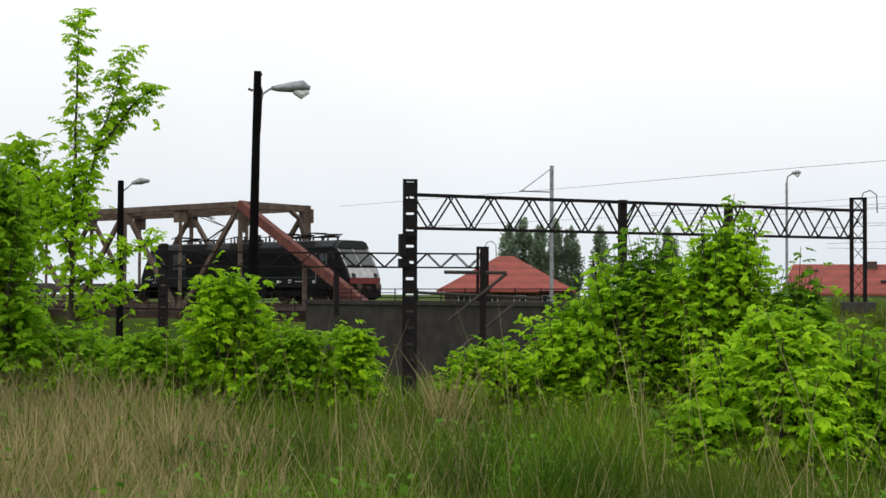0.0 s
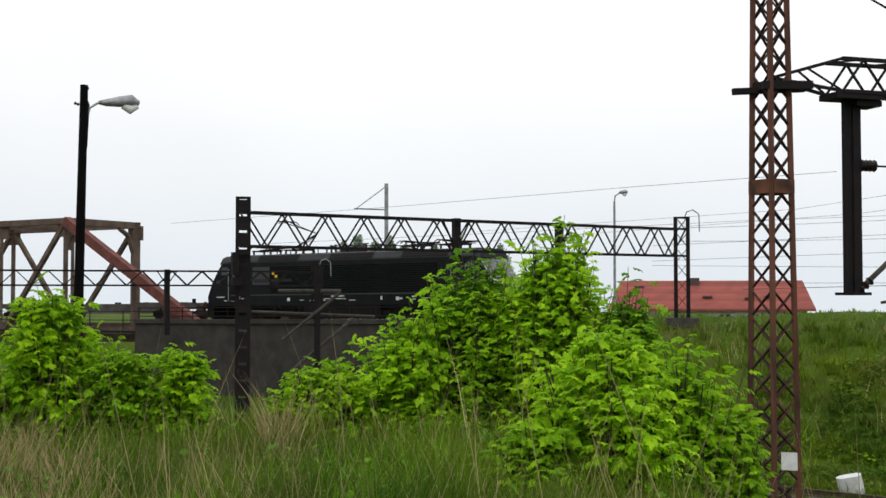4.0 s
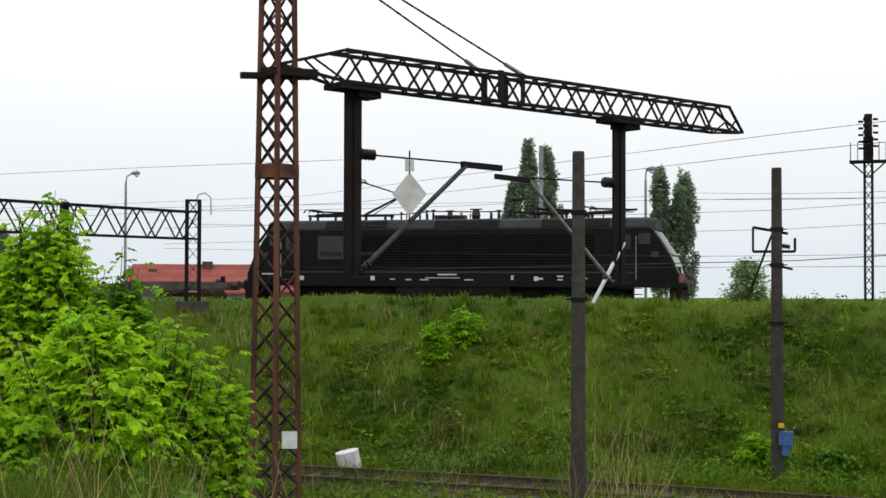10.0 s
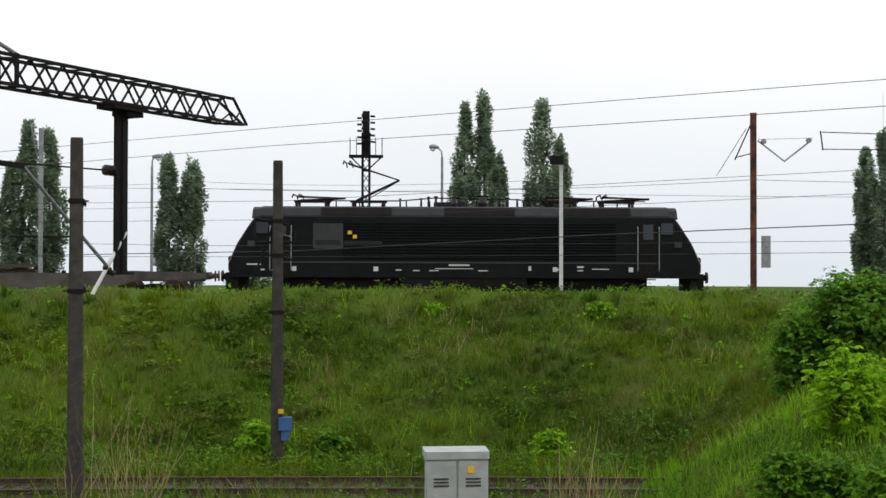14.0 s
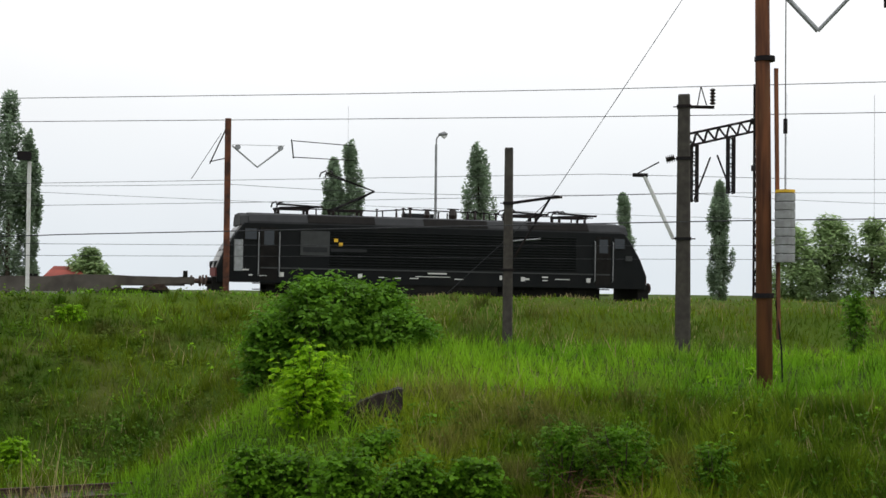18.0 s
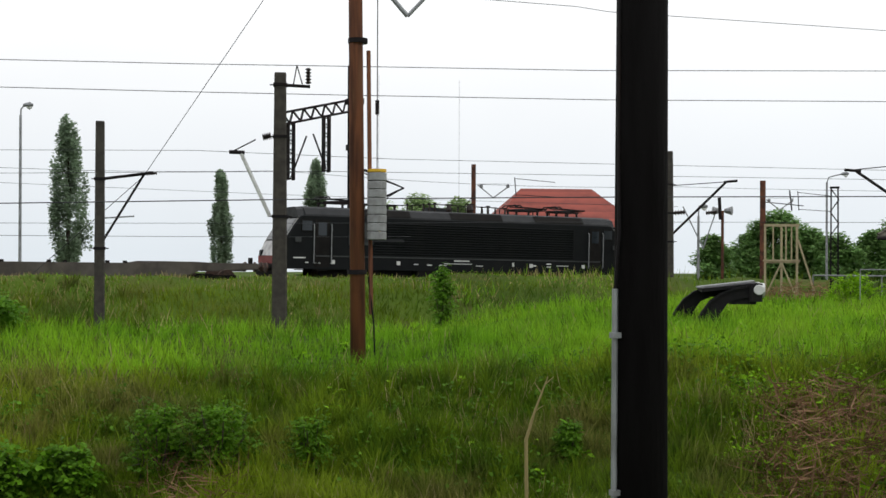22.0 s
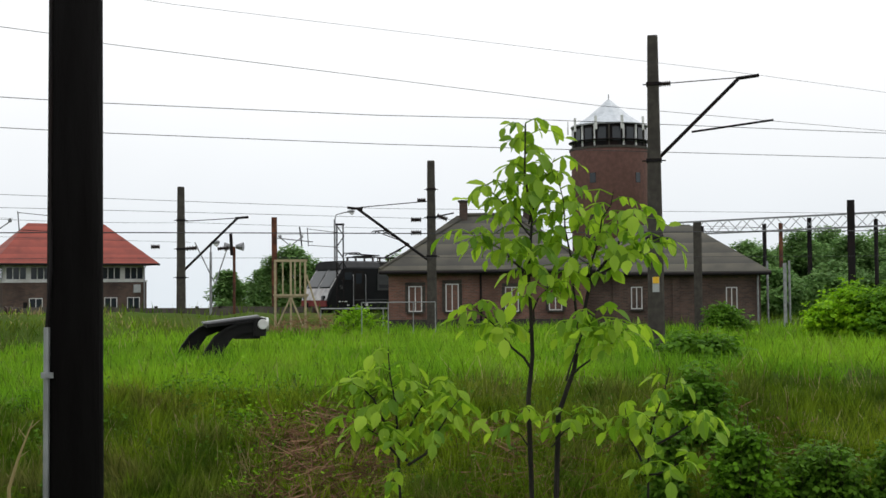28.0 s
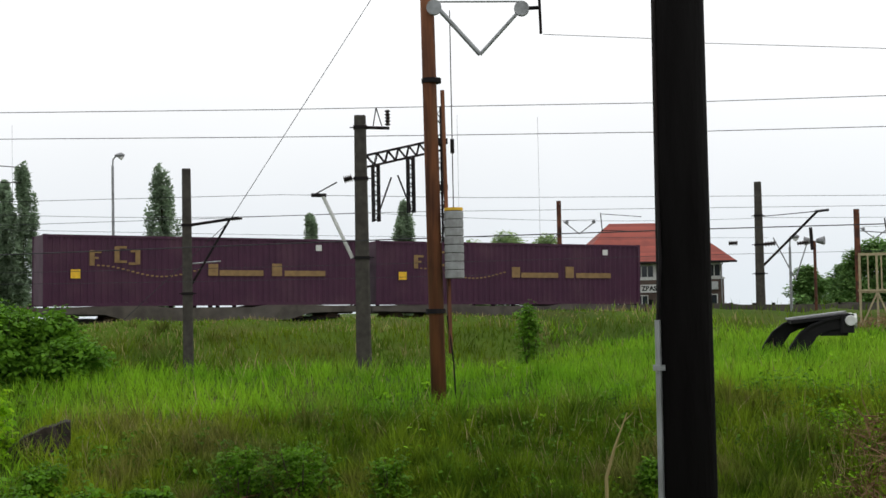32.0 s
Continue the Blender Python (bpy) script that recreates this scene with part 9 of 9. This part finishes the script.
grass("face_grass", 210000, GRASS_FACE, 15, "rank dark weedy grass on the hump's steep face", 0.12, 0.45, -160, -91, 15.0, 28, face_share, 0.8, 1.0)
grass("fresh_grass", 280000, GRASS_BRIGHT, 6, "fresh bright green grass on the crest and hump", 0.14, 0.42, -160, -30, 17.0, 58, bright_share, 0.7, 1.0)
grass("far_grass", 30000, GRASS, 8, "rough green grass by the far line", 0.2, 0.5, -160, 6, 56, 84, tall_grass)
grass("trodden_grass", 16000, GRASS, 3, "rough grass where the camera stands", 0.15, 0.4, -180, 180, 1.2, 14, tall_grass)
grass("dry_grass", 120000, STRAW, 4, "dry straw-coloured grass stalks", 0.2, 0.52, -44, 6, 2.6, 36, bank_straw, 0.7, 0.7)
grass("dry_stalks", 500, STRAW, 9, "tall pale dry stalks on the near bank", 0.7, 1.15, -44, 4, 3.5, 16, tall_grass, 0.5, 0.7)
grass("dry_grass", 150000, STRAW, 5, "dry straw-coloured stalks among the green grass", 0.15, 0.45, -160, -30, 17.0, 58, straw_share, 0.7, 0.8)


def tussocks(name, n, seed, az0, az1, r0, r1, hmin, hmax, material, label, chance, m=34, girth=0.13):
    """Tufts of grass: blades that spring from one root and arch outwards."""
    rng = np.random.default_rng(seed)
    az = rng.uniform(az0, az1, n)
    r = r0 * (r1 / r0) ** rng.uniform(0, 1, n)
    x, y = -np.sin(np.radians(az)) * r, np.cos(np.radians(az)) * r
    s, q = to_line(x, y)
    ok = (q > 3.2) & (np.abs(q - 21.6) > 1.2) & (rng.uniform(0, 1, n) < chance(x, y, az, r, s, q))
    x, y, r = x[ok], y[ok], r[ok]
    n = len(x)
    big = rng.uniform(hmin, hmax, n)
    a = rng.uniform(0, 2 * np.pi, n * m)
    g = np.repeat(girth * big / hmax, m) * np.sqrt(rng.uniform(0, 1, n * m))
    pos = np.stack([np.repeat(x, m) + np.cos(a) * g, np.repeat(y, m) + np.sin(a) * g, np.repeat(height(x, y), m) - 0.03], 1)
    out = np.stack([np.cos(a), np.sin(a), np.zeros(n * m)], 1)
    fz = out * rng.uniform(0.05, 0.55, n * m)[:, None] + (0, 0, 1)
    fx = np.stack([-np.sin(a), np.cos(a), np.zeros(n * m)], 1)
    h = np.repeat(big, m) * rng.uniform(0.5, 1.1, n * m)
    w = (0.004 + 0.0009 * np.repeat(r, m)) * rng.uniform(0.6, 1.3, n * m)
    return scatter(name, BLADE_V, BLADE_F, pos, fx, out, fz, np.stack([w, h * 0.7, h], 1), material, None, label, "grass", "stuff")


def brushwood(name, az0, az1, r0, r1, n, seed, label, hmax=0.5):
    """Heaps of dry broken twigs."""
    rng = np.random.default_rng(seed)
    az, r = rng.uniform(az0, az1, n), rng.uniform(r0, r1, n)
    x, y = -np.sin(np.radians(az)) * r, np.cos(np.radians(az)) * r
    u = ((az - az0) / (az1 - az0) - 0.5) * 2
    z = height(x, y) + rng.uniform(0, 1, n) ** 2 * hmax * (1 - u * u)
    fz = rng.normal(0, 1, (n, 3)) * (1, 1, 0.45)
    fz /= np.linalg.norm(fz, axis=1)[:, None]
    fx = np.cross(fz, rng.normal(0, 1, (n, 3)))
    fx /= np.linalg.norm(fx, axis=1)[:, None]
    size = np.stack([rng.uniform(0.012, 0.03, n), rng.uniform(0.1, 0.3, n), rng.uniform(0.3, 0.9, n)], 1)
    return scatter(name, BLADE_V, BLADE_F, np.stack([x, y, z], 1), fx, np.cross(fz, fx), fz, size, TWIG, None, label, "brushwood", "stuff")


tussocks("grass_tufts", 1000, 31, -44, 6, 4.0, 22, 0.25, 0.55, GRASS, "rank tufts of grass on the near bank", tall_grass)
tussocks("grass_tufts", 200, 32, -9, 6, 4.5, 16, 0.3, 0.7, STRAW, "dry pale tufts of grass on the near bank", tall_grass, 26)
tussocks("grass_tufts", 2600, 33, -160, -92, 16, 27, 0.25, 0.65, GRASS_FACE, "dark tufts on the hump's face", on_face_share, 30, 0.2)
tussocks("grass_tufts", 800, 34, -160, -92, 16, 27, 0.25, 0.6, GRASS_OLIVE, "olive tufts on the hump's face", on_face_share, 26, 0.2)
tussocks("grass_tufts", 1700, 35, -100, -34, 24, 48, 0.25, 0.6, GRASS_OLIVE, "olive tufts on the embankment slope", slope_only, 24, 0.22)
tussocks("grass_tufts", 700, 36, -100, -34, 24, 48, 0.25, 0.55, GRASS, "green tufts on the embankment slope", slope_only, 24, 0.22)
tussocks("grass_tufts", 900, 37, -160, -92, 25, 48, 0.25, 0.5, GRASS_BRIGHT, "fresh green tufts on the hump", lambda x, y, az, r, s, q: bright_share(x, y, az, r, s, q) * 0.7, 24, 0.22)
tussocks("grass_tufts", 14, 38, -17.9, -16.7, 12, 15, 0.5, 0.9, STRAW, "dry stalks at the dark mast's foot", tall_grass, 20)


brushwood("dry_brushwood", -134.0, -127.5, 20.0, 24.0, 3200, 81, "heap of dry reddish-brown twigs on the slope")
brushwood("dry_brushwood", -143.5, -136.5, 20.5, 24.5, 1500, 82, "dry brown twigs on the slope", 0.3)
brushwood("dry_brushwood", -153, -146, 21, 26, 1200, 83, "dry brown twigs on the slope", 0.3)
brushwood("dry_brushwood", -131.5, -127.5, 52, 57, 1400, 84, "brown dead weeds beside the timber stand", 0.9)
brushwood("dry_brushwood", -104.5, -99.5, 20.6, 22.6, 700, 85, "dead reddish-brown stems among brambles", 0.45)
brushwood("dry_brushwood", -116.5, -110.0, 17.2, 19.0, 900, 86, "dead brown stems at the slope's foot", 0.3)
x, y = at(-117.2, 19.6)
gz = ground_z(x, y)
stalk = thing("dead_stalk", "tall pale dead weed stalk leaning on the slope", "weed", pose(x, y, gz))
foot = Vector((x, y, gz))
part("stem", Mesh().tube([(0, 0, -0.1), V(-117.15, -8.5, 19.6) - foot, V(-117.5, -7.2, 19.6) - foot, V(-118.05, -5.6, 19.6) - foot], [0.035, 0.03, 0.022, 0.008], 6), STRAW, stalk)
for a0, e0, a1, e1 in ((-117.5, -7.2, -117.9, -6.9), (-117.8, -6.4, -117.5, -5.9), (-117.9, -6.0, -118.3, -5.6)):
    part("twig", Mesh().tube([V(a0, e0, 19.6) - foot, V(a1, e1, 19.6) - foot], [0.012, 0.004], 5), STRAW, stalk)
grass("dead_stalks", 160, STRAW, 12, "pale dead weed stalks beside the siding", 1.0, 2.0, -58.0, -53.5, 26.5, 29.5, tall_grass, 0.35, 0.6)
grass("dead_stalks", 130, STRAW, 13, "pale dead weed stalks beside the siding", 0.8, 1.5, -79.5, -75.5, 25.5, 28.5, tall_grass, 0.35, 0.6)
grass("dead_stalks", 260, STRAW, 14, "pale dead stalks round the lattice column's foot", 0.9, 1.7, -50.0, -39.5, 9.5, 14.5, tall_grass, 0.45, 0.8)


def weeds(name, n, seed, az0, az1, r0, r1, hmax, material, label, size0=0.1):
    """Low leafy weeds: leaf clusters of varied height."""
    rng = np.random.default_rng(seed)
    az = rng.uniform(az0, az1, n)
    r = r0 * (r1 / r0) ** rng.uniform(0, 1, n)
    x, y = -np.sin(np.radians(az)) * r, np.cos(np.radians(az)) * r
    s, q = to_line(x, y)
    ok = (np.abs(q) > 3) & (q > 0) & ~((np.abs(q - 21.6) < 1.5) & (s < 15)) & (rng.uniform(0, 1, n) < np.clip(fnoise(x, y, 0.9, seed) * 1.9 - 0.55, 0, 1))
    x, y, r = x[ok], y[ok], r[ok]
    m = 9
    n = len(x)
    z = height(x, y)
    hh = rng.uniform(0.15, hmax, n)
    px = np.repeat(x, m) + rng.normal(0, 0.09, n * m)
    py = np.repeat(y, m) + rng.normal(0, 0.09, n * m)
    pz = np.repeat(z, m) + np.repeat(hh, m) * rng.uniform(0.15, 1.0, n * m)
    fx, fy, fz = frames(rng, n * m, 0.3)
    size = (size0 + 0.0018 * np.repeat(r, m)) * rng.uniform(0.6, 1.2, n * m)
    return scatter(name, SMALL_V, SMALL_F, np.stack([px, py, pz], 1), fx, fy, fz, size, material, None, label, "weeds", "stuff")


weeds("leafy_weeds", 8000, 71, -66, -34, 24, 44, 0.4, GRASS, "low leafy weeds in the cutting and on the slope")
weeds("leafy_weeds", 5200, 72, -160, -92, 16, 25.5, 0.5, WEED, "low dark leafy weeds on the hump's face", 0.06)
weeds("leafy_weeds", 5000, 76, -92, -62, 24, 46, 0.4, GRASS, "low dark leafy weeds on the slopes", 0.06)
weeds("leafy_weeds", 3200, 79, -82, -44, 27, 37, 0.7, WEED, "rank dark weeds along the slope's foot", 0.07)
weeds("pale_weeds", 900, 73, -160, -40, 18, 46, 0.4, LEAF_MID, "pale green weeds among the grass")
weeds("pale_weeds", 1500, 74, -40, 4, 5, 26, 0.5, LEAF_DARK, "broad-leaved weeds in the bank's grass", 0.07)
weeds("leafy_weeds", 260, 77, -96, -90, 23.0, 25.4, 0.5, LEAF_DARK, "weeds before the earth cut", 0.06)
weeds("leafy_weeds", 700, 78, -136, -126, 19.5, 24.5, 0.5, LEAF_MID, "green weeds among the dry twigs", 0.05)


# ---- what moves ----
def motions():
    for root, rel, base in MOVING:
        walk(root, [(0.5 * i, vehicle_pose(train_s(0.5 * i) + rel, base)) for i in range(65)])
    for axle, x, r in WHEELS:
        walk(axle, [(0.1 * i, pose(x, 0, r) @ Matrix.Rotation(train_s(0.1 * i) / r, 4, "Y")) for i in range(321)])


motions()
